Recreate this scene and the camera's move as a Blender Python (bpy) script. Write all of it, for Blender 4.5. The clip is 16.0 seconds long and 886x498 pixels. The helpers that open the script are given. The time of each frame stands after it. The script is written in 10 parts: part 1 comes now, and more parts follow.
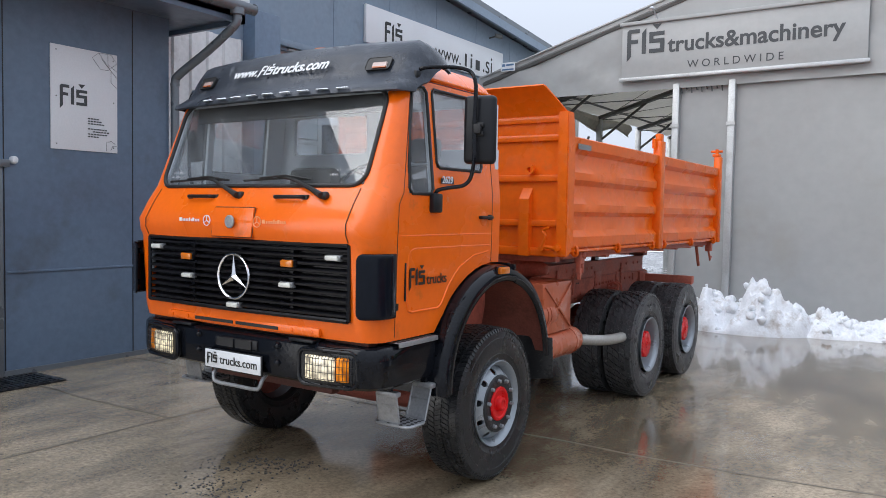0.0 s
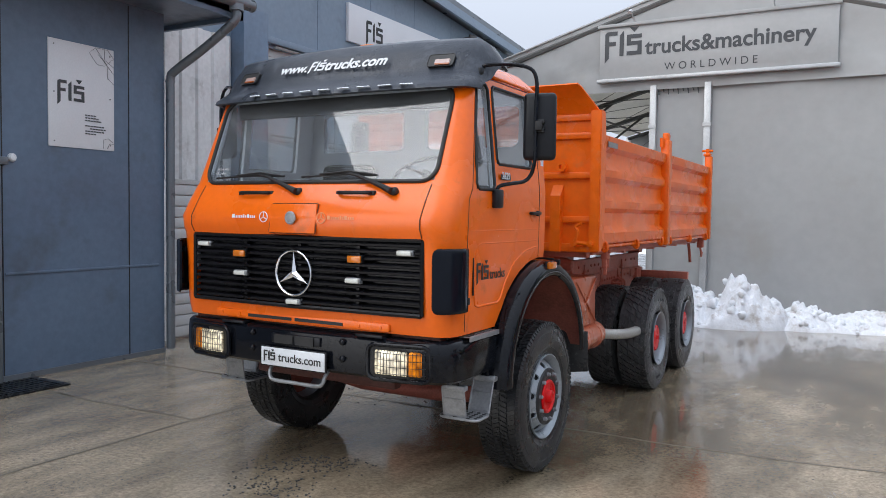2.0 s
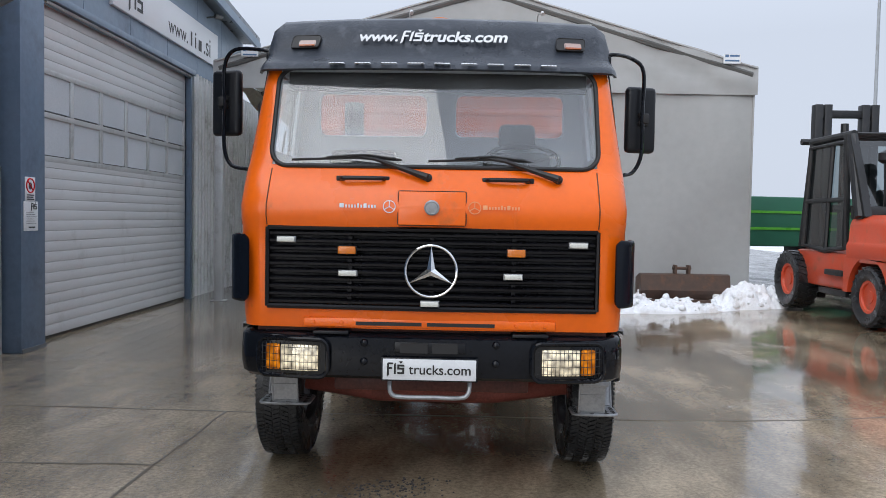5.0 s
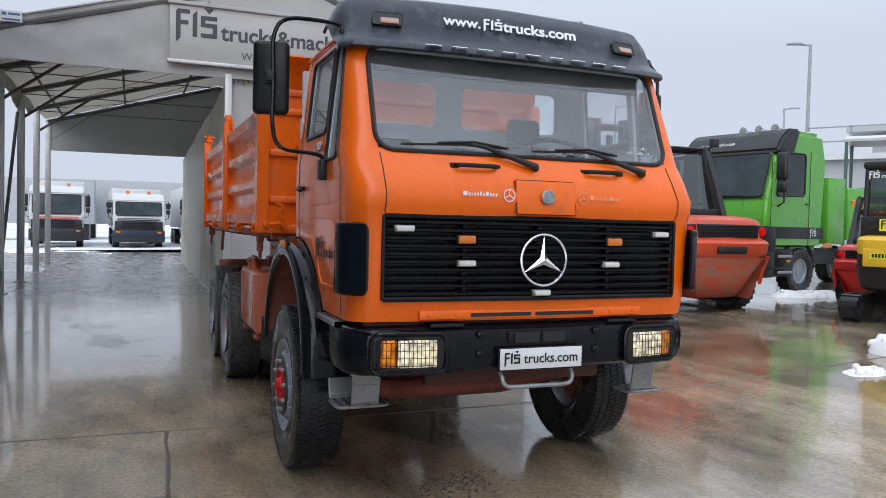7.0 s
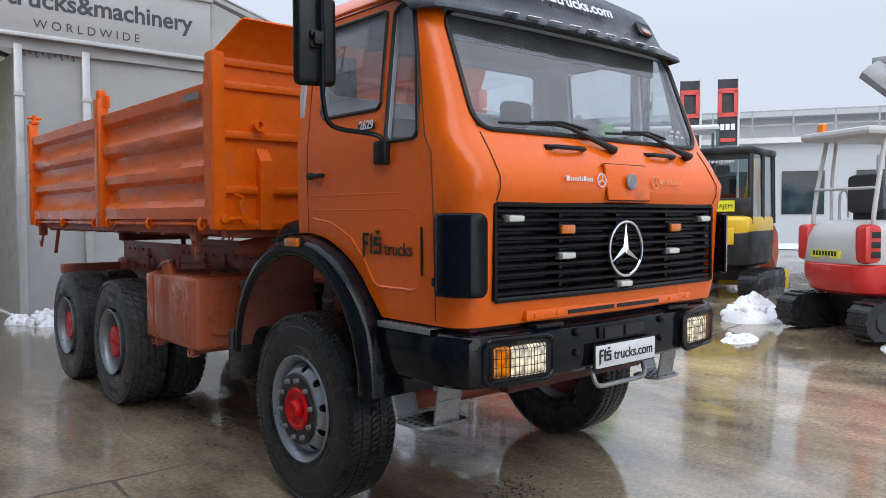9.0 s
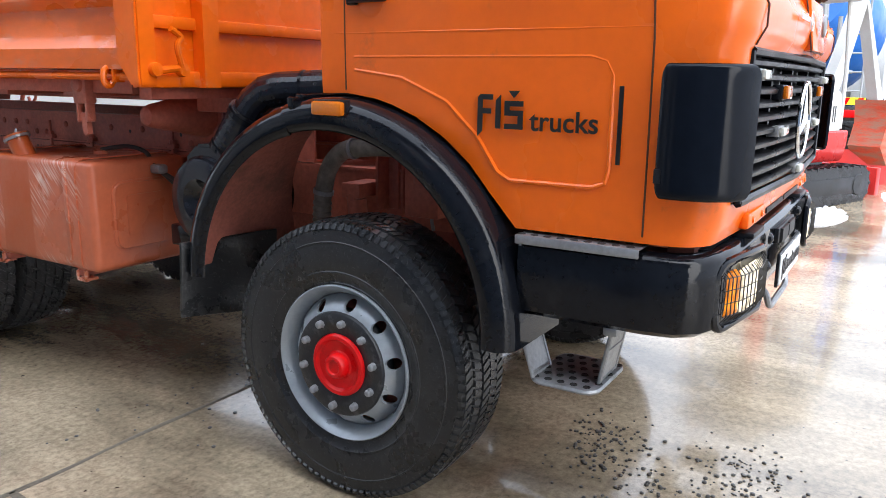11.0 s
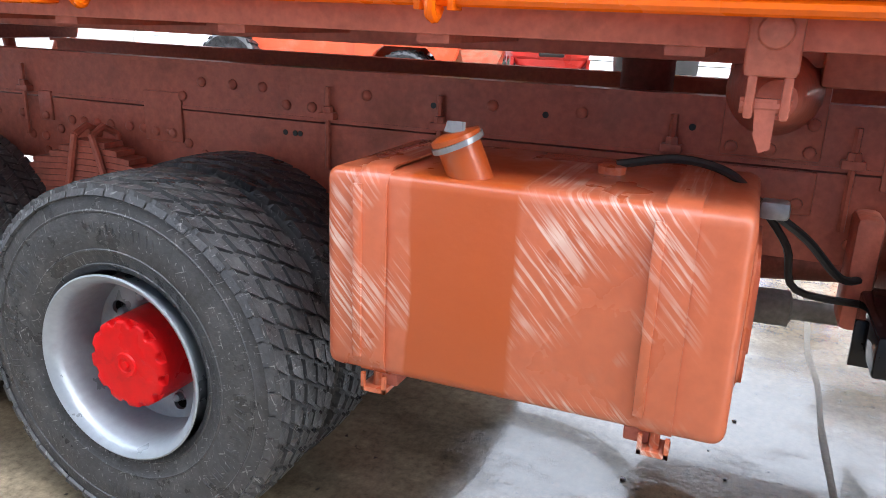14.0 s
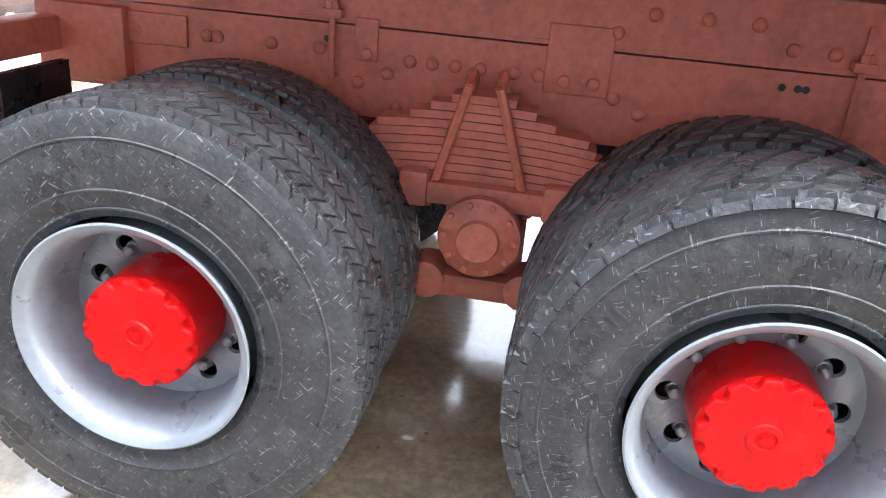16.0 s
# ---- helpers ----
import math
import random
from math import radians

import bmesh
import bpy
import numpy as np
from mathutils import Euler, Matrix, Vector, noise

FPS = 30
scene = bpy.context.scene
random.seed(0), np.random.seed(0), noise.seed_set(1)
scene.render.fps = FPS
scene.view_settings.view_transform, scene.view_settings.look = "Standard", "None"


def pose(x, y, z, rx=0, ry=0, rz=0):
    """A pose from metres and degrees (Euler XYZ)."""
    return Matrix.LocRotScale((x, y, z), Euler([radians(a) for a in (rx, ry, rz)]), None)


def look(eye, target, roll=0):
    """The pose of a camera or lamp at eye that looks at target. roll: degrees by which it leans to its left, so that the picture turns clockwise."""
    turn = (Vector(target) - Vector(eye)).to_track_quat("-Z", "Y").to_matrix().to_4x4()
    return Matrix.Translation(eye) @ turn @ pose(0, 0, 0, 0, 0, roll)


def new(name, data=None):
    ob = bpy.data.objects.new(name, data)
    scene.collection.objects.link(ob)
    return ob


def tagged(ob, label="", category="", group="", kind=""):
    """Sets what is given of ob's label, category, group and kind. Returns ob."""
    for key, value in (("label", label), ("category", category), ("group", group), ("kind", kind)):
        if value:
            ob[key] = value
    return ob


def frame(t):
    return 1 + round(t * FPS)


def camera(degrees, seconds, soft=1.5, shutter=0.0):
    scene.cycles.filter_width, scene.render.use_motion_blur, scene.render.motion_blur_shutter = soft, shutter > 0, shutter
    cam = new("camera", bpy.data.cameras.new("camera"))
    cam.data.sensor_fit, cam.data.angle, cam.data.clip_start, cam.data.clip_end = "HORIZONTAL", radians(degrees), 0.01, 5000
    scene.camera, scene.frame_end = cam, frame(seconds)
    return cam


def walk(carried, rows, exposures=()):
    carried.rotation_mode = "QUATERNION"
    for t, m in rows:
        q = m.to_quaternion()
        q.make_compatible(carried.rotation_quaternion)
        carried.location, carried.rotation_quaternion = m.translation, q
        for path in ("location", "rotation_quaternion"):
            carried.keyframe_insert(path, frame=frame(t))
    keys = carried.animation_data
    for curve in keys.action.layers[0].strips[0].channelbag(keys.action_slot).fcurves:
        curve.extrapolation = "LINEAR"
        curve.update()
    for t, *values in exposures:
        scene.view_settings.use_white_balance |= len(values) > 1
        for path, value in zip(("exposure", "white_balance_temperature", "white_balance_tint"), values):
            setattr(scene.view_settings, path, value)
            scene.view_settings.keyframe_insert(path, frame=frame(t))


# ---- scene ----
cam = camera(60.0, 16.0, soft=0.8)
PATH = [
    (0, (3.824, -4.678, 1.884), (2.718, -3.014, 1.786), 1.0),
    (0.5, (3.83, -4.68, 1.892), (2.722, -3.017, 1.797), 1.1),
    (1, (3.75, -4.736, 1.879), (2.645, -3.071, 1.785), 1.2),
    (1.5, (3.53, -4.947, 1.869), (2.471, -3.252, 1.777), 1.1),
    (2, (3.214, -5.114, 1.838), (2.233, -3.373, 1.745), 0.8),
    (2.5, (2.768, -5.252, 1.809), (1.945, -3.432, 1.716), 0.1),
    (3, (2.295, -5.453, 1.818), (1.651, -3.561, 1.734), -0.7),
    (3.5, (1.787, -5.552, 1.782), (1.239, -3.63, 1.706), -1.4),
    (3.7, (1.569, -5.603, 1.764), (1.064, -3.669, 1.69), -1.3),
    (5.8, (-0.815, -5.504, 1.728), (-0.543, -3.524, 1.654), 1.8),
    (6, (-1.08, -5.471, 1.654), (-0.733, -3.502, 1.6), 1.7),
    (6.5, (-1.618, -5.31, 1.65), (-1.039, -3.396, 1.594), 1.7),
    (7, (-2.136, -5.112, 1.635), (-1.386, -3.259, 1.57), 1.3),
    (7.5, (-2.633, -4.934, 1.674), (-1.698, -3.167, 1.606), 0.9),
    (8, (-3.023, -4.602, 1.689), (-1.95, -2.915, 1.631), 0.5),
    (8.2, (-3.175, -4.452, 1.663), (-2.054, -2.797, 1.607), 0.4),
    (10.3, (-3.446, -2.455, 1.577), (-1.881, -1.24, 1.303), -0.4),
    (10.5, (-3.418, -2.237, 1.543), (-1.823, -1.076, 1.214), 0.0),
    (11, (-3.311, -1.727, 1.583), (-1.644, -0.71, 1.15), 0.8),
    (11.5, (-3.171, -1.207, 1.595), (-1.462, -0.262, 1.166), 0.8),
    (12, (-3.065, -0.713, 1.605), (-1.257, 0.024, 1.17), 1.5),
    (12.5, (-2.957, -0.14, 1.605), (-1.124, 0.519, 1.152), 0.9),
    (13, (-2.883, 0.47, 1.577), (-1.049, 1.133, 1.133), 1.9),
    (13.5, (-2.774, 0.996, 1.573), (-0.956, 1.682, 1.101), 2.1),
    (14, (-2.759, 1.542, 1.534), (-0.977, 2.243, 0.959), 2.3),
    (14.5, (-2.715, 2.062, 1.514), (-0.992, 2.736, 0.754), 1.9),
    (15, (-2.649, 2.586, 1.504), (-0.94, 3.231, 0.69), 2.0),
    (15.5, (-2.666, 3.127, 1.491), (-0.916, 3.671, 0.689), 3.2),
    (16, (-2.606, 3.614, 1.443), (-0.778, 3.872, 0.674), 5.0),
]
EXPOSURES = [(0, 0.22), (3.5, 0.05), (8.2, 0.0), (10.3, 0.8), (11.0, 1.3), (12.0, 1.85), (12.5, 2.2), (13.0, 2.2), (13.5, 2.0), (14.0, 2.2), (14.5, 2.5), (15.0, 2.6), (16.0, 2.85)]
walk(cam, [(t, look(eye, target, roll)) for t, eye, target, roll in PATH], EXPOSURES)
SKY_STRENGTH, ZENITH, SUN_STRENGTH = 0.072, 2.2, 2.0

# world: overcast winter sky with falling snow haze
world = bpy.data.worlds.new("overcast_sky")
scene.world = world
world.use_nodes = True
wn, wl = world.node_tree.nodes, world.node_tree.links
sky = wn.new("ShaderNodeTexSky")
sky.sky_type, sky.sun_disc = "NISHITA", False
sky.sun_elevation, sky.sun_rotation = radians(31), radians(221)
sky.air_density, sky.dust_density = 1.0, 4.0
cloud = wn.new("ShaderNodeMix")
cloud.data_type = "RGBA"
cloud.inputs[0].default_value = 0.93
cloud.inputs[7].default_value = (9.25, 10.2, 12.0, 1)
wl.new(sky.outputs[0], cloud.inputs[6])
# an overcast sky is brighter overhead than at the horizon
sky_dir = wn.new("ShaderNodeTexCoord")
sky_xyz = wn.new("ShaderNodeSeparateXYZ")
wl.new(sky_dir.outputs["Generated"], sky_xyz.inputs[0])
lift = wn.new("ShaderNodeMapRange")
lift.inputs[1].default_value, lift.inputs[3].default_value, lift.inputs[4].default_value = 0.22, 1.0, ZENITH
wl.new(sky_xyz.outputs[2], lift.inputs[0])
grade = wn.new("ShaderNodeMix")
grade.data_type, grade.blend_type = "RGBA", "MULTIPLY"
grade.inputs[0].default_value = 1
wl.new(cloud.outputs[2], grade.inputs[6])
wl.new(lift.outputs[0], grade.inputs[7])
wl.new(grade.outputs[2], wn["Background"].inputs[0])
wn["Background"].inputs[1].default_value = SKY_STRENGTH
sun = new("sun", bpy.data.lights.new("sun", "SUN"))
sun.data.energy, sun.data.angle, sun.data.color = SUN_STRENGTH, radians(70), (1, 0.985, 0.965)
sun.matrix_world = look((0, 0, 0), (-Vector((-0.58, -0.66, 0.52))))


# ---------------------------------------------------------------- materials
def mat(name, col, rough=0.5, metal=0.0, var=0.12, scale=3.0, bump=0.05, fine=60.0, dirt=None, amount=0.0, dscale=2.5,
        coat=0.0, rvar=0.1, stretch=(1, 1, 1), spec=0.5, speck=None):
    m = bpy.data.materials.new(name)
    m.use_nodes = True
    n, l = m.node_tree.nodes, m.node_tree.links
    b = n["Principled BSDF"]
    tc = n.new("ShaderNodeTexCoord")
    mp = n.new("ShaderNodeMapping")
    mp.inputs[3].default_value = stretch
    l.new(tc.outputs["Object"], mp.inputs[0])
    big = n.new("ShaderNodeTexNoise")
    big.inputs["Scale"].default_value, big.inputs["Detail"].default_value = scale, 5
    small = n.new("ShaderNodeTexNoise")
    small.inputs["Scale"].default_value, small.inputs["Detail"].default_value = fine, 3
    l.new(mp.outputs[0], big.inputs[0])
    l.new(mp.outputs[0], small.inputs[0])
    add = n.new("ShaderNodeMath")
    add.operation = "ADD"
    l.new(big.outputs[0], add.inputs[0])
    l.new(small.outputs[0], add.inputs[1])
    rng = n.new("ShaderNodeMapRange")
    rng.inputs[1].default_value, rng.inputs[2].default_value = 0.7, 1.3
    rng.inputs[3].default_value, rng.inputs[4].default_value = 1 - var, 1 + var
    l.new(add.outputs[0], rng.inputs[0])
    mul = n.new("ShaderNodeMix")
    mul.data_type, mul.blend_type = "RGBA", "MULTIPLY"
    mul.inputs[0].default_value = 1
    mul.inputs[6].default_value = (*col, 1)
    l.new(rng.outputs[0], mul.inputs[7])
    out = mul.outputs[2]
    rr = n.new("ShaderNodeMapRange")
    rr.inputs[1].default_value, rr.inputs[2].default_value = 0.35, 0.65
    rr.inputs[3].default_value, rr.inputs[4].default_value = max(0.02, rough - rvar), min(1, rough + rvar)
    l.new(big.outputs[0], rr.inputs[0])
    rough_out = rr.outputs[0]
    if dirt:
        dn = n.new("ShaderNodeTexNoise")
        dn.inputs["Scale"].default_value, dn.inputs["Detail"].default_value, dn.inputs["Roughness"].default_value = dscale, 8, 0.65
        l.new(mp.outputs[0], dn.inputs[0])
        dr = n.new("ShaderNodeMapRange")
        dr.inputs[1].default_value, dr.inputs[2].default_value = 0.62 - 0.3 * amount, 0.82 - 0.3 * amount
        dr.inputs[4].default_value = 0.75
        l.new(dn.outputs[0], dr.inputs[0])
        dm = n.new("ShaderNodeMix")
        dm.data_type = "RGBA"
        dm.inputs[7].default_value = (*dirt, 1)
        l.new(dr.outputs[0], dm.inputs[0])
        l.new(out, dm.inputs[6])
        out = dm.outputs[2]
        ra = n.new("ShaderNodeMath")
        ra.operation = "MULTIPLY_ADD"
        ra.inputs[1].default_value = 0.3
        l.new(dr.outputs[0], ra.inputs[0])
        l.new(rough_out, ra.inputs[2])
        rough_out = ra.outputs[0]
    if speck:
        # scattered scuffs and clinging grit: short scratches and dots
        for sc, thr, st in ((speck[1], 0.69, (1, 1, 1)), (speck[1] * 0.35, 0.67, (1, 6, 1)), (speck[1] * 0.35, 0.68, (1, 1, 6))):
            mp2 = n.new("ShaderNodeMapping")
            mp2.inputs[3].default_value = st
            mp2.inputs[2].default_value = (0.5, 0.0, 0.0)
            l.new(tc.outputs["Object"], mp2.inputs[0])
            sn = n.new("ShaderNodeTexNoise")
            sn.inputs["Scale"].default_value, sn.inputs["Detail"].default_value = sc, 1.5
            l.new(mp2.outputs[0], sn.inputs[0])
            sr = n.new("ShaderNodeMapRange")
            sr.inputs[1].default_value, sr.inputs[2].default_value, sr.inputs[4].default_value = thr, thr + 0.06, speck[2]
            l.new(sn.outputs[0], sr.inputs[0])
            sm = n.new("ShaderNodeMix")
            sm.data_type = "RGBA"
            sm.inputs[7].default_value = (*speck[0], 1)
            l.new(sr.outputs[0], sm.inputs[0])
            l.new(out, sm.inputs[6])
            out = sm.outputs[2]
    l.new(out, b.inputs["Base Color"])
    l.new(rough_out, b.inputs["Roughness"])
    b.inputs["Metallic"].default_value = metal
    b.inputs["Specular IOR Level"].default_value = spec
    b.inputs["Coat Weight"].default_value = coat
    b.inputs["Coat Roughness"].default_value = 0.04
    if bump:
        bp = n.new("ShaderNodeBump")
        bp.inputs["Strength"].default_value, bp.inputs["Distance"].default_value = min(1, bump * 4), 0.004
        l.new(small.outputs[0], bp.inputs["Height"])
        l.new(bp.outputs[0], b.inputs["Normal"])
    return m


def glow(name, col, strength, base=None):
    m = mat(name, base or col, 0.15, var=0.05, bump=0)
    b = m.node_tree.nodes["Principled BSDF"]
    b.inputs["Emission Color"].default_value = (*col, 1)
    b.inputs["Emission Strength"].default_value = strength
    return m


def glass(name, tint, rough=0.0, ior=1.5, film=0.0, faces=2.6):
    m = bpy.data.materials.new(name)
    m.use_nodes = True
    n, l = m.node_tree.nodes, m.node_tree.links
    n.remove(n["Principled BSDF"])
    t, g, f, mx = (n.new("ShaderNodeBsdfTransparent"), n.new("ShaderNodeBsdfGlossy"), n.new("ShaderNodeLayerWeight"), n.new("ShaderNodeMixShader"))
    t.inputs[0].default_value = (*tint, 1)
    g.inputs["Roughness"].default_value = rough
    g.inputs[0].default_value = (1, 1, 1, 1)
    f.inputs[0].default_value = 0.5
    # both faces of the pane reflect
    r0 = faces * ((ior - 1) / (ior + 1)) ** 2
    steep, share = n.new("ShaderNodeMath"), n.new("ShaderNodeMath")
    steep.operation, steep.inputs[1].default_value = "POWER", 5.0
    share.operation, share.inputs[1].default_value, share.inputs[2].default_value = "MULTIPLY_ADD", 1 - r0, r0
    l.new(f.outputs["Facing"], steep.inputs[0])
    l.new(steep.outputs[0], share.inputs[0])
    l.new(share.outputs[0], mx.inputs[0])
    l.new(t.outputs[0], mx.inputs[1])
    l.new(g.outputs[0], mx.inputs[2])
    out = mx
    if film:
        # patchy pale haze standing for sky glare, spread like dried drops and dirt
        tc, nz, rr, df, mf = (n.new("ShaderNodeTexCoord"), n.new("ShaderNodeTexNoise"), n.new("ShaderNodeMapRange"), n.new("ShaderNodeBsdfDiffuse"), n.new("ShaderNodeMixShader"))
        nz.inputs["Scale"].default_value, nz.inputs["Detail"].default_value = 5, 7
        l.new(tc.outputs["Object"], nz.inputs[0])
        rr.inputs[1].default_value, rr.inputs[2].default_value, rr.inputs[3].default_value, rr.inputs[4].default_value = 0.35, 0.7, film * 0.6, film * 1.5
        l.new(nz.outputs[0], rr.inputs[0])
        df.inputs[0].default_value = (0.72, 0.75, 0.78, 1)
        l.new(rr.outputs[0], mf.inputs[0])
        l.new(mx.outputs[0], mf.inputs[1])
        l.new(df.outputs[0], mf.inputs[2])
        out = mf
    l.new(out.outputs[0], n["Material Output"].inputs[0])
    return m


M = {}
M["orange"] = mat("orange_paint", (0.87, 0.142, 0.004), 0.28, var=0.04, scale=1.5, bump=0.006, fine=25, coat=0.30, spec=0.35, rvar=0.06, dirt=(0.35, 0.1, 0.03), amount=0.06, dscale=6)
M["orange_body"] = mat("tipper_orange_paint", (0.82, 0.135, 0.004), 0.28, var=0.08, scale=2.2, bump=0.04, fine=18, coat=0.12, spec=0.28, dirt=(0.55, 0.17, 0.07), amount=0.09, dscale=5)
M["orange_worn"] = mat("worn_tipper_orange_paint", (0.80, 0.135, 0.006), 0.30, var=0.10, scale=2.2, bump=0.05, fine=18, coat=0.15, spec=0.35, dirt=(0.60, 0.33, 0.24), amount=0.22, dscale=3.2, stretch=(1, 0.6, 1.6))
M["oxide"] = mat("red_oxide_primer", (0.47, 0.135, 0.090), 0.45, var=0.20, scale=3, bump=0.14, fine=45, dirt=(0.20, 0.080, 0.058), amount=0.3, dscale=4, spec=0.30, coat=0.05)
# the same primer with underbody shade in its base colour, plus dirt patches
M["oxide_dark"] = mat("shaded_underbody_oxide", (0.27, 0.080, 0.060), 0.55, spec=0.2, var=0.25, scale=4, bump=0.12, dirt=(0.08, 0.045, 0.035), amount=0.35)
M["black"] = mat("black_gloss_paint", (0.006, 0.007, 0.010), 0.09, var=0.3, scale=2, bump=0.03, fine=40, coat=0.0, spec=0.24, rvar=0.04, dirt=(0.022, 0.022, 0.024), amount=0.08, dscale=6)
M["duct"] = mat("satin_black_paint", (0.011, 0.012, 0.017), 0.15, spec=0.42, var=0.25, scale=3, bump=0.03, fine=40, rvar=0.08, dirt=(0.04, 0.04, 0.042), amount=0.1, dscale=6)
M["plastic"] = mat("black_plastic", (0.008, 0.009, 0.012), 0.34, spec=0.3, var=0.2, bump=0.05, fine=120, dirt=(0.05, 0.05, 0.05), amount=0.1)
M["visor"] = mat("weathered_grey_visor_paint", (0.026, 0.032, 0.044), 0.33, spec=0.35, var=0.25, scale=5, bump=0.12, fine=70, dirt=(0.11, 0.12, 0.14), amount=0.3, dscale=9)
M["grille"] = mat("grille_plastic", (0.006, 0.006, 0.008), 0.34, spec=0.25, var=0.25, bump=0.05, dirt=(0.04, 0.04, 0.04), amount=0.1, dscale=12)
M["rubber"] = mat("tyre_rubber", (0.015, 0.016, 0.018), 0.30, var=0.30, scale=6, bump=0.10, fine=55, dirt=(0.055, 0.055, 0.057), amount=0.14, dscale=9, rvar=0.12, spec=0.4, speck=((0.18, 0.18, 0.18), 95, 0.25))
M["rubber_worn"] = mat("worn_tyre_rubber", (0.046, 0.047, 0.050), 0.36, var=0.30, scale=9, bump=0.16, fine=70, dirt=(0.105, 0.103, 0.100), amount=0.30, dscale=15, rvar=0.14, spec=0.4, speck=((0.32, 0.32, 0.315), 90, 0.5))
M["flange"] = mat("dusty_black_flange", (0.014, 0.015, 0.018), 0.42, var=0.35, scale=18, bump=0.15, fine=60, dirt=(0.12, 0.12, 0.125), amount=0.22, dscale=22)
M["shut"] = mat("dark_shut_line", (0.07, 0.018, 0.006), 0.6, bump=0)
M["seal"] = mat("rubber_seal", (0.012, 0.012, 0.013), 0.5, bump=0.02)
M["silver"] = mat("silver_rim_paint", (0.292, 0.323, 0.353), 0.36, metal=0.35, var=0.08, scale=7, bump=0.05, fine=50, dirt=(0.25, 0.25, 0.26), amount=0.2, dscale=8)
M["alu"] = mat("grey_aluminium_step", (0.30, 0.31, 0.325), 0.4, metal=0.5, var=0.15, bump=0.08, dirt=(0.2, 0.2, 0.2), amount=0.3, dscale=14)
M["chrome"] = mat("chrome", (0.75, 0.76, 0.78), 0.12, metal=1.0, var=0.05, bump=0, rvar=0.05)
M["red"] = mat("red_hub_paint", (0.66, 0.004, 0.006), 0.32, var=0.1, scale=6, bump=0.05, fine=30, coat=0.05, spec=0.2, dirt=(0.3, 0.02, 0.02), amount=0.15, dscale=10)
M["amber"] = mat("amber_lens", (0.62, 0.16, 0.006), 0.15, var=0.08, bump=0.04, fine=120, coat=0.5)
M["white_lens"] = mat("clear_lens", (0.62, 0.63, 0.58), 0.2, var=0.1, bump=0.05, fine=150, coat=0.5)
def lit_lens(name, cool, warm, strength, base=(0.5, 0.48, 0.42)):
    """A fluted lamp glass: bright, dim and warm patches of the reflector behind it."""
    m = glow(name, warm, 1.0, base)
    n, l = m.node_tree.nodes, m.node_tree.links
    b = n["Principled BSDF"]
    tc, cell, ramp = n.new("ShaderNodeTexCoord"), n.new("ShaderNodeTexVoronoi"), n.new("ShaderNodeValToRGB")
    cell.inputs["Scale"].default_value = 26
    l.new(tc.outputs["Object"], cell.inputs["Vector"])
    l.new(cell.outputs["Distance"], ramp.inputs[0])
    ramp.color_ramp.elements[0].color = (*[c * strength for c in cool], 1)
    ramp.color_ramp.elements[1].color = (*[c * strength * 0.10 for c in warm], 1)
    ramp.color_ramp.elements[1].position = 0.75
    l.new(ramp.outputs[0], b.inputs["Emission Color"])
    b.inputs["Emission Strength"].default_value = 1.0
    b.inputs["Metallic"].default_value = 0.5
    return m


M["lamp"] = lit_lens("lit_headlamp_reflector", (1.0, 0.88, 0.62), (1.0, 0.72, 0.35), 1.15)
M["amber_lit"] = lit_lens("lit_amber_lens", (1.0, 0.34, 0.01), (0.8, 0.18, 0.005), 0.55, (0.55, 0.15, 0.006))
M["lamp_dim"] = mat("headlamp_glass", (0.62, 0.62, 0.58), 0.12, metal=0.4, var=0.25, scale=30, bump=0.1, fine=90)
M["plate"] = mat("white_plate", (0.72, 0.74, 0.76), 0.35, var=0.05, bump=0.01)
M["letter"] = mat("black_lettering", (0.012, 0.012, 0.012), 0.45, bump=0)
M["letter_w"] = mat("white_lettering", (0.75, 0.76, 0.78), 0.45, var=0.05, bump=0.02)
M["letter_o"] = mat("faded_lettering", (0.85, 0.36, 0.16), 0.45, bump=0)
M["interior"] = mat("grey_cab_trim", (0.62, 0.66, 0.71), 0.75, var=0.1, bump=0.05)
M["interior_dark"] = mat("dark_seat_cloth", (0.035, 0.037, 0.04), 0.85, var=0.2, bump=0.1)
# extra haze and reflectance stand in for bright sky on the side panes
M["side_pane"] = glass("side_window_glass", (0.74, 0.79, 0.82), 0.0, 1.52, 0.16, 4.5)
M["pane"] = glass("window_glass", (0.86, 0.90, 0.92), 0.0, 1.52, 0.07)
M["pane_dark"] = glass("tinted_window_glass", (0.30, 0.36, 0.37), 0.0, 1.5)


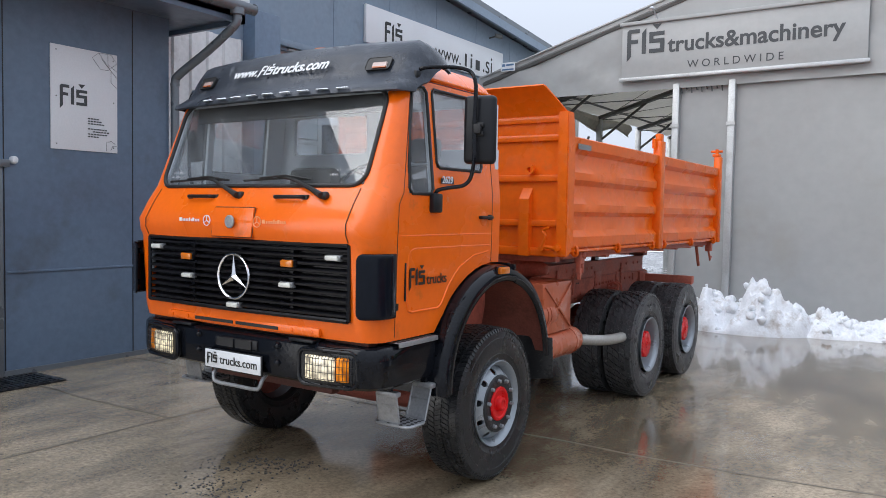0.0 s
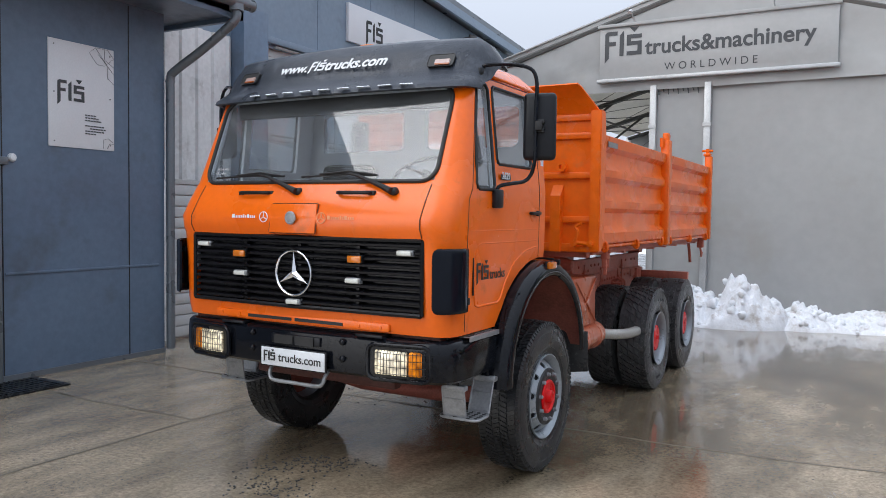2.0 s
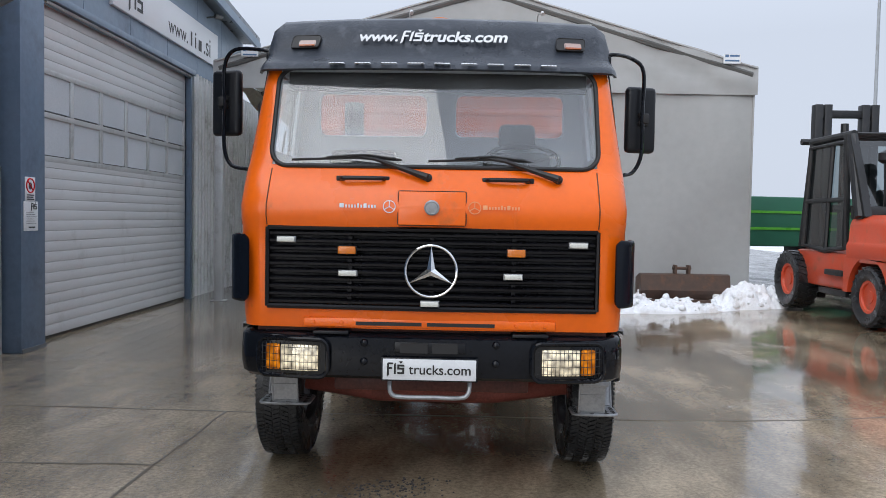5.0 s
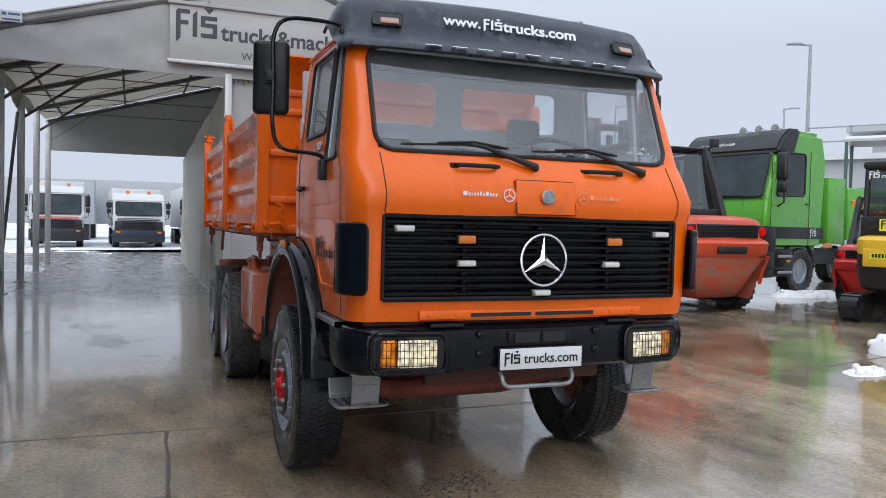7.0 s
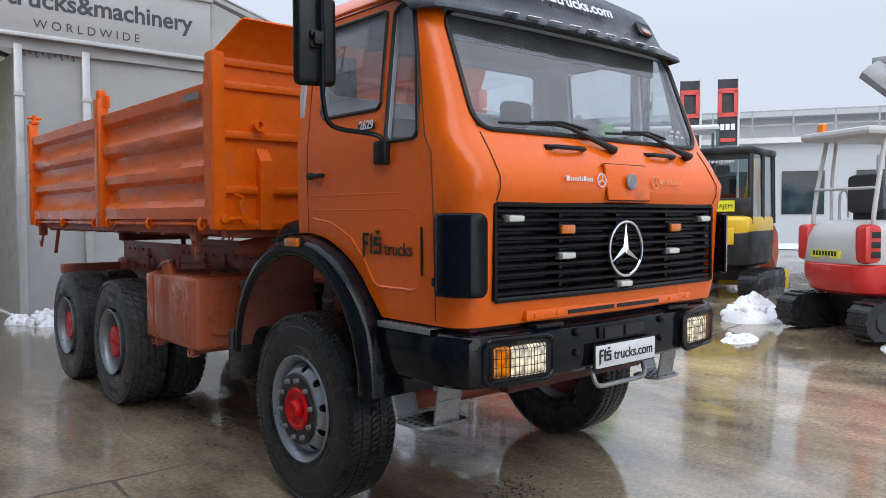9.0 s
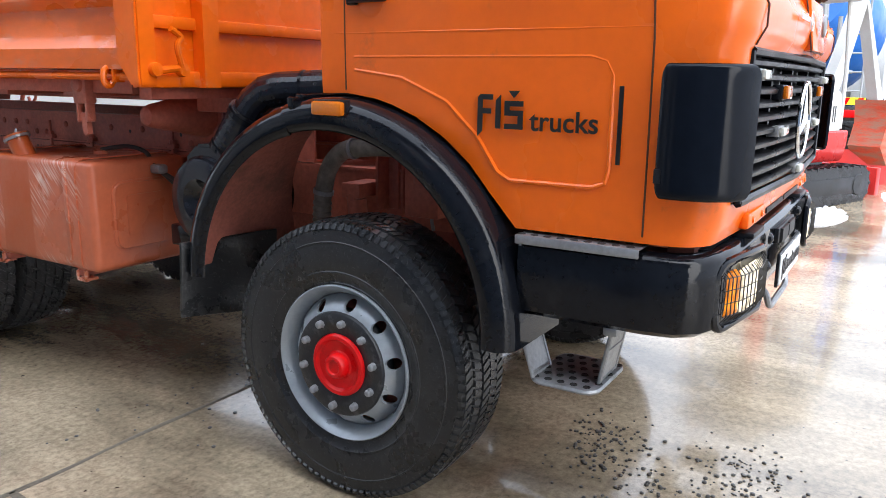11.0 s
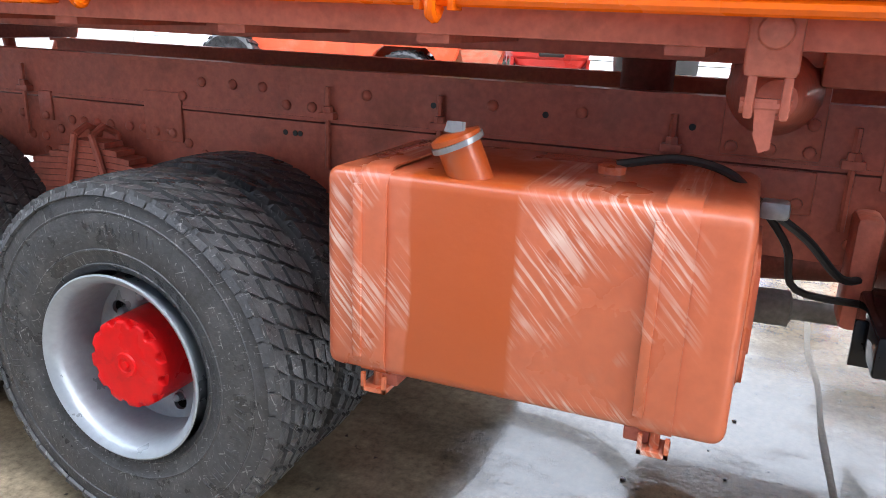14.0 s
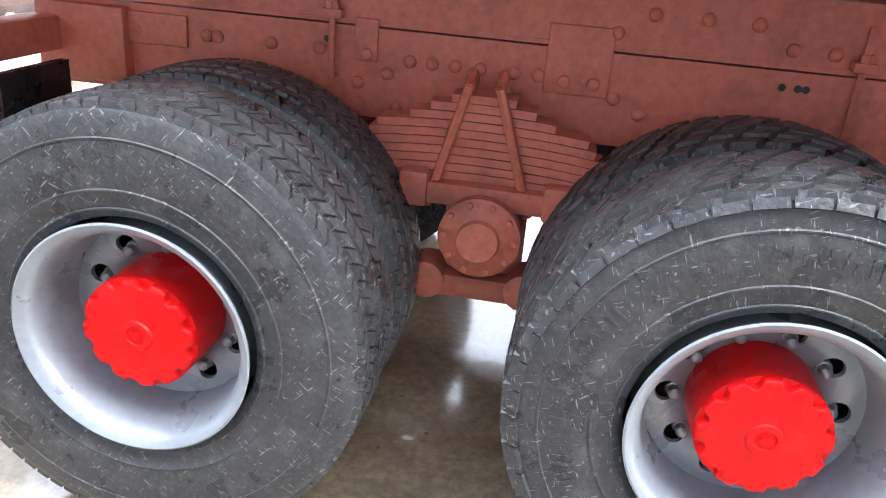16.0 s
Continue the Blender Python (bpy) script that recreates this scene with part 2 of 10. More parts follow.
def tank_material():
    m = mat("tank_paint_scuffed", (0.50, 0.120, 0.052), 0.33, var=0.1, scale=4, bump=0.06, fine=30, coat=0.25, dirt=(0.36, 0.085, 0.035), amount=0.3, dscale=2)
    n, l = m.node_tree.nodes, m.node_tree.links
    b = n["Principled BSDF"]
    old = b.inputs["Base Color"].links[0].from_socket
    tc = n.new("ShaderNodeTexCoord")
    turn = n.new("ShaderNodeMapping")
    turn.inputs[2].default_value = (radians(-48), 0, 0)
    l.new(tc.outputs["Object"], turn.inputs[0])
    mp = n.new("ShaderNodeMapping")
    mp.inputs[3].default_value = (3, 4.5, 110)
    l.new(turn.outputs[0], mp.inputs[0])
    s = n.new("ShaderNodeTexNoise")
    s.inputs["Scale"].default_value, s.inputs["Detail"].default_value = 1.0, 4
    l.new(mp.outputs[0], s.inputs[0])
    patch = n.new("ShaderNodeTexNoise")
    patch.inputs["Scale"].default_value, patch.inputs["Detail"].default_value = 4.2, 3
    l.new(tc.outputs["Object"], patch.inputs[0])
    pr = n.new("ShaderNodeMapRange")
    pr.inputs[1].default_value, pr.inputs[2].default_value = 0.45, 0.62
    l.new(patch.outputs[0], pr.inputs[0])
    sr = n.new("ShaderNodeMapRange")
    sr.inputs[1].default_value, sr.inputs[2].default_value, sr.inputs[4].default_value = 0.50, 0.60, 0.95
    l.new(s.outputs[0], sr.inputs[0])
    mu = n.new("ShaderNodeMath")
    mu.operation = "MULTIPLY"
    l.new(pr.outputs[0], mu.inputs[0])
    l.new(sr.outputs[0], mu.inputs[1])
    # the end plate has no scuffs
    place = n.new("ShaderNodeSeparateXYZ")
    l.new(tc.outputs["Object"], place.inputs[0])
    end = n.new("ShaderNodeMapRange")
    end.inputs[1].default_value, end.inputs[2].default_value = 1.57, 1.64
    l.new(place.outputs[1], end.inputs[0])
    mu2 = n.new("ShaderNodeMath")
    mu2.operation = "MULTIPLY"
    l.new(mu.outputs[0], mu2.inputs[0])
    l.new(end.outputs[0], mu2.inputs[1])
    mu = mu2
    mx = n.new("ShaderNodeMix")
    mx.data_type = "RGBA"
    mx.inputs[7].default_value = (0.68, 0.46, 0.38, 1)
    l.new(mu.outputs[0], mx.inputs[0])
    l.new(old, mx.inputs[6])
    # a band of clean paint between the scuffed stretches
    axis = n.new("ShaderNodeSeparateXYZ")
    l.new(tc.outputs["Object"], axis.inputs[0])
    wob = n.new("ShaderNodeMath")
    wob.operation = "MULTIPLY_ADD"
    wob.inputs[1].default_value = 0.06
    l.new(patch.outputs[0], wob.inputs[0])
    l.new(axis.outputs[1], wob.inputs[2])
    gates = []
    for a, b_ in ((2.02, 2.035), (2.292, 2.283)):
        g = n.new("ShaderNodeMapRange")
        g.inputs[1].default_value, g.inputs[2].default_value = a, b_
        l.new(wob.outputs[0], g.inputs[0])
        gates.append(g.outputs[0])
    band = n.new("ShaderNodeMath")
    band.operation = "MULTIPLY"
    l.new(gates[0], band.inputs[0])
    l.new(gates[1], band.inputs[1])
    clean = n.new("ShaderNodeMix")
    clean.data_type = "RGBA"
    clean.inputs[7].default_value = (0.43, 0.078, 0.014, 1)
    l.new(band.outputs[0], clean.inputs[0])
    l.new(mx.outputs[2], clean.inputs[6])
    l.new(clean.outputs[2], b.inputs["Base Color"])
    return m


M["tank"] = tank_material()


# ---------------------------------------------------------------- mesh helpers
def thing(name, label, category, place=(0, 0, 0), turn=0.0, group="", kind=""):
    ob = new(name)
    ob.empty_display_size = 0.2
    ob.matrix_world = pose(*place, 0, 0, turn)
    return tagged(ob, label, category, group, kind)


def to_mesh(name, bm, material, smooth=35.0):
    bmesh.ops.recalc_face_normals(bm, faces=bm.faces)
    me = bpy.data.meshes.new(name)
    bm.to_mesh(me)
    bm.free()
    me.materials.append(material)
    if smooth:
        me.shade_smooth()
        me.set_sharp_from_angle(angle=radians(smooth))
    return me


STUFF = {"banner_small_lettering", "shoulder_lug", "tread", "sidewall_mark", "rivets", "wire_guard", "track_lug", "tread_hole", "pen_marks", "melting_snow", "label_bars", "sign_bars", "board_bars", "front_bar_row", "pale_bars", "stripes", "mat_ribs", "rail_fixing",
         "board_lines", "white_bars", "red_blocks", "plate_emblem", "door_emblem", "banner_emblem", "sign_emblem", "board_emblem", "side_bars"}


def put(name, me, parent, label="", m=None):
    ob = new(name, me)
    if name in STUFF:
        ob["kind"] = "stuff"
    ob.parent = parent
    if m is not None:
        ob.matrix_basis = m
    return tagged(ob, label)


def part(name, bm, material, parent, label="", smooth=35.0, m=None):
    return put(name, to_mesh(name, bm, material, smooth), parent, label, m)


def loose_all(name, bm, material, parent, label="", smooth=35.0):
    """Each separate piece of the mesh becomes a part of its own."""
    todo, obs = set(bm.verts), []
    while todo:
        isle, edge = set(), [next(iter(sorted(todo, key=lambda v: v.index)))]
        while edge:
            v = edge.pop()
            if v in isle:
                continue
            isle.add(v)
            edge.extend(e.other_vert(v) for e in v.link_edges)
        todo -= isle
        piece, made = bmesh.new(), {}
        for v in isle:
            made[v] = piece.verts.new(v.co)
        for f in {f for v in isle for f in v.link_faces}:
            piece.faces.new([made[v] for v in f.verts])
        obs.append(part(name, piece, material, parent, label, smooth))
    bm.free()
    return obs


def loose(name, bm, material, parent, label="", smooth=35.0):
    """The same; gives the first piece."""
    return loose_all(name, bm, material, parent, label, smooth)[0]


def solo(name, bm, material, label, category="", kind="", group="", smooth=35.0):
    return tagged(new(name, to_mesh(name, bm, material, smooth)), label, category, group, kind)


def box(bm, a, b, bev=0.0, seg=2):
    lo, hi = [min(p, q) for p, q in zip(a, b)], [max(p, q) for p, q in zip(a, b)]
    made = bmesh.ops.create_cube(bm, size=1)["verts"]
    for v in made:
        v.co = [lo[i] + (v.co[i] + 0.5) * (hi[i] - lo[i]) for i in range(3)]
    if bev:
        edges = list({e for v in made for e in v.link_edges})
        bmesh.ops.bevel(bm, geom=edges, offset=min(bev, 0.49 * min(hi[i] - lo[i] for i in range(3))), segments=seg, affect="EDGES", profile=0.5)
    return bm


def boxes(*list_of, bev=0.0):
    bm = bmesh.new()
    for a, b in list_of:
        box(bm, a, b, bev)
    return bm


def rod(bm, pts, r, seg=10, closed=False, flat=None):
    pts = [Vector(p) for p in pts]
    rings, n, last = [], len(pts), None
    for i, p in enumerate(pts):
        if closed:
            d = pts[(i + 1) % n] - pts[i - 1]
        else:
            d = pts[min(i + 1, n - 1)] - pts[max(i - 1, 0)]
        d.normalize()
        if last is None:
            u = d.orthogonal().normalized()
        else:
            u = (last - d * last.dot(d)).normalized()
        last = u
        v = d.cross(u)
        rad = r[i] if isinstance(r, (list, tuple)) else r
        rings.append([bm.verts.new(p + (u * math.cos(a) + v * math.sin(a)) * rad) for a in (2 * math.pi * k / seg for k in range(seg))])
    for i in range(n if closed else n - 1):
        a, b = rings[i], rings[(i + 1) % n]
        for k in range(seg):
            bm.faces.new((a[k], a[(k + 1) % seg], b[(k + 1) % seg], b[k]))
    if not closed:
        bm.faces.new(rings[0][::-1])
        bm.faces.new(rings[-1])
    return bm


def curve(pts, n=5):
    """Rounds a polyline by a Catmull-Rom curve."""
    p = [Vector(q) for q in pts]
    p = [2 * p[0] - p[1]] + p + [2 * p[-1] - p[-2]]
    out = []
    for i in range(1, len(p) - 2):
        for k in range(n):
            t = k / n
            out.append(0.5 * (2 * p[i] + (p[i + 1] - p[i - 1]) * t + (2 * p[i - 1] - 5 * p[i] + 4 * p[i + 1] - p[i + 2]) * t * t
                              + (3 * p[i] - p[i - 1] - 3 * p[i + 1] + p[i + 2]) * t ** 3))
    return out + [p[-2]]


def lathe(bm, prof, c=(0, 0, 0), axis="x", seg=48, closed=False, sign=1):
    """Turns (along, radius) pairs about an axis through c."""
    c, rings = Vector(c), []
    for a, r in prof:
        ring = []
        for k in range(seg):
            t = 2 * math.pi * k / seg
            q = {"x": (a * sign, r * math.cos(t), r * math.sin(t)), "y": (r * math.cos(t), a * sign, r * math.sin(t)),
                 "z": (r * math.cos(t), r * math.sin(t), a * sign)}[axis]
            ring.append(bm.verts.new(c + Vector(q)))
        rings.append(ring)
    for i in range(len(rings) - (0 if closed else 1)):
        a, b = rings[i], rings[(i + 1) % len(rings)]
        for k in range(seg):
            bm.faces.new((a[k], a[(k + 1) % seg], b[(k + 1) % seg], b[k]))
    if not closed:
        for ring, (a, r) in ((rings[0], prof[0]), (rings[-1], prof[-1])):
            if r > 1e-4:
                bm.faces.new(ring)
    return bm


def prism(bm, poly, axis, lo, hi):
    """Extrudes a polygon (two coordinates, the axis left out) from lo to hi along the axis."""
    def p3(p, h):
        return {"x": (h, p[0], p[1]), "y": (p[0], h, p[1]), "z": (p[0], p[1], h)}[axis]
    a = [bm.verts.new(p3(p, lo)) for p in poly]
    b = [bm.verts.new(p3(p, hi)) for p in poly]
    bm.faces.new(a[::-1])
    bm.faces.new(b)
    for i in range(len(poly)):
        j = (i + 1) % len(poly)
        bm.faces.new((a[i], a[j], b[j], b[i]))
    return bm


def sheet(bm, grid, skip=()):
    vs = [[bm.verts.new(p) for p in row] for row in grid]
    for i in range(len(vs) - 1):
        for j in range(len(vs[0]) - 1):
            if (i, j) not in skip:
                bm.faces.new((vs[i][j], vs[i][j + 1], vs[i + 1][j + 1], vs[i + 1][j]))
    return vs


def thick(bm, t):
    bmesh.ops.recalc_face_normals(bm, faces=bm.faces)
    bmesh.ops.solidify(bm, geom=bm.faces[:], thickness=t)
    return bm


def lined(bm, t):
    """Gives a pressed shell its thickness, inwards along the point normals."""
    bmesh.ops.recalc_face_normals(bm, faces=bm.faces)
    bm.normal_update()
    faces, rims = bm.faces[:], []
    for e in bm.edges:
        if len(e.link_loops) == 1:
            loop = e.link_loops[0]
            rims.append((loop.vert, loop.link_loop_next.vert))
    inner = {v: bm.verts.new(v.co - v.normal * t) for v in bm.verts[:]}
    for f in faces:
        bm.faces.new([inner[v] for v in reversed(f.verts)])
    for a, b in rims:
        bm.faces.new((b, a, inner[a], inner[b]))
    return bm


def rounded(w, h, r, n=4, cx=0.0, cy=0.0):
    """Outline of a rounded rectangle."""
    out = []
    for sx, sy, a0 in ((1, 1, 0), (-1, 1, 90), (-1, -1, 180), (1, -1, 270)):
        for k in range(n + 1):
            a = radians(a0 + 90 * k / n)
            out.append((cx + sx * (w / 2 - r) + r * math.cos(a), cy + sy * (h / 2 - r) + r * math.sin(a)))
    return out


def words(name, text, width, m, material, parent, label="", lift=0.002, shear=0.0, bold=0.0):
    """Flat lettering, as wide as given, its left foot at the pose m, facing m's z."""
    cu = bpy.data.curves.new(name, "FONT")
    cu.body, cu.extrude, cu.shear, cu.offset = text, 0.004, shear, bold
    ob = bpy.data.objects.new(name, cu)
    scene.collection.objects.link(ob)
    bpy.context.view_layer.update()
    me = bpy.data.meshes.new_from_object(ob.evaluated_get(bpy.context.evaluated_depsgraph_get()))
    bpy.data.objects.remove(ob)
    xs = [v.co.x for v in me.vertices]
    k = width / (max(xs) - min(xs))
    x0 = min(xs)
    for v in me.vertices:
        v.co = ((v.co.x - x0) * k, v.co.y * k, v.co.z * 0.25 + lift)
    me.materials.clear()
    me.materials.append(material)
    return put(name, me, parent, label, m)


def emblem_strokes(bm, x, y, h, lift=0.002, deep=0.003):
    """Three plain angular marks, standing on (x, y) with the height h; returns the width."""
    s = h / 10.0
    polys = [[(0, -2.6), (1.7, -0.8), (1.7, 4.4), (4.6, 4.4), (4.6, 6.0), (1.7, 6.0), (1.7, 8.6), (5.2, 8.6), (5.2, 10.2), (0.9, 10.2), (0, 9.3)],
             [(6.2, 0), (7.9, 0), (7.9, 10.2), (6.2, 8.4)],
             [(9.2, 0), (15.4, 0), (15.4, 5.6), (10.9, 5.6), (10.9, 6.8), (15.4, 6.8), (15.4, 8.4), (9.2, 8.4), (9.2, 4.0), (13.7, 4.0), (13.7, 1.6), (9.2, 1.6)],
             [(10.4, 11.4), (12.3, 9.2), (14.2, 11.4)]]
    for p in polys:
        prism(bm, [(x + a * s, y + b * s) for a, b in p], "z", lift, lift + deep)
    return 15.4 * s


def bar_rows(bm, rects, lift=0.002, deep=0.002):
    for x0, y0, x1, y1 in rects:
        box(bm, (x0, y0, lift), (x1, y1, lift + deep))
    return bm


def facing(p, normal, up=(0, 0, 1)):
    """A pose at p whose z is the normal and whose y leans to up."""
    z = Vector(normal).normalized()
    x = Vector(up).cross(z).normalized()
    y = z.cross(x)
    return Matrix((( x.x, y.x, z.x, p[0]), (x.y, y.y, z.y, p[1]), (x.z, y.z, z.z, p[2]), (0, 0, 0, 1)))

# ---------------------------------------------------------------- the tipper truck (front axle at y = 0, nose towards -y)
truck = thing("tipper_truck", "orange three-axle tipper truck with red hubs on wet concrete", "truck")

Z_CAB = [1.11, 1.17, 1.226, 1.32, 1.44, 1.56, 1.68, 1.72, 1.80, 1.92, 1.99, 2.035, 2.16, 2.40, 2.62, 2.655, 2.70, 2.76, 2.84, 2.89]


def cab_front(z):
    return float(np.interp(z, [1.11, 1.2, 1.68, 1.74, 1.80, 1.90, 2.035, 2.62, 2.68, 2.76, 2.84, 2.89],
                           [-1.25, -1.275, -1.295, -1.325, -1.325, -1.27, -1.175, -0.945, -0.91, -0.84, -0.72, -0.52]))


def cab_half(z):
    return float(np.interp(z, [1.11, 1.7, 2.0, 2.62, 2.70, 2.76, 2.84, 2.89], [1.085, 1.10, 1.10, 1.035, 1.022, 0.985, 0.90, 0.76]))


def arch(y):
    d = 0.79 ** 2 - (y - 0.08) ** 2
    return 0.74 + math.sqrt(d) if d > 0 else 0.0


SIDE_Y = [0.15, 0.04, -0.085, -0.16, -0.25, -0.36, -0.47, -0.56, -0.645, -0.70, -0.82, -0.955]
COL_REAR, COL_DOOR0, COL_WIN0, COL_WIN1, COL_VENT0, COL_VENT1, COL_EDGE = 0, 1, 2, 8, 9, 11, 12


def cab_column_points(z, s):
    w, yf = cab_half(z), cab_front(z)
    r = float(np.interp(z, [1.1, 2.0, 2.62, 2.9], [0.13, 0.14, 0.09, 0.2]))
    front_edge = float(np.interp(z, [1.9, 1.99, 2.62, 2.75, 2.89], [-1.065, -1.01, -0.87, -0.78, -0.5]))
    if z > 2.71:
        front_edge = max(front_edge, yf + r)
    rear = float(np.interp(z, [2.6, 2.8, 2.89], [0.15, 0.11, 0.0]))
    pts = []
    for y in SIDE_Y + [front_edge]:
        y = min(rear, max(y, front_edge + 0.012 * (SIDE_Y.index(y) - 12) * -1 if y in SIDE_Y else y))
        zz = max(z, arch(y)) if y > -0.69 and z < 1.6 else z
        pts.append((s * w, y, zz))
    for k in range(1, 6):
        a = radians(90 * k / 5)
        pts.append((s * (w - r + r * math.cos(a)), yf + r - r * math.sin(a), z))
    for x in (0.93, 0.62, 0.31, 0.0):
        x = min(x, w - r - 0.01) if x else 0.0
        bulge = 0.035 * (1 - (x / 0.95) ** 2)
        pts.append((s * x, yf - bulge, z))
    return pts


def cab_faces(select, s):
    bm = bmesh.new()
    grid = [cab_column_points(z, s) for z in Z_CAB]
    ncol = len(grid[0])
    vs = {}
    for i in range(len(Z_CAB) - 1):
        for j in range(ncol - 1):
            if not select(i, j):
                continue
            ids = []
            for a, b in ((i, j), (i, j + 1), (i + 1, j + 1), (i + 1, j)):
                if (a, b) not in vs:
                    vs[a, b] = bm.verts.new(grid[a][b])
                ids.append(vs[a, b])
            bm.faces.new(ids)
    bmesh.ops.remove_doubles(bm, verts=bm.verts[:], dist=0.0015)
    bmesh.ops.dissolve_degenerate(bm, edges=bm.edges[:], dist=0.001)
    return bm


def zrow(z):
    return min(range(len(Z_CAB)), key=lambda k: abs(Z_CAB[k] - z))


R_GR0, R_GR1, R_VENT, R_SCREEN, R_WIN, R_TOP, R_SIDE, R_DOOR = (zrow(z) for z in (1.226, 1.68, 1.99, 2.035, 2.16, 2.62, 2.655, 2.70))
C_EDGE = 18  # column of the windscreen's edge and the grille's edge


def opening(i, j):
    if COL_WIN0 <= j < COL_WIN1 and R_WIN <= i < R_SIDE:
        return True
    if COL_VENT0 <= j < COL_VENT1 and R_VENT <= i < R_SIDE:
        return True
    return j >= C_EDGE and (R_SCREEN <= i < R_TOP or R_GR0 <= i < R_GR1)


def in_door(i, j):
    return COL_DOOR0 <= j < COL_EDGE and i < R_DOOR


# shell: both halves and the roof
bm = bmesh.new()
for s in (1, -1):
    half = cab_faces(lambda i, j: not opening(i, j) and not in_door(i, j), s)
    me = bpy.data.meshes.new("half")
    half.to_mesh(me)
    half.free()
    bm.from_mesh(me)
    bpy.data.meshes.remove(me)
top_l, top_r = cab_column_points(2.89, 1), cab_column_points(2.89, -1)
roof = bm.faces.new([bm.verts.new((p[0], p[1], p[2])) for p in top_l + top_r[::-1][1:]])
bmesh.ops.remove_doubles(bm, verts=bm.verts[:], dist=0.002)
lined(bm, 0.03)


def line_inside(ob):
    """Grey trim on the faces that look into the cab."""
    ob.data.materials.append(M["interior"])
    for f in ob.data.polygons:
        out = f.center - Vector((0, -0.45, 2.0))
        under_skin = ob.name.startswith("door") and abs(f.center.x) < cab_half(f.center.z) - 0.009
        if (f.normal.dot(out) < -0.15 or under_skin) and f.center.z > 1.5:
            f.material_index = 1


cab = part("cab", bm, M["orange"], truck, "orange painted steel cab shell", 40)
line_inside(cab)
for s in (1, -1):
    bm = bmesh.new()
    rod(bm, [(s * 0.955, -0.80, 2.725), (s * 1.020, -0.68, 2.722), (s * 1.026, -0.3, 2.722), (s * 1.026, 0.10, 2.716)], 0.011, 8)
    part("drip_rail", bm, M["orange"], cab)

# rear wall of the cab with two window openings
bm = boxes(((-1.08, 0.10, 1.56), (1.08, 0.15, 2.33)), ((-1.0, 0.10, 2.65), (1.0, 0.15, 2.735)), ((-0.84, 0.10, 2.73), (0.84, 0.15, 2.81)), ((-0.1, 0.10, 2.33), (0.1, 0.15, 2.65)),
           ((-1.07, 0.10, 2.33), (-0.9, 0.15, 2.65)), ((0.9, 0.10, 2.33), (1.07, 0.15, 2.65)))
part("rear_wall", bm, M["interior"], truck, "grey cab rear wall with two windows")
for x in (-0.5, 0.5):
    bm = bmesh.new()
    prism(bm, rounded(0.82, 0.34, 0.07, 4, x, 2.49), "y", 0.122, 0.128)
    rear_pane = part("rear_window", bm, M["pane"], truck, "cab rear window pane")
    rear_pane.visible_shadow = False
    bm = bmesh.new()
    rod(bm, [(px, 0.125, pz) for px, pz in rounded(0.82, 0.34, 0.07, 4, x, 2.49)], 0.02, 6, True)
    part("rear_window_seal", bm, M["interior"], rear_pane)
bm = boxes(((-0.9, -0.75, 2.70), (0.9, 0.1, 2.73)), bev=0.01)
part("headliner", bm, M["interior"], truck, "grey cloth headliner")
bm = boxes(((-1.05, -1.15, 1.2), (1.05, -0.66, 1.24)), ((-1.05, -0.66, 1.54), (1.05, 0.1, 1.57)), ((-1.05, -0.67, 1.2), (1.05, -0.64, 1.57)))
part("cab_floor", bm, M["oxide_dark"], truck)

# windscreen, its rubber seal
grid = []
for z in (2.035, 2.17, 2.40, 2.62):
    l = cab_column_points(z, -1)[C_EDGE:]
    r = cab_column_points(z, 1)[C_EDGE:]
    grid.append([(p[0], p[1] + 0.012, p[2]) for p in l + r[::-1][1:]])
bm = bmesh.new()
sheet(bm, grid)
screen = part("windscreen", bm, M["pane"], truck, "large curved windscreen glass")
screen.visible_shadow = False


def screen_y(x, z):
    return cab_front(z) - 0.035 * (1 - (x / 0.95) ** 2)


bm = bmesh.new()
loop = [(x, screen_y(x, z) - 0.004, z) for x, z in rounded(1.88, 0.60, 0.10, 6, 0, 2.327)]
fine = []
for k in range(len(loop)):
    a, b = Vector(loop[k]), Vector(loop[(k + 1) % len(loop)])
    steps = 8 if (a - b).length > 0.3 else 1
    for q in range(steps):
        p = a.lerp(b, q / steps)
        fine.append((p.x, screen_y(p.x, p.z) - 0.004, p.z))
rod(bm, fine, 0.0135, 8, True)
part("windscreen_seal", bm, M["seal"], screen, "black rubber windscreen seal")
bm = bmesh.new()
for dz, rows in ((0, ((-0.86, 0.06), (-0.79, 0.05))), (-0.03, ((-0.87, 0.04), (-0.82, 0.07))), (0.0, ((0.70, 0.05), (0.77, 0.05))), (-0.03, ((0.66, 0.06), (0.74, 0.05), (0.81, 0.03)))):
    for x, w in rows:
        z = 2.12 + dz
        for q in range(int(w / 0.012)):
            xx = x + q * 0.012
            box(bm, (xx, screen_y(xx, z) + 0.004, z), (xx + 0.004, screen_y(xx, z) + 0.007, z + 0.008 + 0.004 * ((q * 7) % 3)))
part("pen_marks", bm, M["letter_w"], screen, "illegible white pen marks on the glass")

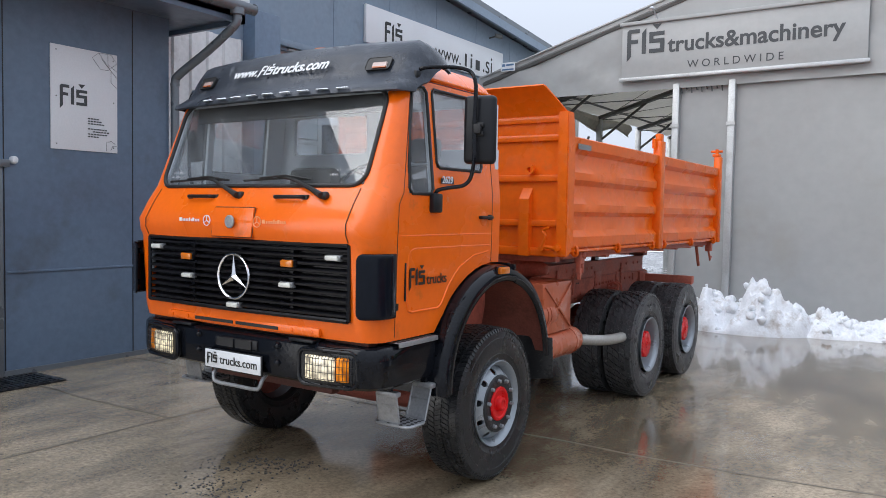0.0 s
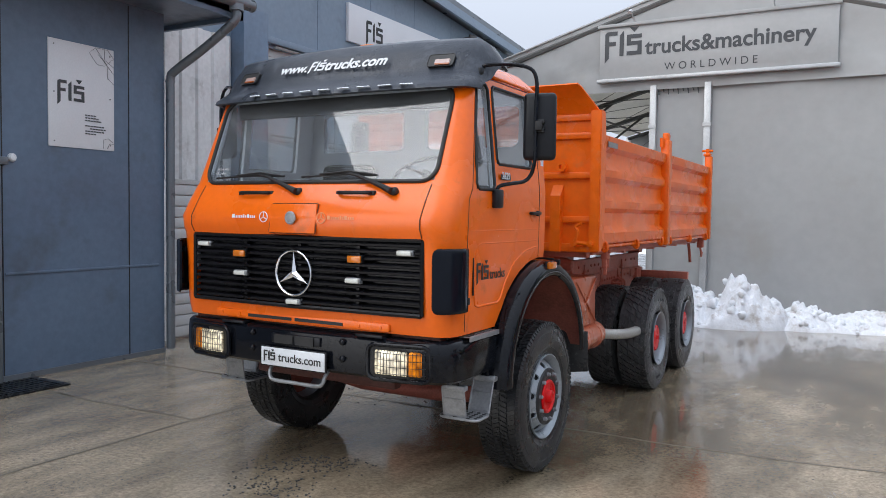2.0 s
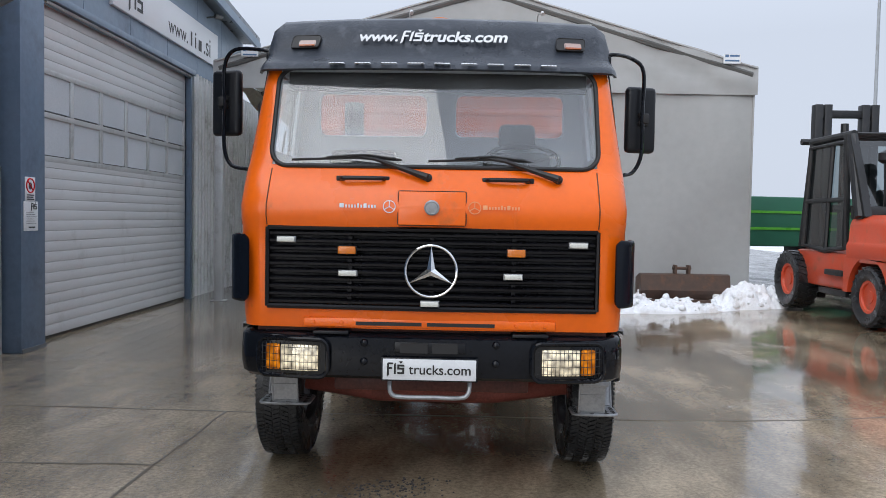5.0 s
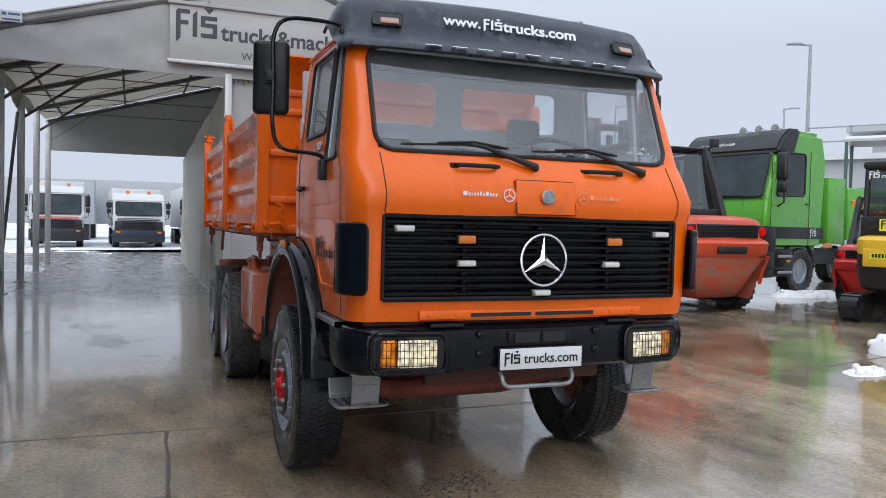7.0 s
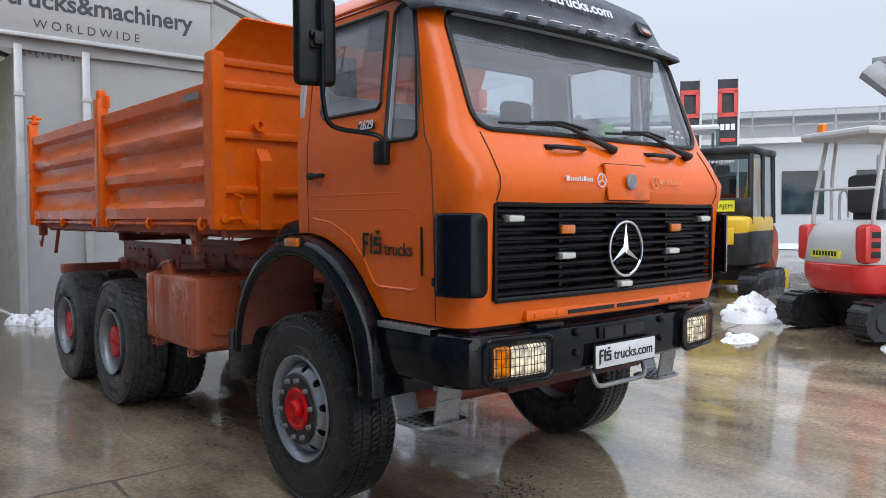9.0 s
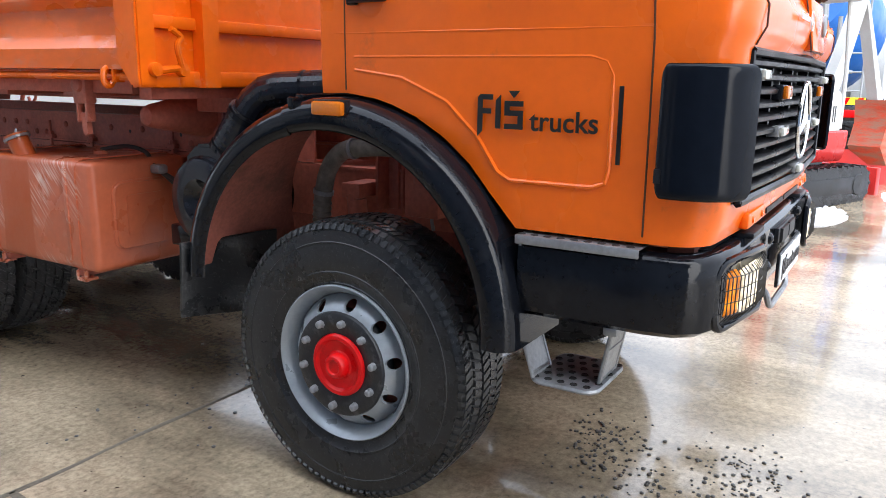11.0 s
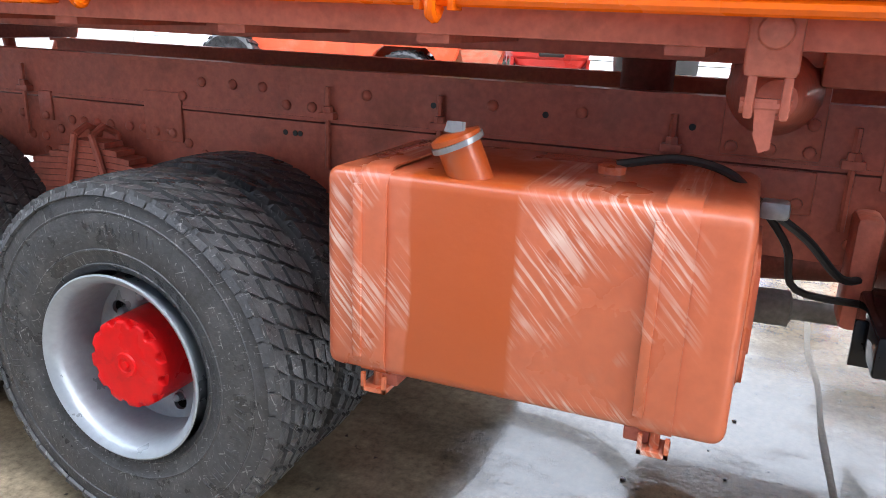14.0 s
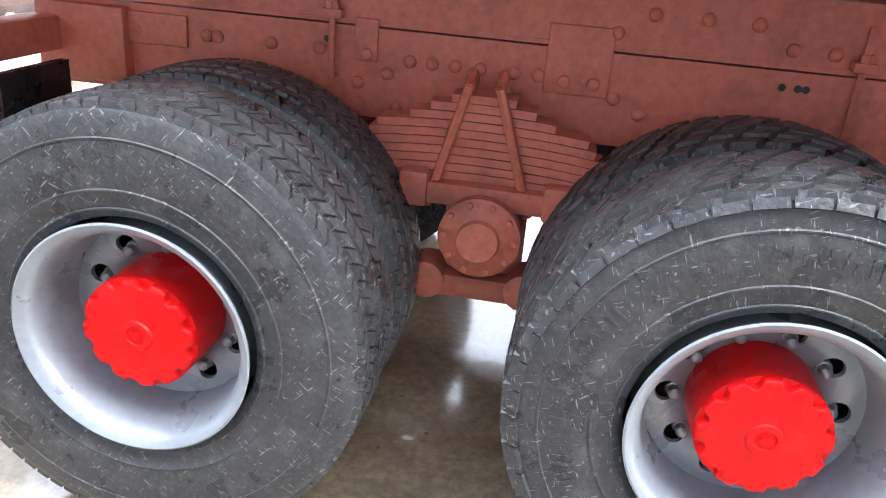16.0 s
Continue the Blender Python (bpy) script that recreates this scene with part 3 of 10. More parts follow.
# doors with their panes, seals and fittings
for s in (1, -1):
    bm = cab_faces(lambda i, j: in_door(i, j) and not opening(i, j), s)
    lined(bm, 0.035)
    door = part("door", bm, M["orange"], truck, "orange cab door with black lettering", 40)
    line_inside(door)
    seal = bmesh.new()
    edge = []
    for z in (1.13, 1.3, 1.5, 1.7, 1.92, 1.99, 2.2, 2.4, 2.62, 2.70):
        p = cab_column_points(z, s)[COL_EDGE]
        edge.append((p[0] + s * 0.0005, p[1], p[2]))
    for y in (-0.7, -0.4, -0.1, 0.04):
        edge.append((s * 1.0225, y, 2.70))
    for z in (2.4, 2.0, 1.8, 1.54):
        edge.append((s * (cab_half(z) + 0.0005), 0.04, z))
    rod(seal, edge, 0.0030, 6)
    part("door_gap", seal, M["shut"], door, "dark shut line round the door")
    # window panes lie a little inside the skin
    for c0, c1, z0 in ((COL_WIN0, COL_WIN1, 2.16), (COL_VENT0, COL_VENT1, 1.99)):
        bm = bmesh.new()
        rows = []
        for z in (z0, 2.40, 2.655):
            cols = cab_column_points(z, s)[c0:c1 + 1]
            rows.append([(p[0] - s * 0.015, p[1], p[2]) for p in cols])
        sheet(bm, rows)
        pane = part("door_window" if c0 == COL_WIN0 else "quarter_window", bm, M["side_pane"], door, "side window pane")
        pane.visible_shadow = False
        bm = bmesh.new()
        ring = []
        for z in (z0, z0 + 0.03, 2.40, 2.625, 2.655):
            p = cab_column_points(z, s)[c0]
            ring.append((p[0] + s * 0.001, p[1] - (0.03 if z in (z0, 2.655) else 0.002), p[2]))
        for z in (2.655, 2.625, 2.40, z0 + 0.03, z0):
            p = cab_column_points(z, s)[c1]
            ring.append((p[0] + s * 0.001, p[1] + (0.03 if z in (z0, 2.655) else 0.002), p[2]))
        rod(bm, ring, 0.0105, 8, True)
        part("window_seal", bm, M["seal"], door, "window seal")
    # pressed bead lines
    bm = bmesh.new()
    rod(bm, [(s * 1.099, 0.13, 1.735), (s * 1.101, -0.5, 1.735), (s * 1.099, -1.06, 1.735)], 0.006, 6)
    bead = [(s * 1.097, 0.0, 1.655)] + [(s * 1.097, -y, 1.655) for y in (0.3, 0.6, 0.88)] + [(s * 1.096, -0.93, 1.64), (s * 1.096, -0.95, 1.6), (s * 1.094, -0.95, 1.33),
            (s * 1.093, -0.94, 1.28), (s * 1.093, -0.90, 1.265), (s * 1.093, -0.62, 1.265), (s * 1.094, -0.575, 1.29), (s * 1.095, -0.5, 1.40), (s * 1.096, -0.38, 1.51), (s * 1.097, -0.2, 1.585), (s * 1.097, 0.0, 1.61)]
    rod(bm, bead, 0.008, 8)
    bmesh.ops.translate(bm, verts=bm.verts, vec=(-s * 0.0042, 0, 0))
    loose("pressed_bead", bm, M["orange"], door)
    # handle in a dished recess
    bm = bmesh.new()
    box(bm, (s * 1.10, 0.01, 1.835), (s * 1.135, -0.145, 1.858), 0.008)
    box(bm, (s * 1.09, 0.02, 1.828), (s * 1.12, -0.02, 1.865), 0.006)
    part("door_handle", bm, M["plastic"], door, "black door handle")
    bm = bmesh.new()
    lathe(bm, [(0, 0.052), (0.004, 0.045), (0.0042, 0.02), (0.001, 0.0)], (s * 1.0985, -0.075, 1.835), "x", 20, sign=s)
    part("handle_dish", bm, M["orange"], door)
    # vent slot and lettering
    bm = boxes(((s * 1.094, -0.972, 1.34), (s * 1.101, -0.985, 1.57)), bev=0.002)
    part("vent_slot", bm, M["plastic"], door, "black vent slot")
    place = (s * 1.1005, -0.505 if s < 0 else -0.945, 1.43)
    face = facing(place, (s, 0, 0))
    bm = bmesh.new()
    w = emblem_strokes(bm, 0, 0, 0.105)
    put("door_emblem", to_mesh("door_emblem", bm, M["letter"], 0), door, "black angular emblem strokes", face)
    words("door_lettering", "trucks", 0.225, face @ pose(w + 0.022, -0.001, 0), M["letter"], door, "black lettering", bold=0.012)
    bm = bmesh.new()
    bar_rows(bm, [(0, 0, 0.15, 0.034)])
    tag = put("model_strip", to_mesh("model_strip", bm, M["letter"], 0), door, "small black strip with a pale model number", facing((s * 1.1005, -0.62 if s > 0 else -0.47, 2.06), (s, 0, 0)))
    words("model_number", "2629", 0.122, pose(0.014, 0.0055, 0.003), M["letter_w"], tag, "pale model number", bold=0.02)

# lower front valance with slots, hatch, badge, lettering bars
bm = boxes(((-0.72, -1.30, 1.118), (0.70, -1.262, 1.172)), bev=0.012)
valance = part("front_valance", bm, M["orange"], truck, "orange lower front strip with dark slots")
bm = boxes(((-0.42, -1.306, 1.132), (-0.05, -1.296, 1.152)), ((-0.02, -1.306, 1.132), (0.36, -1.296, 1.152)))
loose("slot", bm, M["seal"], valance)
bm = bmesh.new()
for x in (-0.66, -0.5, 0.48, 0.64):
    lathe(bm, [(0, 0.012), (0.006, 0.01), (0.007, 0)], (x, -1.30, 1.145), "y", 10, sign=-1)
loose("bolt", bm, M["orange"], valance)
bm = boxes(((-0.185, -1.369, 1.70), (0.185, -1.33, 1.885)), bev=0.005)
for v in bm.verts:
    v.co.y += max(0.0, v.co.z - 1.80) * 0.30
hatch = part("front_hatch", bm, M["orange"], truck, "small orange hatch with a round badge")
bm = bmesh.new()
rod(bm, [(x, -1.362 + max(0.0, z - 1.80) * 0.40, z) for x, z in rounded(0.378, 0.190, 0.012, 2, 0, 1.793)], 0.0028, 6, True)
part("hatch_gap", bm, M["shut"], hatch)
bm = bmesh.new()
lathe(bm, [(0, 0.042), (0.008, 0.042), (0.012, 0.034), (0.009, 0.03), (0.010, 0)], (0, -1.372, 1.796), "y", 28, sign=-1)
part("badge", bm, M["alu"], hatch, "round chrome badge")
for s, m_ in ((-1, "letter_w"), (1, "letter_o")):
    bm = bmesh.new()
    rects = []
    x0 = -0.51 if s < 0 else 0.28
    widths = [0.03, 0.014, 0.012, 0.014, 0.014, 0.014, 0.014, 0.022, 0.014, 0.014, 0.014]
    x = x0
    for k, w in enumerate(widths):
        rects.append((x, 0, x + w - 0.005, 0.024 if k in (0, 7, 5) else 0.017))
        x += w + 0.003
    bar_rows(bm, rects)
    rim = [(0.235 * s + 0.033 * math.cos(a), 0.009 + 0.033 * math.sin(a), 0.003) for a in (2 * math.pi * k / 24 for k in range(24))]
    rod(bm, rim, 0.003, 4, True)
    for a in (90, 210, 330):
        rod(bm, [(0.235 * s, 0.009, 0.003), (0.235 * s + 0.03 * math.cos(radians(a)), 0.009 + 0.03 * math.sin(radians(a)), 0.003)], 0.003, 4)
    put("front_bar_row", to_mesh("front_bar_row", bm, M[m_], 0), truck, "pale bars and a small ring on the panel", facing((0, -1.36, 1.79), (0, -1, 0.02)))
# creases where the front panel meets the corner panels
for s in (1, -1):
    bm = bmesh.new()
    rod(bm, [(s * 0.925, cab_front(z) - 0.004, z) for z in (1.69, 1.74, 1.80, 1.86, 1.92, 1.98, 2.01)], 0.0030, 6)
    loose("panel_gap", bm, M["shut"], cab)

# grille
bm = boxes(((-0.93, -1.24, 1.226), (0.93, -1.22, 1.68)))
grille = part("grille", bm, M["grille"], truck, "black slatted radiator grille")
bm = bmesh.new()
for z in (1.232, 1.674):
    rod(bm, [(-0.92, -1.295, z), (0, -1.335, z), (0.92, -1.295, z)], 0.014, 6)
for x in (-0.925, 0.925):
    rod(bm, [(x, -1.295, 1.232), (x, -1.295, 1.674)], 0.012, 6)
part("grille_frame", bm, M["grille"], grille)
slat = None
for k in range(10):
    z = 1.262 + k * 0.0425
    if slat is None:
        bm = bmesh.new()
        g = []
        for dy, dz in ((0.0, -0.012), (-0.012, -0.008), (-0.014, 0.004), (0.0, 0.012), (0.05, 0.016), (0.05, -0.012)):
            g.append([(x, -1.28 - 0.035 * (1 - (x / 0.95) ** 2) + dy, dz) for x in np.linspace(-0.91, 0.91, 13)])
        sheet(bm, g + [g[0]])
        slat = to_mesh("slat", bm, M["grille"])
    put("slat", slat, grille, "", Matrix.Translation((0, 0, z)))
for x in (-0.46, 0.0, 0.46):
    bm = boxes(((x - 0.012, -1.285, 1.24), (x + 0.012, -1.245, 1.67)))
    part("upright", bm, M["grille"], grille)
# ring emblem with three spokes
bm = bmesh.new()
c = Vector((0, -1.342, 1.446))
rod(bm, [c + Vector((0.142 * math.cos(a), 0, 0.142 * math.sin(a))) for a in (2 * math.pi * k / 48 for k in range(48))], 0.0085, 8, True)
for a in (90, 210, 330):
    d = Vector((math.cos(radians(a)), 0, math.sin(radians(a))))
    q = Vector((-d.z, 0, d.x))
    tip, hub = c + d * 0.138, c
    vs = [bm.verts.new(p) for p in (tip, hub + q * 0.022 + d * 0.012, hub - Vector((0, 0.016, 0)), hub - q * 0.022 + d * 0.012, hub + Vector((0, 0.01, 0)))]
    for tri in ((0, 1, 2), (0, 2, 3), (0, 3, 4), (0, 4, 1)):
        bm.faces.new([vs[t] for t in tri])
rod(bm, [c + Vector((0, 0.005, 0)), c + Vector((0, 0.06, 0))], 0.012, 8)
part("ring_emblem", bm, M["chrome"], grille, "large chrome ring emblem", 25)
for x, z, m_, nm in ((-0.47, 1.554, "amber", "amber_marker_lamp"), (0.47, 1.552, "amber", "amber_marker_lamp"), (-0.815, 1.608, "white_lens", "white_marker_lamp"), (0.815, 1.60, "white_lens", "white_marker_lamp"),
                     (-0.465, 1.425, "white_lens", "white_marker_lamp"), (0.455, 1.42, "white_lens", "white_marker_lamp"), (-0.005, 1.262, "white_lens", "white_marker_lamp")):
    h = 0.022 if m_ == "amber" else 0.015
    y = -1.30 - 0.035 * (1 - (x / 0.95) ** 2)
    bm = boxes(((x - 0.054, y - 0.004, z - h - 0.003), (x + 0.054, y + 0.03, z + h + 0.003)), bev=0.004)
    lamp_body = part(nm, bm, M["plastic"] if m_ == "amber" else M["alu"], grille, "small marker lamp in the grille")
    bm = boxes(((x - 0.05, y - 0.022, z - h), (x + 0.05, y - 0.003, z + h)), bev=0.007)
    part("lens", bm, M[m_], lamp_body)

# corner deflectors beside the grille
for s in (1, -1):
    bm = bmesh.new()
    cols = [(1.125, -1.10), (1.145, -1.13), (1.15, -1.19), (1.135, -1.26), (1.09, -1.315), (1.02, -1.345)]
    rows = []
    for z in (1.256, 1.260, 1.268, 1.282, 1.298, 1.45, 1.592, 1.608, 1.622, 1.630, 1.634):
        d = min(z - 1.256, 1.634 - z, 0.042) / 0.042
        cut = 1 - math.sqrt(1 - (1 - d) ** 2)
        edge = [Vector((x * s * (1 - 0.012 * cut ** 2), y + 0.010 * cut ** 2, z)) for x, y in cols]
        edge[0] = edge[0].lerp(edge[1], 0.95 * cut)
        edge[-1] = edge[-1].lerp(edge[-2], 0.55 * cut)
        rows.append(edge)
    sheet(bm, rows)
    thick(bm, 0.012)
    deflector = part("corner_deflector", bm, mat("dark_moulded_plastic", (0.005, 0.007, 0.012), 0.12, var=0.15, scale=2, bump=0.01, fine=30, spec=0.16, rvar=0.03), truck, "black plastic corner air deflector", 50)
    bm = boxes(((s * 1.09, -1.12, 1.30), (s * 1.14, -1.10, 1.34)), ((s * 1.06, -1.26, 1.54), (s * 1.13, -1.24, 1.58)))
    loose("bracket", bm, M["plastic"], deflector)

# bumper: a shell swept round the nose
BUMP = [(0.000, 1.085), (-0.035, 1.08), (-0.055, 1.06), (-0.06, 1.0), (-0.06, 0.90), (-0.05, 0.845), (-0.02, 0.825)]
path = [(1.115, -0.67, 0), (1.115, -0.9, 0), (1.115, -1.08, 0), (1.095, -1.18, 22), (1.04, -1.25, 50), (0.95, -1.285, 75), (0.80, -1.30, 86), (0.4, -1.31, 88), (0, -1.315, 90)]
path = path + [(-x, y, 180 - a) for x, y, a in path[-2::-1]]
bm = bmesh.new()
rows = []
for x, y, a in path:
    ux, uy = math.cos(radians(a)), -math.sin(radians(a))
    rows.append([(x - ux * d - ux * 0.06, y - uy * d - uy * 0.06, z) for d, z in BUMP])
sheet(bm, rows)
thick(bm, 0.015)
bumper = part("bumper", bm, M["black"], truck, "black steel front bumper with headlamps", 40)
bm = boxes(((-0.95, -1.24, 1.06), (0.95, -1.19, 1.085)), ((-0.2, -1.325, 0.985), (0.2, -1.30, 1.045)), bev=0.006)
part("bumper_top", bm, M["plastic"], bumper)
bm = boxes(((-0.165, -1.335, 0.985), (-0.012, -1.324, 1.04)), ((0.012, -1.335, 0.985), (0.155, -1.324, 1.04)))
loose("air_slot", bm, M["seal"], bumper)
bm = bmesh.new()
for x in (-0.37, 0.37):
    for z in (1.035, 0.93):
        lathe(bm, [(0, 0.022), (0.01, 0.018), (0.016, 0.008), (0.017, 0)], (x, -1.315, z), "y", 12, sign=-1)
loose("bumper_bolt", bm, M["black"], bumper)
bm = boxes(((-0.66, -1.31, 1.078), (-0.46, -1.2, 1.098)), ((0.46, -1.31, 1.078), (0.66, -1.2, 1.098)), bev=0.006)
loose("foot_tread", bm, M["plastic"], bumper, "ribbed black foot treads")
bm = boxes(((-1.0, -1.20, 0.98), (1.0, -1.12, 1.125)), ((-1.04, -1.16, 0.96), (-0.94, -0.70, 1.075)), ((0.94, -1.16, 0.96), (1.04, -0.70, 1.075)))
# carrier oxide darkened to hold the shade behind the bumper
loose("bumper_carrier", bm, mat("shaded_carrier_oxide", (0.10, 0.036, 0.028), 0.5, spec=0.25, var=0.3, scale=5, bump=0.12), bumper, "red-brown carrier behind the bumper")
# headlamps
for s in (1, -1):
    bm = bmesh.new()
    prism(bm, rounded(0.40, 0.205, 0.045, 4, s * 0.775, 0.945), "y", -1.328, -1.29)
    headlamp = part("headlamp", bm, M["seal"], bumper, "rectangular headlamp behind a wire guard")
    bm = bmesh.new()
    rod(bm, [(x, -1.330, z) for x, z in rounded(0.405, 0.21, 0.05, 4, s * 0.775, 0.945)], 0.014, 8, True)
    bezel = part("bezel", bm, M["black"], headlamp, "black bezel round the lamp")
    bm = boxes(((s * 0.625, -1.341, 0.872), (s * 0.840, -1.322, 1.018)), bev=0.018)
    lamp_lens = part("lens", bm, M["lamp"], headlamp, "lit headlamp lens")
    bm = boxes(((s * 0.846, -1.338, 0.872), (s * 0.930, -1.308, 1.018)), bev=0.012)
    indicator = part("indicator", bm, M["amber_lit"], headlamp, "amber indicator lens")
    bm = bmesh.new()
    for k in range(16):
        x = 0.61 + k * 0.0225
        yy = -1.352
        rod(bm, [(s * x, yy + 0.018, 0.862), (s * x, yy, 0.885), (s * x, yy, 1.005), (s * x, yy + 0.018, 1.028)], 0.0019, 5)
    for z in (0.885, 0.925, 0.965, 1.005):
        rod(bm, [(s * 0.60, -1.345, z), (s * 0.72, -1.354, z), (s * 0.86, -1.354, z), (s * 0.955, -1.345, z)], 0.0019, 5)
    guard = part("wire_guard", bm, M["seal"], headlamp, "wire stone guard")
    # the lamp follows the bumper round the corner
    for piece in (headlamp, bezel, lamp_lens, indicator, guard):
        for v in piece.data.vertices:
            v.co.y += max(0.0, abs(v.co.x) - 0.78) * 0.32
# plate and tow bar
bm = boxes(((-0.26, -1.352, 0.838), (0.26, -1.346, 0.955)), bev=0.003)
sign_plate = part("front_plate", bm, M["plate"], bumper, "white plate with black lettering")
bm = bmesh.new()
w = emblem_strokes(bm, 0, 0, 0.062)
put("plate_emblem", to_mesh("plate_emblem", bm, M["letter"], 0), sign_plate, "", facing((-0.235, -1.352, 0.872), (0, -1, 0)))
words("plate_lettering", "trucks.com", 0.345, facing((-0.115, -1.352, 0.872), (0, -1, 0)), M["letter"], sign_plate, "black lettering", bold=0.01)
bm = boxes(((-0.27, -1.347, 0.83), (0.27, -1.335, 0.962)), bev=0.004)
part("plate_holder", bm, M["plastic"], sign_plate)
bm = bmesh.new()
rod(bm, curve([(-0.225, -1.25, 0.84), (-0.225, -1.30, 0.80), (-0.215, -1.315, 0.755), (-0.17, -1.318, 0.735), (0, -1.318, 0.735), (0.17, -1.318, 0.735), (0.215, -1.315, 0.755), (0.225, -1.30, 0.80), (0.225, -1.25, 0.84)], 4), 0.013, 8)
part("tow_bar", bm, M["alu"], bumper, "bent grey steel bar under the plate")

# steps
def perforated(bm, x0, x1, y0, y1, z, nx, ny, r, t=0.004):
    """A tread plate with raised ring holes."""
    box(bm, (x0, y0, z - t), (x1, y1, z), 0.0015, 1)
    holes = []
    for i in range(nx):
        for j in range(ny):
            x = x0 + (x1 - x0) * (i + 0.5) / nx
            y = y0 + (y1 - y0) * (j + 0.5 + 0.25 * ((i % 2) * 2 - 1)) / ny
            holes.append((x, y))
    return holes


for s in (1, -1):
    bm = bmesh.new()
    holes = perforated(bm, s * 0.90, s * 1.13, -1.07, -0.665, 1.098, 4, 9, 0.012)
    box(bm, (s * 1.122, -1.07, 1.07), (s * 1.132, -0.665, 1.10), 0.003)
    step = part("top_step", bm, M["alu"], truck, "grey perforated tread plate on the bumper end")
    bm = bmesh.new()
    for x, y in holes:
        lathe(bm, [(0, 0.014), (0.002, 0.013), (0.0005, 0.011)], (x, y, 1.0982), "z", 8)
    part("tread_hole", bm, M["seal"], step)
    # bumper end box and folding step
    bm = boxes(((s * 0.95, -1.06, 0.86), (s * 1.10, -0.67, 1.07)), bev=0.015)
    part("bumper_end", bm, M["black"], bumper)
    x0, x1, y0, y1, zt = (0.86, 1.13, -0.965, -0.775, 0.575) if s > 0 else (0.755, 1.06, -0.935, -0.705, 0.595)
    xm, ym = (x0 + x1) / 2, (y0 + y1) / 2
    bm = bmesh.new()
    prism(bm, rounded(x1 - x0, y1 - y0, 0.045, 5, s * xm, ym), "z", zt - 0.004, zt)
    rod(bm, [(px, py, zt - 0.008) for px, py in rounded(x1 - x0, y1 - y0, 0.045, 5, s * xm, ym)], 0.009, 6, True)
    fold = part("folding_step", bm, M["alu"], truck, "grey folding step with a perforated tread")
    holes = [(s * (x0 + (x1 - x0) * (i + 0.5) / 6), y0 + (y1 - y0) * (j + 0.5 + 0.25 * ((i % 2) * 2 - 1)) / 5) for i in range(6) for j in range(5)]
    bm = bmesh.new()
    for x, y in holes:
        lathe(bm, [(0, 0.0135), (0.0022, 0.0125), (0.0005, 0.010)], (x, y, zt + 0.0002), "z", 10)
    part("tread_hole", bm, M["seal"], fold)
    # two channel-shaped hanger plates, the rear one leaning back, the front one nearly upright
    for name, ya, yb, xa, xb, tall in (("rear_hanger", y1 - 0.012, y1 + 0.055, x1 - 0.15, x1 - 0.01, 0.205), ("front_hanger", y0 + 0.012, y0 - 0.022, x1 - 0.235, x1 - 0.085, 0.185)):
        bm = bmesh.new()
        prism(bm, [(ya, zt), (ya + 0.006, zt), (yb + 0.006, zt + tall), (yb, zt + tall)], "x", s * xa, s * xb)
        for xe in (xa, xb):
            rod(bm, [(s * xe, ya + 0.003, zt), (s * xe, yb + 0.003, zt + tall)], 0.008, 6)
        for f in (0.06, 0.62, 1.0):
            rod(bm, [(s * xa, ya + (yb - ya) * f + 0.003, zt + tall * f), (s * xb, ya + (yb - ya) * f + 0.003, zt + tall * f)], 0.007, 6)
        hanger = part(name, bm, M["alu"], fold, "grey ribbed hanger plate")
        bm = boxes(((s * (xa + 0.01), yb - 0.02, zt + tall - 0.012), (s * (xb + 0.02), yb + 0.028, zt + tall + 0.022)), bev=0.008)
        part("hinge_block", bm, M["alu"], hanger)
        bm = boxes(((s * (xa + 0.02), yb - 0.012, zt + tall + 0.015), (s * (xb - 0.03), yb + 0.014, 0.89)), bev=0.005)
        part("hanger_bracket", bm, M["black"], hanger)
    # hand grips and wipers on the nose
for x0, x1 in ((-0.52, -0.27), (0.30, 0.54)):
    yb = cab_front(1.955) - 0.025
    bm = bmesh.new()
    rod(bm, curve([(x0, yb, 1.955), (x0 + 0.012, yb - 0.03, 1.957), (x0 + 0.04, yb - 0.038, 1.957), (x1 - 0.04, yb - 0.038, 1.957), (x1 - 0.012, yb - 0.03, 1.957), (x1, yb, 1.955)], 4), 0.012, 8)
    for x in (x0, x1):
        box(bm, (x - 0.025, yb - 0.012, 1.94), (x + 0.025, yb + 0.02, 1.97), 0.006)
    part("grab_handle", bm, M["plastic"], truck, "black grab handle under the windscreen")
for px, ex in ((-0.03, -0.86), (0.70, -0.08)):
    bm = bmesh.new()
    def wp(x, z, off):
        return (x, screen_y(x, max(z, 2.035)) - off - (0.02 if z < 2.03 else 0), z)
    lathe(bm, [(0, 0.026), (0.03, 0.024), (0.04, 0.012), (0.04, 0)], (px, -1.245, 1.965), "y", 12, sign=-1)
    rod(bm, [(px, -1.29, 1.965), wp(px - 0.1, 2.0, 0.04), wp(px - 0.30, 2.068, 0.035), wp(px - 0.45, 2.088, 0.03)], [0.022, 0.016, 0.011, 0.008], 8)
    wiper = part("wiper", bm, M["seal"], truck, "black windscreen wiper")
    bm = bmesh.new()
    rod(bm, [wp(px - 0.15, 2.066, 0.03), wp((px + ex) / 2, 2.074, 0.03), wp(ex + 0.05, 2.06, 0.03)], 0.007, 6)
    rod(bm, [wp(px - 0.18, 2.07, 0.04), wp(px - 0.36, 2.092, 0.045), wp(px - 0.58, 2.076, 0.04)], 0.006, 6)
    part("wiper_blade", bm, M["seal"], wiper)

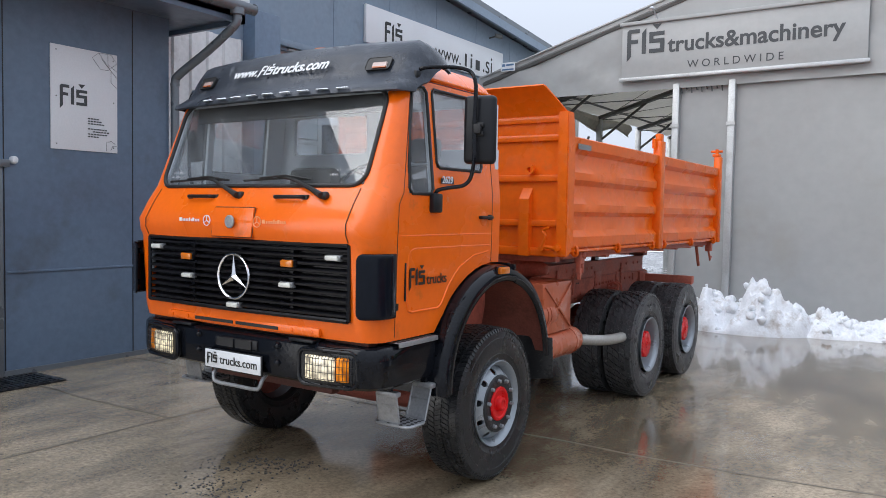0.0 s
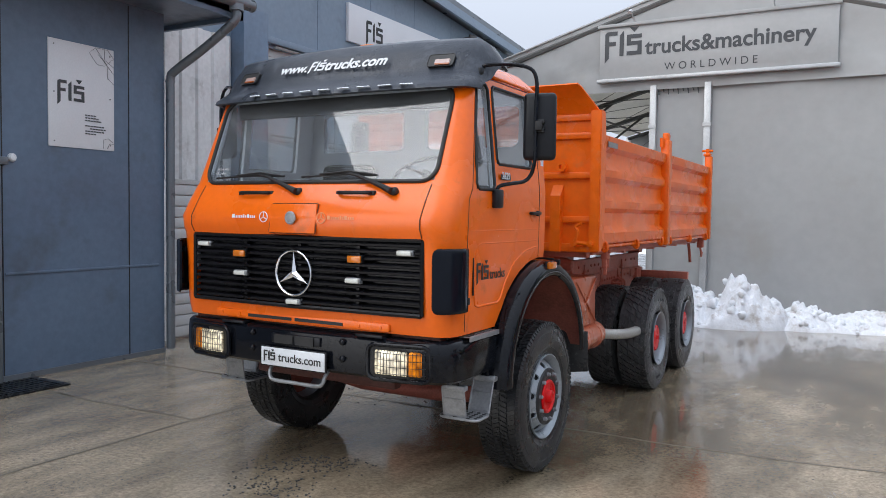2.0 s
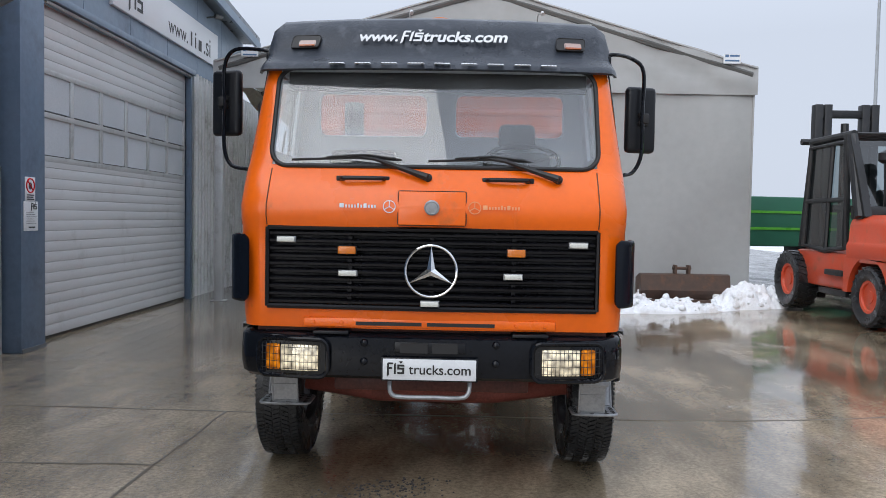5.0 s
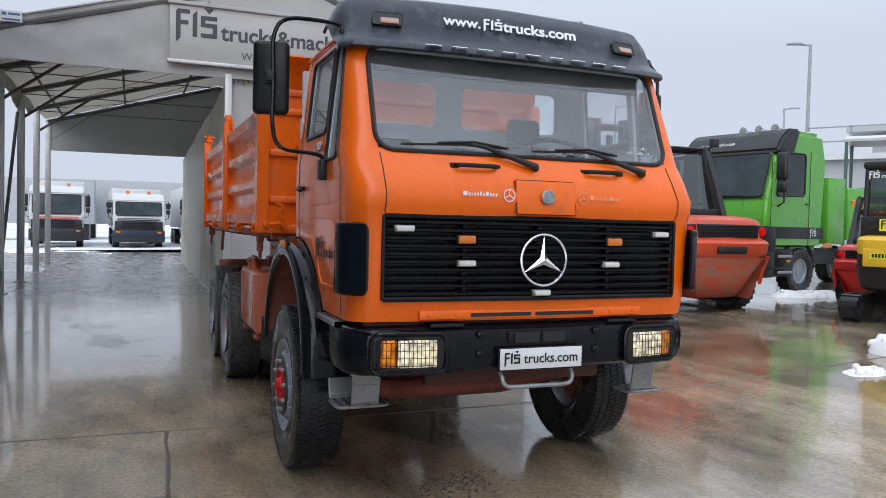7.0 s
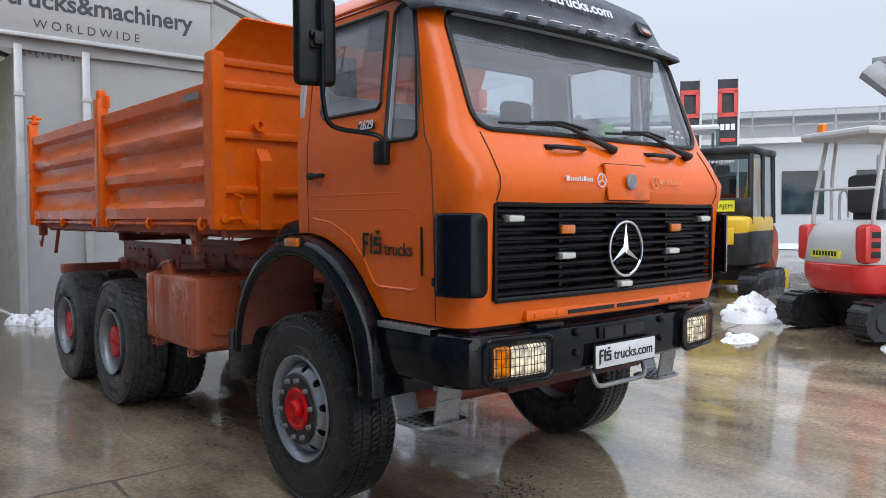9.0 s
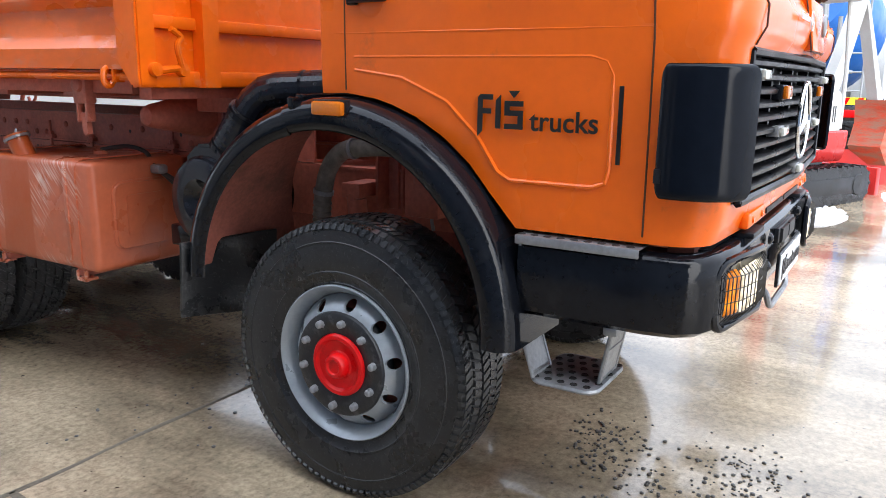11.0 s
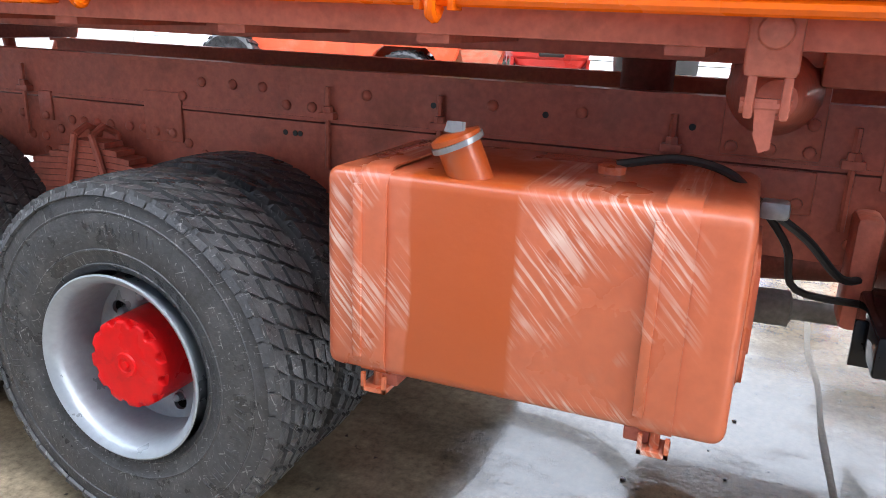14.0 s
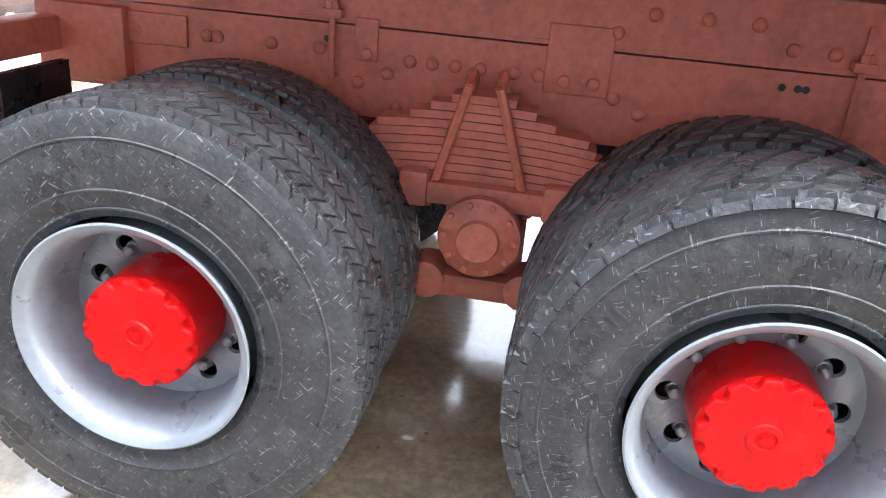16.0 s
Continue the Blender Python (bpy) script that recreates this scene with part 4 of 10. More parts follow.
# sun visor with roof lamps
bm = bmesh.new()
xs = [-1.085, -1.08, -1.06, -1.03, -0.97, -0.8, -0.5, 0, 0.5, 0.8, 0.97, 1.03, 1.06, 1.08, 1.085]
PROF = [(-0.50, 2.93), (-0.62, 2.975), (-0.74, 2.985), (-0.83, 2.95), (-0.89, 2.87), (-0.935, 2.775), (-0.965, 2.715), (-1.03, 2.665), (-1.085, 2.632), (-1.10, 2.605)]
rows = []
for x in xs:
    f = abs(x) / 1.085
    back = 0.09 * f ** 2 + 0.13 * max(0.0, (f - 0.93) / 0.07) ** 2
    drop = 0.03 * f ** 2 + 0.16 * max(0.0, (f - 0.90) / 0.10) ** 2
    rows.append([(x, y + back * min(1.0, k / 3), z - drop * max(0.0, (z - 2.66) / 0.325)) for k, (y, z) in enumerate(PROF)])
sheet(bm, rows)
thick(bm, 0.018)
visor = part("sun_visor", bm, M["visor"], truck, "weathered dark grey roof sun visor with white lettering", 40)
for s in (1, -1):
    pocket = facing((s * 0.80, -0.884, 2.795), (s * 0.13, -0.90, 0.43))
    bm = bmesh.new()
    prism(bm, [(x + 0.12 * y, y) for x, y in rounded(0.175, 0.088, 0.018, 4)], "z", -0.03, 0.007)
    rod(bm, [(x + 0.12 * y, y, 0.007) for x, y in rounded(0.175, 0.088, 0.018, 4)], 0.003, 6, True)
    housing = part("roof_lamp", bm, M["seal"], visor, "roof marker lamp in a black pocket", m=pocket)
    bm = bmesh.new()
    prism(bm, rounded(0.105, 0.042, 0.010, 3, 0.012, -0.014), "z", 0.0, 0.014)
    bmesh.ops.bevel(bm, geom=[e for e in bm.edges if all(v.co.z > 0.013 for v in e.verts)], offset=0.005, segments=2, affect="EDGES")
    lens = part("lens", bm, mat("faded_lamp_lens", (0.42, 0.30, 0.27), 0.15, coat=0.5), housing, "faded clear lens")
    bm = bmesh.new()
    prism(bm, rounded(0.098, 0.010, 0.004, 3, 0.012, -0.032), "z", 0.0, 0.016)
    part("lens_foot", bm, mat("smoked_amber_lens", (0.40, 0.10, 0.03), 0.2, coat=0.5), housing, "amber strip under the lens")
tilt = facing((-0.47, -0.93, 2.79), (0, -0.87, 0.5))
words("visor_lettering", "www.", 0.232, tilt, M["letter_w"], visor, "white italic lettering", lift=0.012, shear=0.2, bold=0.025)
bm = bmesh.new()
emblem_strokes(bm, 0.250, 0.0, 0.080, 0.012, 0.002)
for v in bm.verts:
    v.co.x += 0.2 * v.co.y
for stroke in loose_all("visor_stroke", bm, M["letter_w"], visor):
    stroke.matrix_basis = tilt
words("visor_lettering", "trucks.com", 0.505, tilt @ pose(0.385, 0, 0), M["letter_w"], visor, "white italic lettering", lift=0.012, shear=0.2, bold=0.025)
bm = bmesh.new()
rng = random.Random(5)
for k in range(9):
    x = -0.62 + k * 0.155
    for q in range(5):
        dx = x + q * 0.018
        f = abs(dx) / 1.1
        lathe(bm, [(0, 0.011 + 0.005 * rng.random()), (0.006, 0.007), (0.008, 0)], (dx, -1.097 + 0.09 * f ** 2, 2.632), "z", 7)
M["snow"] = mat("snow", (0.80, 0.82, 0.85), 0.7, var=0.1, scale=4, bump=0.25, fine=30, dirt=(0.34, 0.28, 0.22), amount=0.30, dscale=3.5)
part("melting_snow", bm, M["snow"], visor, "white slush along the visor lip")
bm = bmesh.new()
lathe(bm, [(2.93, 0.10), (3.01, 0.09), (3.03, 0.07), (3.032, 0)], (0, -0.52, 0), "z", 20)
part("roof_beacon", bm, M["amber"], truck, "flat orange roof beacon")

# mirrors
for s, y0, z0, dx in ((1, -0.50, 2.40, 1.315), (-1, -0.52, 2.47, 1.39)):
    bm = bmesh.new()
    box(bm, (-0.105, -0.035, -0.215), (0.105, 0.03, 0.215), 0.03, 3)
    turn = Matrix.Translation((s * dx, y0, z0)) @ pose(0, 0, 0, 0, 0, s * 16)
    mirror = part("mirror", bm, M["plastic"], truck, "large black door mirror on a bent tube", 40, turn)
    bm = boxes(((-0.09, 0.028, -0.195), (0.09, 0.034, 0.195)))
    part("mirror_glass", bm, M["chrome"], mirror)
    bm = boxes(((-0.034, -0.062, 0.012), (0.034, -0.03, 0.042)), ((-0.034, -0.062, -0.042), (0.034, -0.03, -0.012)), ((-0.022, -0.09, -0.03), (0.022, -0.034, 0.03)), bev=0.006)
    part("clamp", bm, M["seal"], mirror)
    bm = bmesh.new()
    xo = dx - 0.0
    yo = y0 - 0.075
    rod(bm, curve([(s * 1.02, -0.78, 2.735), (s * 1.08, -0.78, 2.765), (s * (xo - 0.08), yo - 0.03, 2.775 if s > 0 else 2.80), (s * xo, yo, 2.70), (s * xo, yo, 2.45), (s * xo, yo, 2.18), (s * (xo - 0.05), yo + 0.0, 2.06),
                   (s * 1.18, -0.66, 2.03), (s * 1.12, -0.69, 2.01), (s * 1.11, -0.69, 1.95)], 5), 0.0125, 8)
    part("mirror_arm", bm, M["black"], truck, "bent black mirror tube")
    bm = boxes(((s * 1.08, -0.74, 1.875), (s * 1.14, -0.645, 1.995)), ((s * 1.0, -0.84, 2.695), (s * 1.06, -0.74, 2.745)), bev=0.012)
    loose("arm_foot", bm, M["plastic"], truck)

# inside the cab
bm = bmesh.new()
prism(bm, [(-1.10, 1.5), (-1.10, 2.0), (-1.0, 2.04), (-0.82, 1.99), (-0.76, 1.9), (-0.78, 1.5)], "x", -1.02, 1.02)
part("dashboard", bm, mat("grey_dashboard", (0.26, 0.27, 0.29), 0.7, var=0.12, bump=0.05), truck, "grey dashboard")
bm = bmesh.new()
c = Vector((0.55, -0.62, 2.12))
e1, e2 = Vector((1, 0, 0)), Vector((0, 0.80, 0.45)).normalized()
rod(bm, [c + e1 * 0.23 * math.cos(a) + e2 * 0.23 * math.sin(a) for a in (2 * math.pi * k / 32 for k in range(32))], 0.014, 8, True)
for a in (20, 160, 270):
    rod(bm, [c - Vector((0, 0, 0.03)), c + e1 * 0.225 * math.cos(radians(a)) + e2 * 0.225 * math.sin(radians(a))], 0.012, 6)
rod(bm, [c, c + Vector((0, -0.25, -0.5))], 0.03, 8)
part("steering_wheel", bm, M["seal"], truck, "thin black steering wheel")
for x in (0.55, -0.55):
    bm = boxes(((x - 0.25, -0.45, 1.55), (x + 0.25, 0.05, 1.72)), ((x - 0.24, -0.08, 1.7), (x + 0.24, 0.06, 2.22)), bev=0.05)
    if x > 0:
        box(bm, (x - 0.13, -0.06, 2.24), (x + 0.13, 0.04, 2.42), 0.04)
    part("seat", bm, M["interior_dark"], truck, "dark cloth cab seat")
# added dark strip that imitates the visor's reflection in the glass
bm = boxes(((0.9, -0.9, 2.66), (-0.9, -0.87, 2.50)), bev=0.01)
part("visor_reflection_strip", bm, M["interior_dark"], truck, "dark strip standing for the visor's reflection along the windscreen top")

# ---------------------------------------------------------------- wheels
def tread_mesh(kind, r, half):
    """Tread blocks round the tyre, joined."""
    bm = bmesh.new()
    if kind == "block":
        n, lanes, gap = 46, [-0.117, -0.0585, 0.0, 0.0585, 0.117], 0.0075
        wide, deep = 0.0248, 0.018
    elif kind == "rib":
        n, lanes, gap = 84, [-0.112, -0.056, 0.0, 0.056, 0.112], 0.0016
        wide, deep = 0.0240, 0.010
    else:
        n, lanes, gap = 100, [-0.112, -0.056, 0.0, 0.056, 0.112], 0.0028
        wide, deep = 0.0250, 0.009
    for li, x in enumerate(lanes):
        crown = -0.007 * (x / 0.115) ** 2
        for k in range(n):
            a0 = 2 * math.pi * (k + (0.5 if li % 2 else 0.0)) / n
            step = 2 * math.pi / n
            half_a = step * 0.5 - gap / r
            skew = {"block": 0.26, "rib": 0.30, "drive": 0.25}[kind] * step * (1 if li % 2 or kind == "block" else -1)
            vs = []
            for da in (-half_a, half_a):
                for dx in (-wide, wide):
                    a = a0 + da + skew * dx / wide
                    for rr, inset in ((r + crown - 0.004, 0.0), (r + crown + deep, 0.0025)):
                        xx = x + dx - math.copysign(inset, dx)
                        aa = a - math.copysign(inset / r, da)
                        vs.append(bm.verts.new((xx, rr * math.cos(aa), rr * math.sin(aa))))
            for q in ((1, 3, 7, 5), (0, 1, 5, 4), (2, 6, 7, 3), (0, 2, 3, 1), (4, 5, 7, 6)):
                bm.faces.new([vs[i] for i in q])
    return bm


def tyre_bm(r=0.53, half=0.152, bead=0.280):
    bm = bmesh.new()
    def ring(x, rr):
        return [(x * half, rr - 0.004), (x * half + math.copysign(0.0025, x), rr - 0.0015), (x * half + math.copysign(0.0025, x), rr + 0.0015), (x * half, rr + 0.004)]
    out = [(half * 0.62, bead), (half * 0.80, bead + 0.004), (half * 0.87, bead + 0.012)] + ring(0.895, bead + 0.026) + [(half * 0.935, bead + 0.048)] + ring(0.965, bead + 0.070) + [(half * 0.995, bead + 0.100), (half, bead + 0.125), (half * 0.995, bead + 0.150)] \
        + ring(0.975, r - 0.070) + [(half * 0.965, r - 0.052), (half * 0.945, r - 0.032), (half * 0.915, r - 0.014), (half * 0.85, r - 0.005), (half * 0.4, r)]
    prof = [(-x, q) for x, q in out] + [(0, r + 0.001)] + out[::-1]
    lathe(bm, prof, seg=96, closed=True)
    return bm


def shoulder_lugs(bm, r, half, n=60, size=(0.020, 0.026, 0.035)):
    """Small sidewall lugs at the tread's edge."""
    for k in range(n):
        a = 2 * math.pi * k / n
        for s in (1, -1):
            made = bmesh.ops.create_cube(bm, size=1)["verts"]
            mm = pose(0, 0, 0, math.degrees(a)) @ Matrix.Translation((s * half * 0.915, 0, r - 0.014)) @ pose(0, 0, 0, 0, s * -32) @ Matrix.Diagonal((*size, 1))
            bmesh.ops.transform(bm, matrix=mm, verts=made)


def sidewall_marks(bm, x, r, seed):
    """Raised bars where the moulded writing stands."""
    rg = random.Random(seed)
    for start, count in ((35, 11), (150, 4), (205, 8), (320, 5)):
        for k in range(count):
            a = radians(start + k * 6.4)
            lean = rg.choice((0, 0, 14, -14))
            for q, tall in ((0, 0.036), (1, rg.choice((0.036, 0.018)))):
                made = bmesh.ops.create_cube(bm, size=1)["verts"]
                mm = pose(0, 0, 0, math.degrees(a)) @ Matrix.Translation((x, 0.020 * (q - 0.5), r + (tall - 0.036) / 2)) @ pose(0, 0, 0, lean) @ Matrix.Diagonal((0.003, 0.0045, tall, 1))
                bmesh.ops.transform(bm, matrix=mm, verts=made)


TYRE = to_mesh("tyre", tyre_bm(), M["rubber"])
TYRE_WORN = to_mesh("tyre", tyre_bm(), M["rubber_worn"])
TREAD = {"block": to_mesh("tread", tread_mesh("block", 0.526, 0.15), M["rubber_worn"], 0), "rib": to_mesh("tread", tread_mesh("rib", 0.53, 0.15), M["rubber_worn"], 0),
         "drive": to_mesh("tread", tread_mesh("drive", 0.53, 0.15), M["rubber"], 0)}
bm = bmesh.new()
shoulder_lugs(bm, 0.53, 0.152, 46, (0.009, 0.064, 0.034))
LUGS = to_mesh("shoulder_lug", bm, M["rubber_worn"], 0)
bm = bmesh.new()
shoulder_lugs(bm, 0.53, 0.152, 100, (0.010, 0.018, 0.024))
LUGS_F = to_mesh("shoulder_lug", bm, M["rubber"], 0)
bm = bmesh.new()
sidewall_marks(bm, 0.1528, 0.415, 3)
MARKS = to_mesh("sidewall_mark", bm, M["rubber_worn"], 0)

# front rim: outer dish with hand holes and a dark bolt flange (outside is +x)
def disc_with_holes(bm, inner, outer, n, rh, bulge=0.0):
    """A ring between two (x, r) circles with n round holes of the radius rh."""
    (x0, r0), (x1, r1) = inner, outer
    wide, mid, tall = 2 * math.pi / n, (r0 + r1) / 2, (r1 - r0) / 2

    def at(k, u, v):
        a, r = (k + 0.5 + u / 2) * wide, mid + v * tall
        x = x0 + (x1 - x0) * (v + 1) / 2 + bulge * (1 - v * v)
        return bm.verts.new((x, r * math.cos(a), r * math.sin(a)))
    made = []
    for k in range(n):
        rim, hole, lip = [], [], []
        for q in range(16):
            c, s_ = math.cos(math.pi * q / 8), math.sin(math.pi * q / 8)
            big = max(abs(c), abs(s_))
            rim.append(at(k, c / big, s_ / big))
            hole.append(at(k, rh * c / (wide * mid / 2), rh * s_ / tall))
            lip.append(at(k, 0.94 * rh * c / (wide * mid / 2), 0.94 * rh * s_ / tall))
            lip[-1].co.x -= 0.012
        for q in range(16):
            p = (q + 1) % 16
            bm.faces.new((rim[q], rim[p], hole[p], hole[q]))
            bm.faces.new((hole[q], hole[p], lip[p], lip[q]))
        made += rim
    bmesh.ops.remove_doubles(bm, verts=made, dist=0.0008)


bm = bmesh.new()
lathe(bm, [(-0.13, 0.300), (-0.12, 0.285), (0.0, 0.258), (0.050, 0.256), (0.078, 0.262), (0.098, 0.272), (0.114, 0.283), (0.124, 0.292), (0.129, 0.297), (0.127, 0.301), (0.118, 0.302), (0.10, 0.294), (0.08, 0.285)], seg=80, closed=False)
for f in [f for f in bm.faces if len(f.verts) > 4]:
    bm.faces.remove(f)
disc_with_holes(bm, (0.132, 0.196), (0.066, 0.258), 10, 0.0225, 0.010)
RIM_F = to_mesh("rim", bm, M["silver"], 50)
bm = bmesh.new()
lathe(bm, [(0.02, 0.258), (0.018, 0.10)], seg=40)
RIM_BACK = to_mesh("brake_drum", bm, M["oxide_dark"])
bm = bmesh.new()
lathe(bm, [(0.07, 0.204), (0.128, 0.203), (0.138, 0.198), (0.142, 0.190), (0.141, 0.150), (0.136, 0.136), (0.136, 0.112), (0.120, 0.0)], seg=48)
FLANGE = to_mesh("bolt_flange", bm, M["flange"])
bm = bmesh.new()
lathe(bm, [(0.10, 0.122), (0.142, 0.120), (0.150, 0.113), (0.150, 0.100), (0.140, 0.092), (0.134, 0.070), (0.134, 0.056), (0.140, 0.050), (0.164, 0.046), (0.172, 0.040), (0.174, 0.030), (0.168, 0.024), (0.168, 0.0)], seg=40)
CAP_F = to_mesh("hub_cap", bm, M["red"])
bm = bmesh.new()
lathe(bm, [(0.128, 0.020), (0.140, 0.0185), (0.142, 0.0145), (0.161, 0.014), (0.165, 0.010), (0.167, 0.006), (0.167, 0)], (0, 0, 0), "x", 8)
NUT = to_mesh("wheel_nut", bm, M["alu"])

# rear outer rim: deep dish, disc far inside, long red hub
bm = bmesh.new()
lathe(bm, [(-0.118, 0.300), (-0.11, 0.285), (-0.09, 0.275), (0.03, 0.266), (0.08, 0.270), (0.10, 0.285), (0.110, 0.298), (0.117, 0.300), (0.120, 0.295), (0.112, 0.281), (0.098, 0.268), (0.07, 0.260), (0.0, 0.254), (-0.02, 0.249), (-0.06, 0.246)], seg=80)
for f in [f for f in bm.faces if len(f.verts) > 4]:
    bm.faces.remove(f)
disc_with_holes(bm, (-0.088, 0.135), (-0.058, 0.248), 10, 0.027, 0.012)
RIM_R = to_mesh("rim", bm, M["silver"], 50)
bm = bmesh.new()
lathe(bm, [(-0.13, 0.25), (-0.13, 0.02)], seg=24)
RIM_R_BACK = to_mesh("brake_drum", bm, M["seal"])
# hub with a scalloped edge round its face
bm = bmesh.new()
rings = []
for x, r, cut in ((-0.10, 0.141, 0), (0.078, 0.138, 0), (0.090, 0.1375, 0.0), (0.097, 0.1375, 0.0), (0.098, 0.1372, 0.014), (0.110, 0.136, 0.016), (0.115, 0.131, 0.014), (0.117, 0.124, 0.008), (0.117, 0.108, 0.0), (0.116, 0.096, 0), (0.117, 0.090, 0), (0.117, 0.038, 0), (0.122, 0.035, 0), (0.122, 0.024, 0), (0.117, 0.021, 0), (0.117, 0.012, 0), (0.124, 0.010, 0), (0.124, 0.002, 0)):
    ring = []
    for k in range(192):
        a = 2 * math.pi * k / 192
        rr = r - cut * max(0.0, (math.cos(12 * a) - 0.25) / 0.75) ** 0.5
        ring.append(bm.verts.new((x, rr * math.cos(a), rr * math.sin(a))))
    rings.append(ring)
for a, b in zip(rings, rings[1:]):
    for k in range(192):
        bm.faces.new((a[k], a[(k + 1) % 192], b[(k + 1) % 192], b[k]))
bm.faces.new(rings[-1])
HUB_R = to_mesh("hub_cap", bm, M["red"], 40)


def wheel(x, y, kind, dual, turn=0.0):
    s = 1 if x > 0 else -1
    m0 = Matrix.Translation((x, y, 0.54)) @ (pose(0, 0, 0, 0, 0, 180) if s < 0 else Matrix()) @ pose(0, 0, 0, turn)
    worn = kind != "drive"
    ob = put("wheel", TYRE_WORN if worn else TYRE, truck, "black truck tyre on a silver rim with a red hub", m0)
    put("tread", TREAD[kind], ob)
    if kind == "block":
        put("shoulder_lug", LUGS, ob)
        put("sidewall_mark", MARKS, ob, "raised unreadable marks on the sidewall")
    elif kind == "drive":
        put("shoulder_lug", LUGS_F, ob)
    if dual:
        put("rim", RIM_R, ob, "deep silver rim", Matrix.Translation((0.045, 0, 0)) @ Matrix.Diagonal((1, 0.945, 0.945, 1)))
        put("brake_drum", RIM_R_BACK, ob)
        put("hub_cap", HUB_R, ob, "long red hub with a scalloped face", Matrix.Translation((0.01, 0, 0)))
        for k in range(10):
            a = 2 * math.pi * (k + 0.5) / 10
            put("wheel_nut", NUT, ob, "", Matrix.Translation((-0.165, 0.165 * math.cos(a), 0.165 * math.sin(a))))
        inner = put("inner_tyre", TYRE_WORN if worn else TYRE, truck, "inner twin tyre", Matrix.Translation((x - s * 0.345, y, 0.54)))
        put("tread", TREAD[kind], inner, "", pose(0, 0, 0, 3))
    else:
        out = Matrix.Translation((0.022, 0, 0))
        put("rim", RIM_F, ob, "silver rim with hand holes", out)
        put("brake_drum", RIM_BACK, ob)
        put("bolt_flange", FLANGE, ob, "dark bolt flange", out)
        put("hub_cap", CAP_F, ob, "red hub cap", out)
        for k in range(10):
            a = 2 * math.pi * (k + 0.5) / 10
            put("wheel_nut", NUT, ob, "", Matrix.Translation((0.022, 0.165 * math.cos(a), 0.165 * math.sin(a))))
    return ob


for s in (1, -1):
    wheel(s * 1.052, 0.0, "drive", False, 8 * s)
    wheel(s * 1.085, 3.12, "block", True, 20)
    wheel(s * 1.085, 4.49, "rib", True, -40)

M["grey_steel"] = mat("dusty_grey_steel", (0.24, 0.23, 0.21), 0.6, var=0.3, scale=9, bump=0.15, dirt=(0.1, 0.09, 0.08), amount=0.3)
# ---------------------------------------------------------------- frame and running gear
for s in (1, -1):
    bm = bmesh.new()
    prism(bm, [(s * x, z) for x, z in ((0.40, 0.92), (0.455, 0.92), (0.455, 1.158), (0.46, 1.158), (0.46, 1.172), (0.40, 1.172), (0.40, 1.158), (0.445, 1.158), (0.445, 0.935), (0.40, 0.935))], "y", -1.15, 5.2)
    rail = part("frame_rail", bm, M["oxide"], truck, "red-brown riveted frame rail")
    bm = bmesh.new()
    prism(bm, [(s * x, z) for x, z in ((0.40, 1.178), (0.462, 1.178), (0.462, 1.19), (0.457, 1.19), (0.457, 1.342), (0.47, 1.342), (0.47, 1.356), (0.40, 1.356), (0.40, 1.342), (0.445, 1.342), (0.445, 1.19), (0.40, 1.19))], "y", 0.75, 5.1)
    sub = part("subframe_rail", bm, M["oxide"], truck, "red-brown tipper subframe rail")
    bm = bmesh.new()
    rows = ((1.09, (4.057, 3.993, 3.928, 3.859, 3.765, 3.696, 3.57, 2.62, 2.54, 1.95, 1.88)), (1.10, (5.012, 4.967, 4.873, 4.661, 4.63, 4.466, 4.323)), (1.28, (3.412, 3.276, 3.15, 2.74, 2.30, 2.02, 4.5, 4.75, 4.9)),
            (1.225, (3.501, 3.053, 2.95)), (1.015, (3.413, 4.207, 4.28, 3.12, 2.45)), (0.955, (4.203, 4.091, 3.30, 3.0, 2.55)), (1.05, (4.121, 3.485, 2.35, 2.2)), (0.98, (1.75, 1.65, 1.25, 1.12)))
    for z, ys_ in rows:
        for y in ys_:
            lathe(bm, [(0, 0.019), (0.007, 0.018), (0.013, 0.012), (0.015, 0.005), (0.015, 0)], (s * (0.457 if z > 1.17 else 0.455), y, z), "x", 10, sign=s)
    part("rivets", bm, M["oxide"], rail)
    bm = bmesh.new()
    for y in (2.13, 2.5, 3.0, 3.02, 3.06, 1.7, 4.3):
        lathe(bm, [(0, 0.010), (0.0012, 0.010), (0.0013, 0)], (s * 0.457, y, 1.265 if y < 2.6 else 1.13), "x", 10, sign=s)
    loose("bolt_hole", bm, M["seal"], rail)
    bm = bmesh.new()
    for y in (1.28, 1.75, 2.47, 2.88, 4.28):
        rod(bm, [(s * 0.475, y, 1.02), (s * 0.475, y, 1.30)], 0.010, 6)
        box(bm, (s * 0.455, y - 0.03, 1.19), (s * 0.49, y + 0.03, 1.215), 0.004)
        lathe(bm, [(0, 0.02), (0.02, 0.018), (0.022, 0)], (s * 0.475, y, 1.215), "z", 6)
    for y0, y1, z0, z1 in ((3.504, 3.679, 1.05, 1.235), (4.15, 4.217, 1.08, 1.197), (1.36, 1.62, 1.05, 1.17), (4.72, 5.06, 1.06, 1.15), (1.098, 1.206, 1.137, 1.24)):
        box(bm, (s * 0.455, y0, z0), (s * 0.468, y1, z1), 0.004)
    for y, z in ((3.545, 1.085), (3.625, 1.085), (1.4, 1.08), (1.57, 1.08), (4.18, 1.10)):
        lathe(bm, [(0, 0.018), (0.008, 0.016), (0.012, 0.008), (0.012, 0)], (s * 0.468, y, z), "x", 8, sign=s)
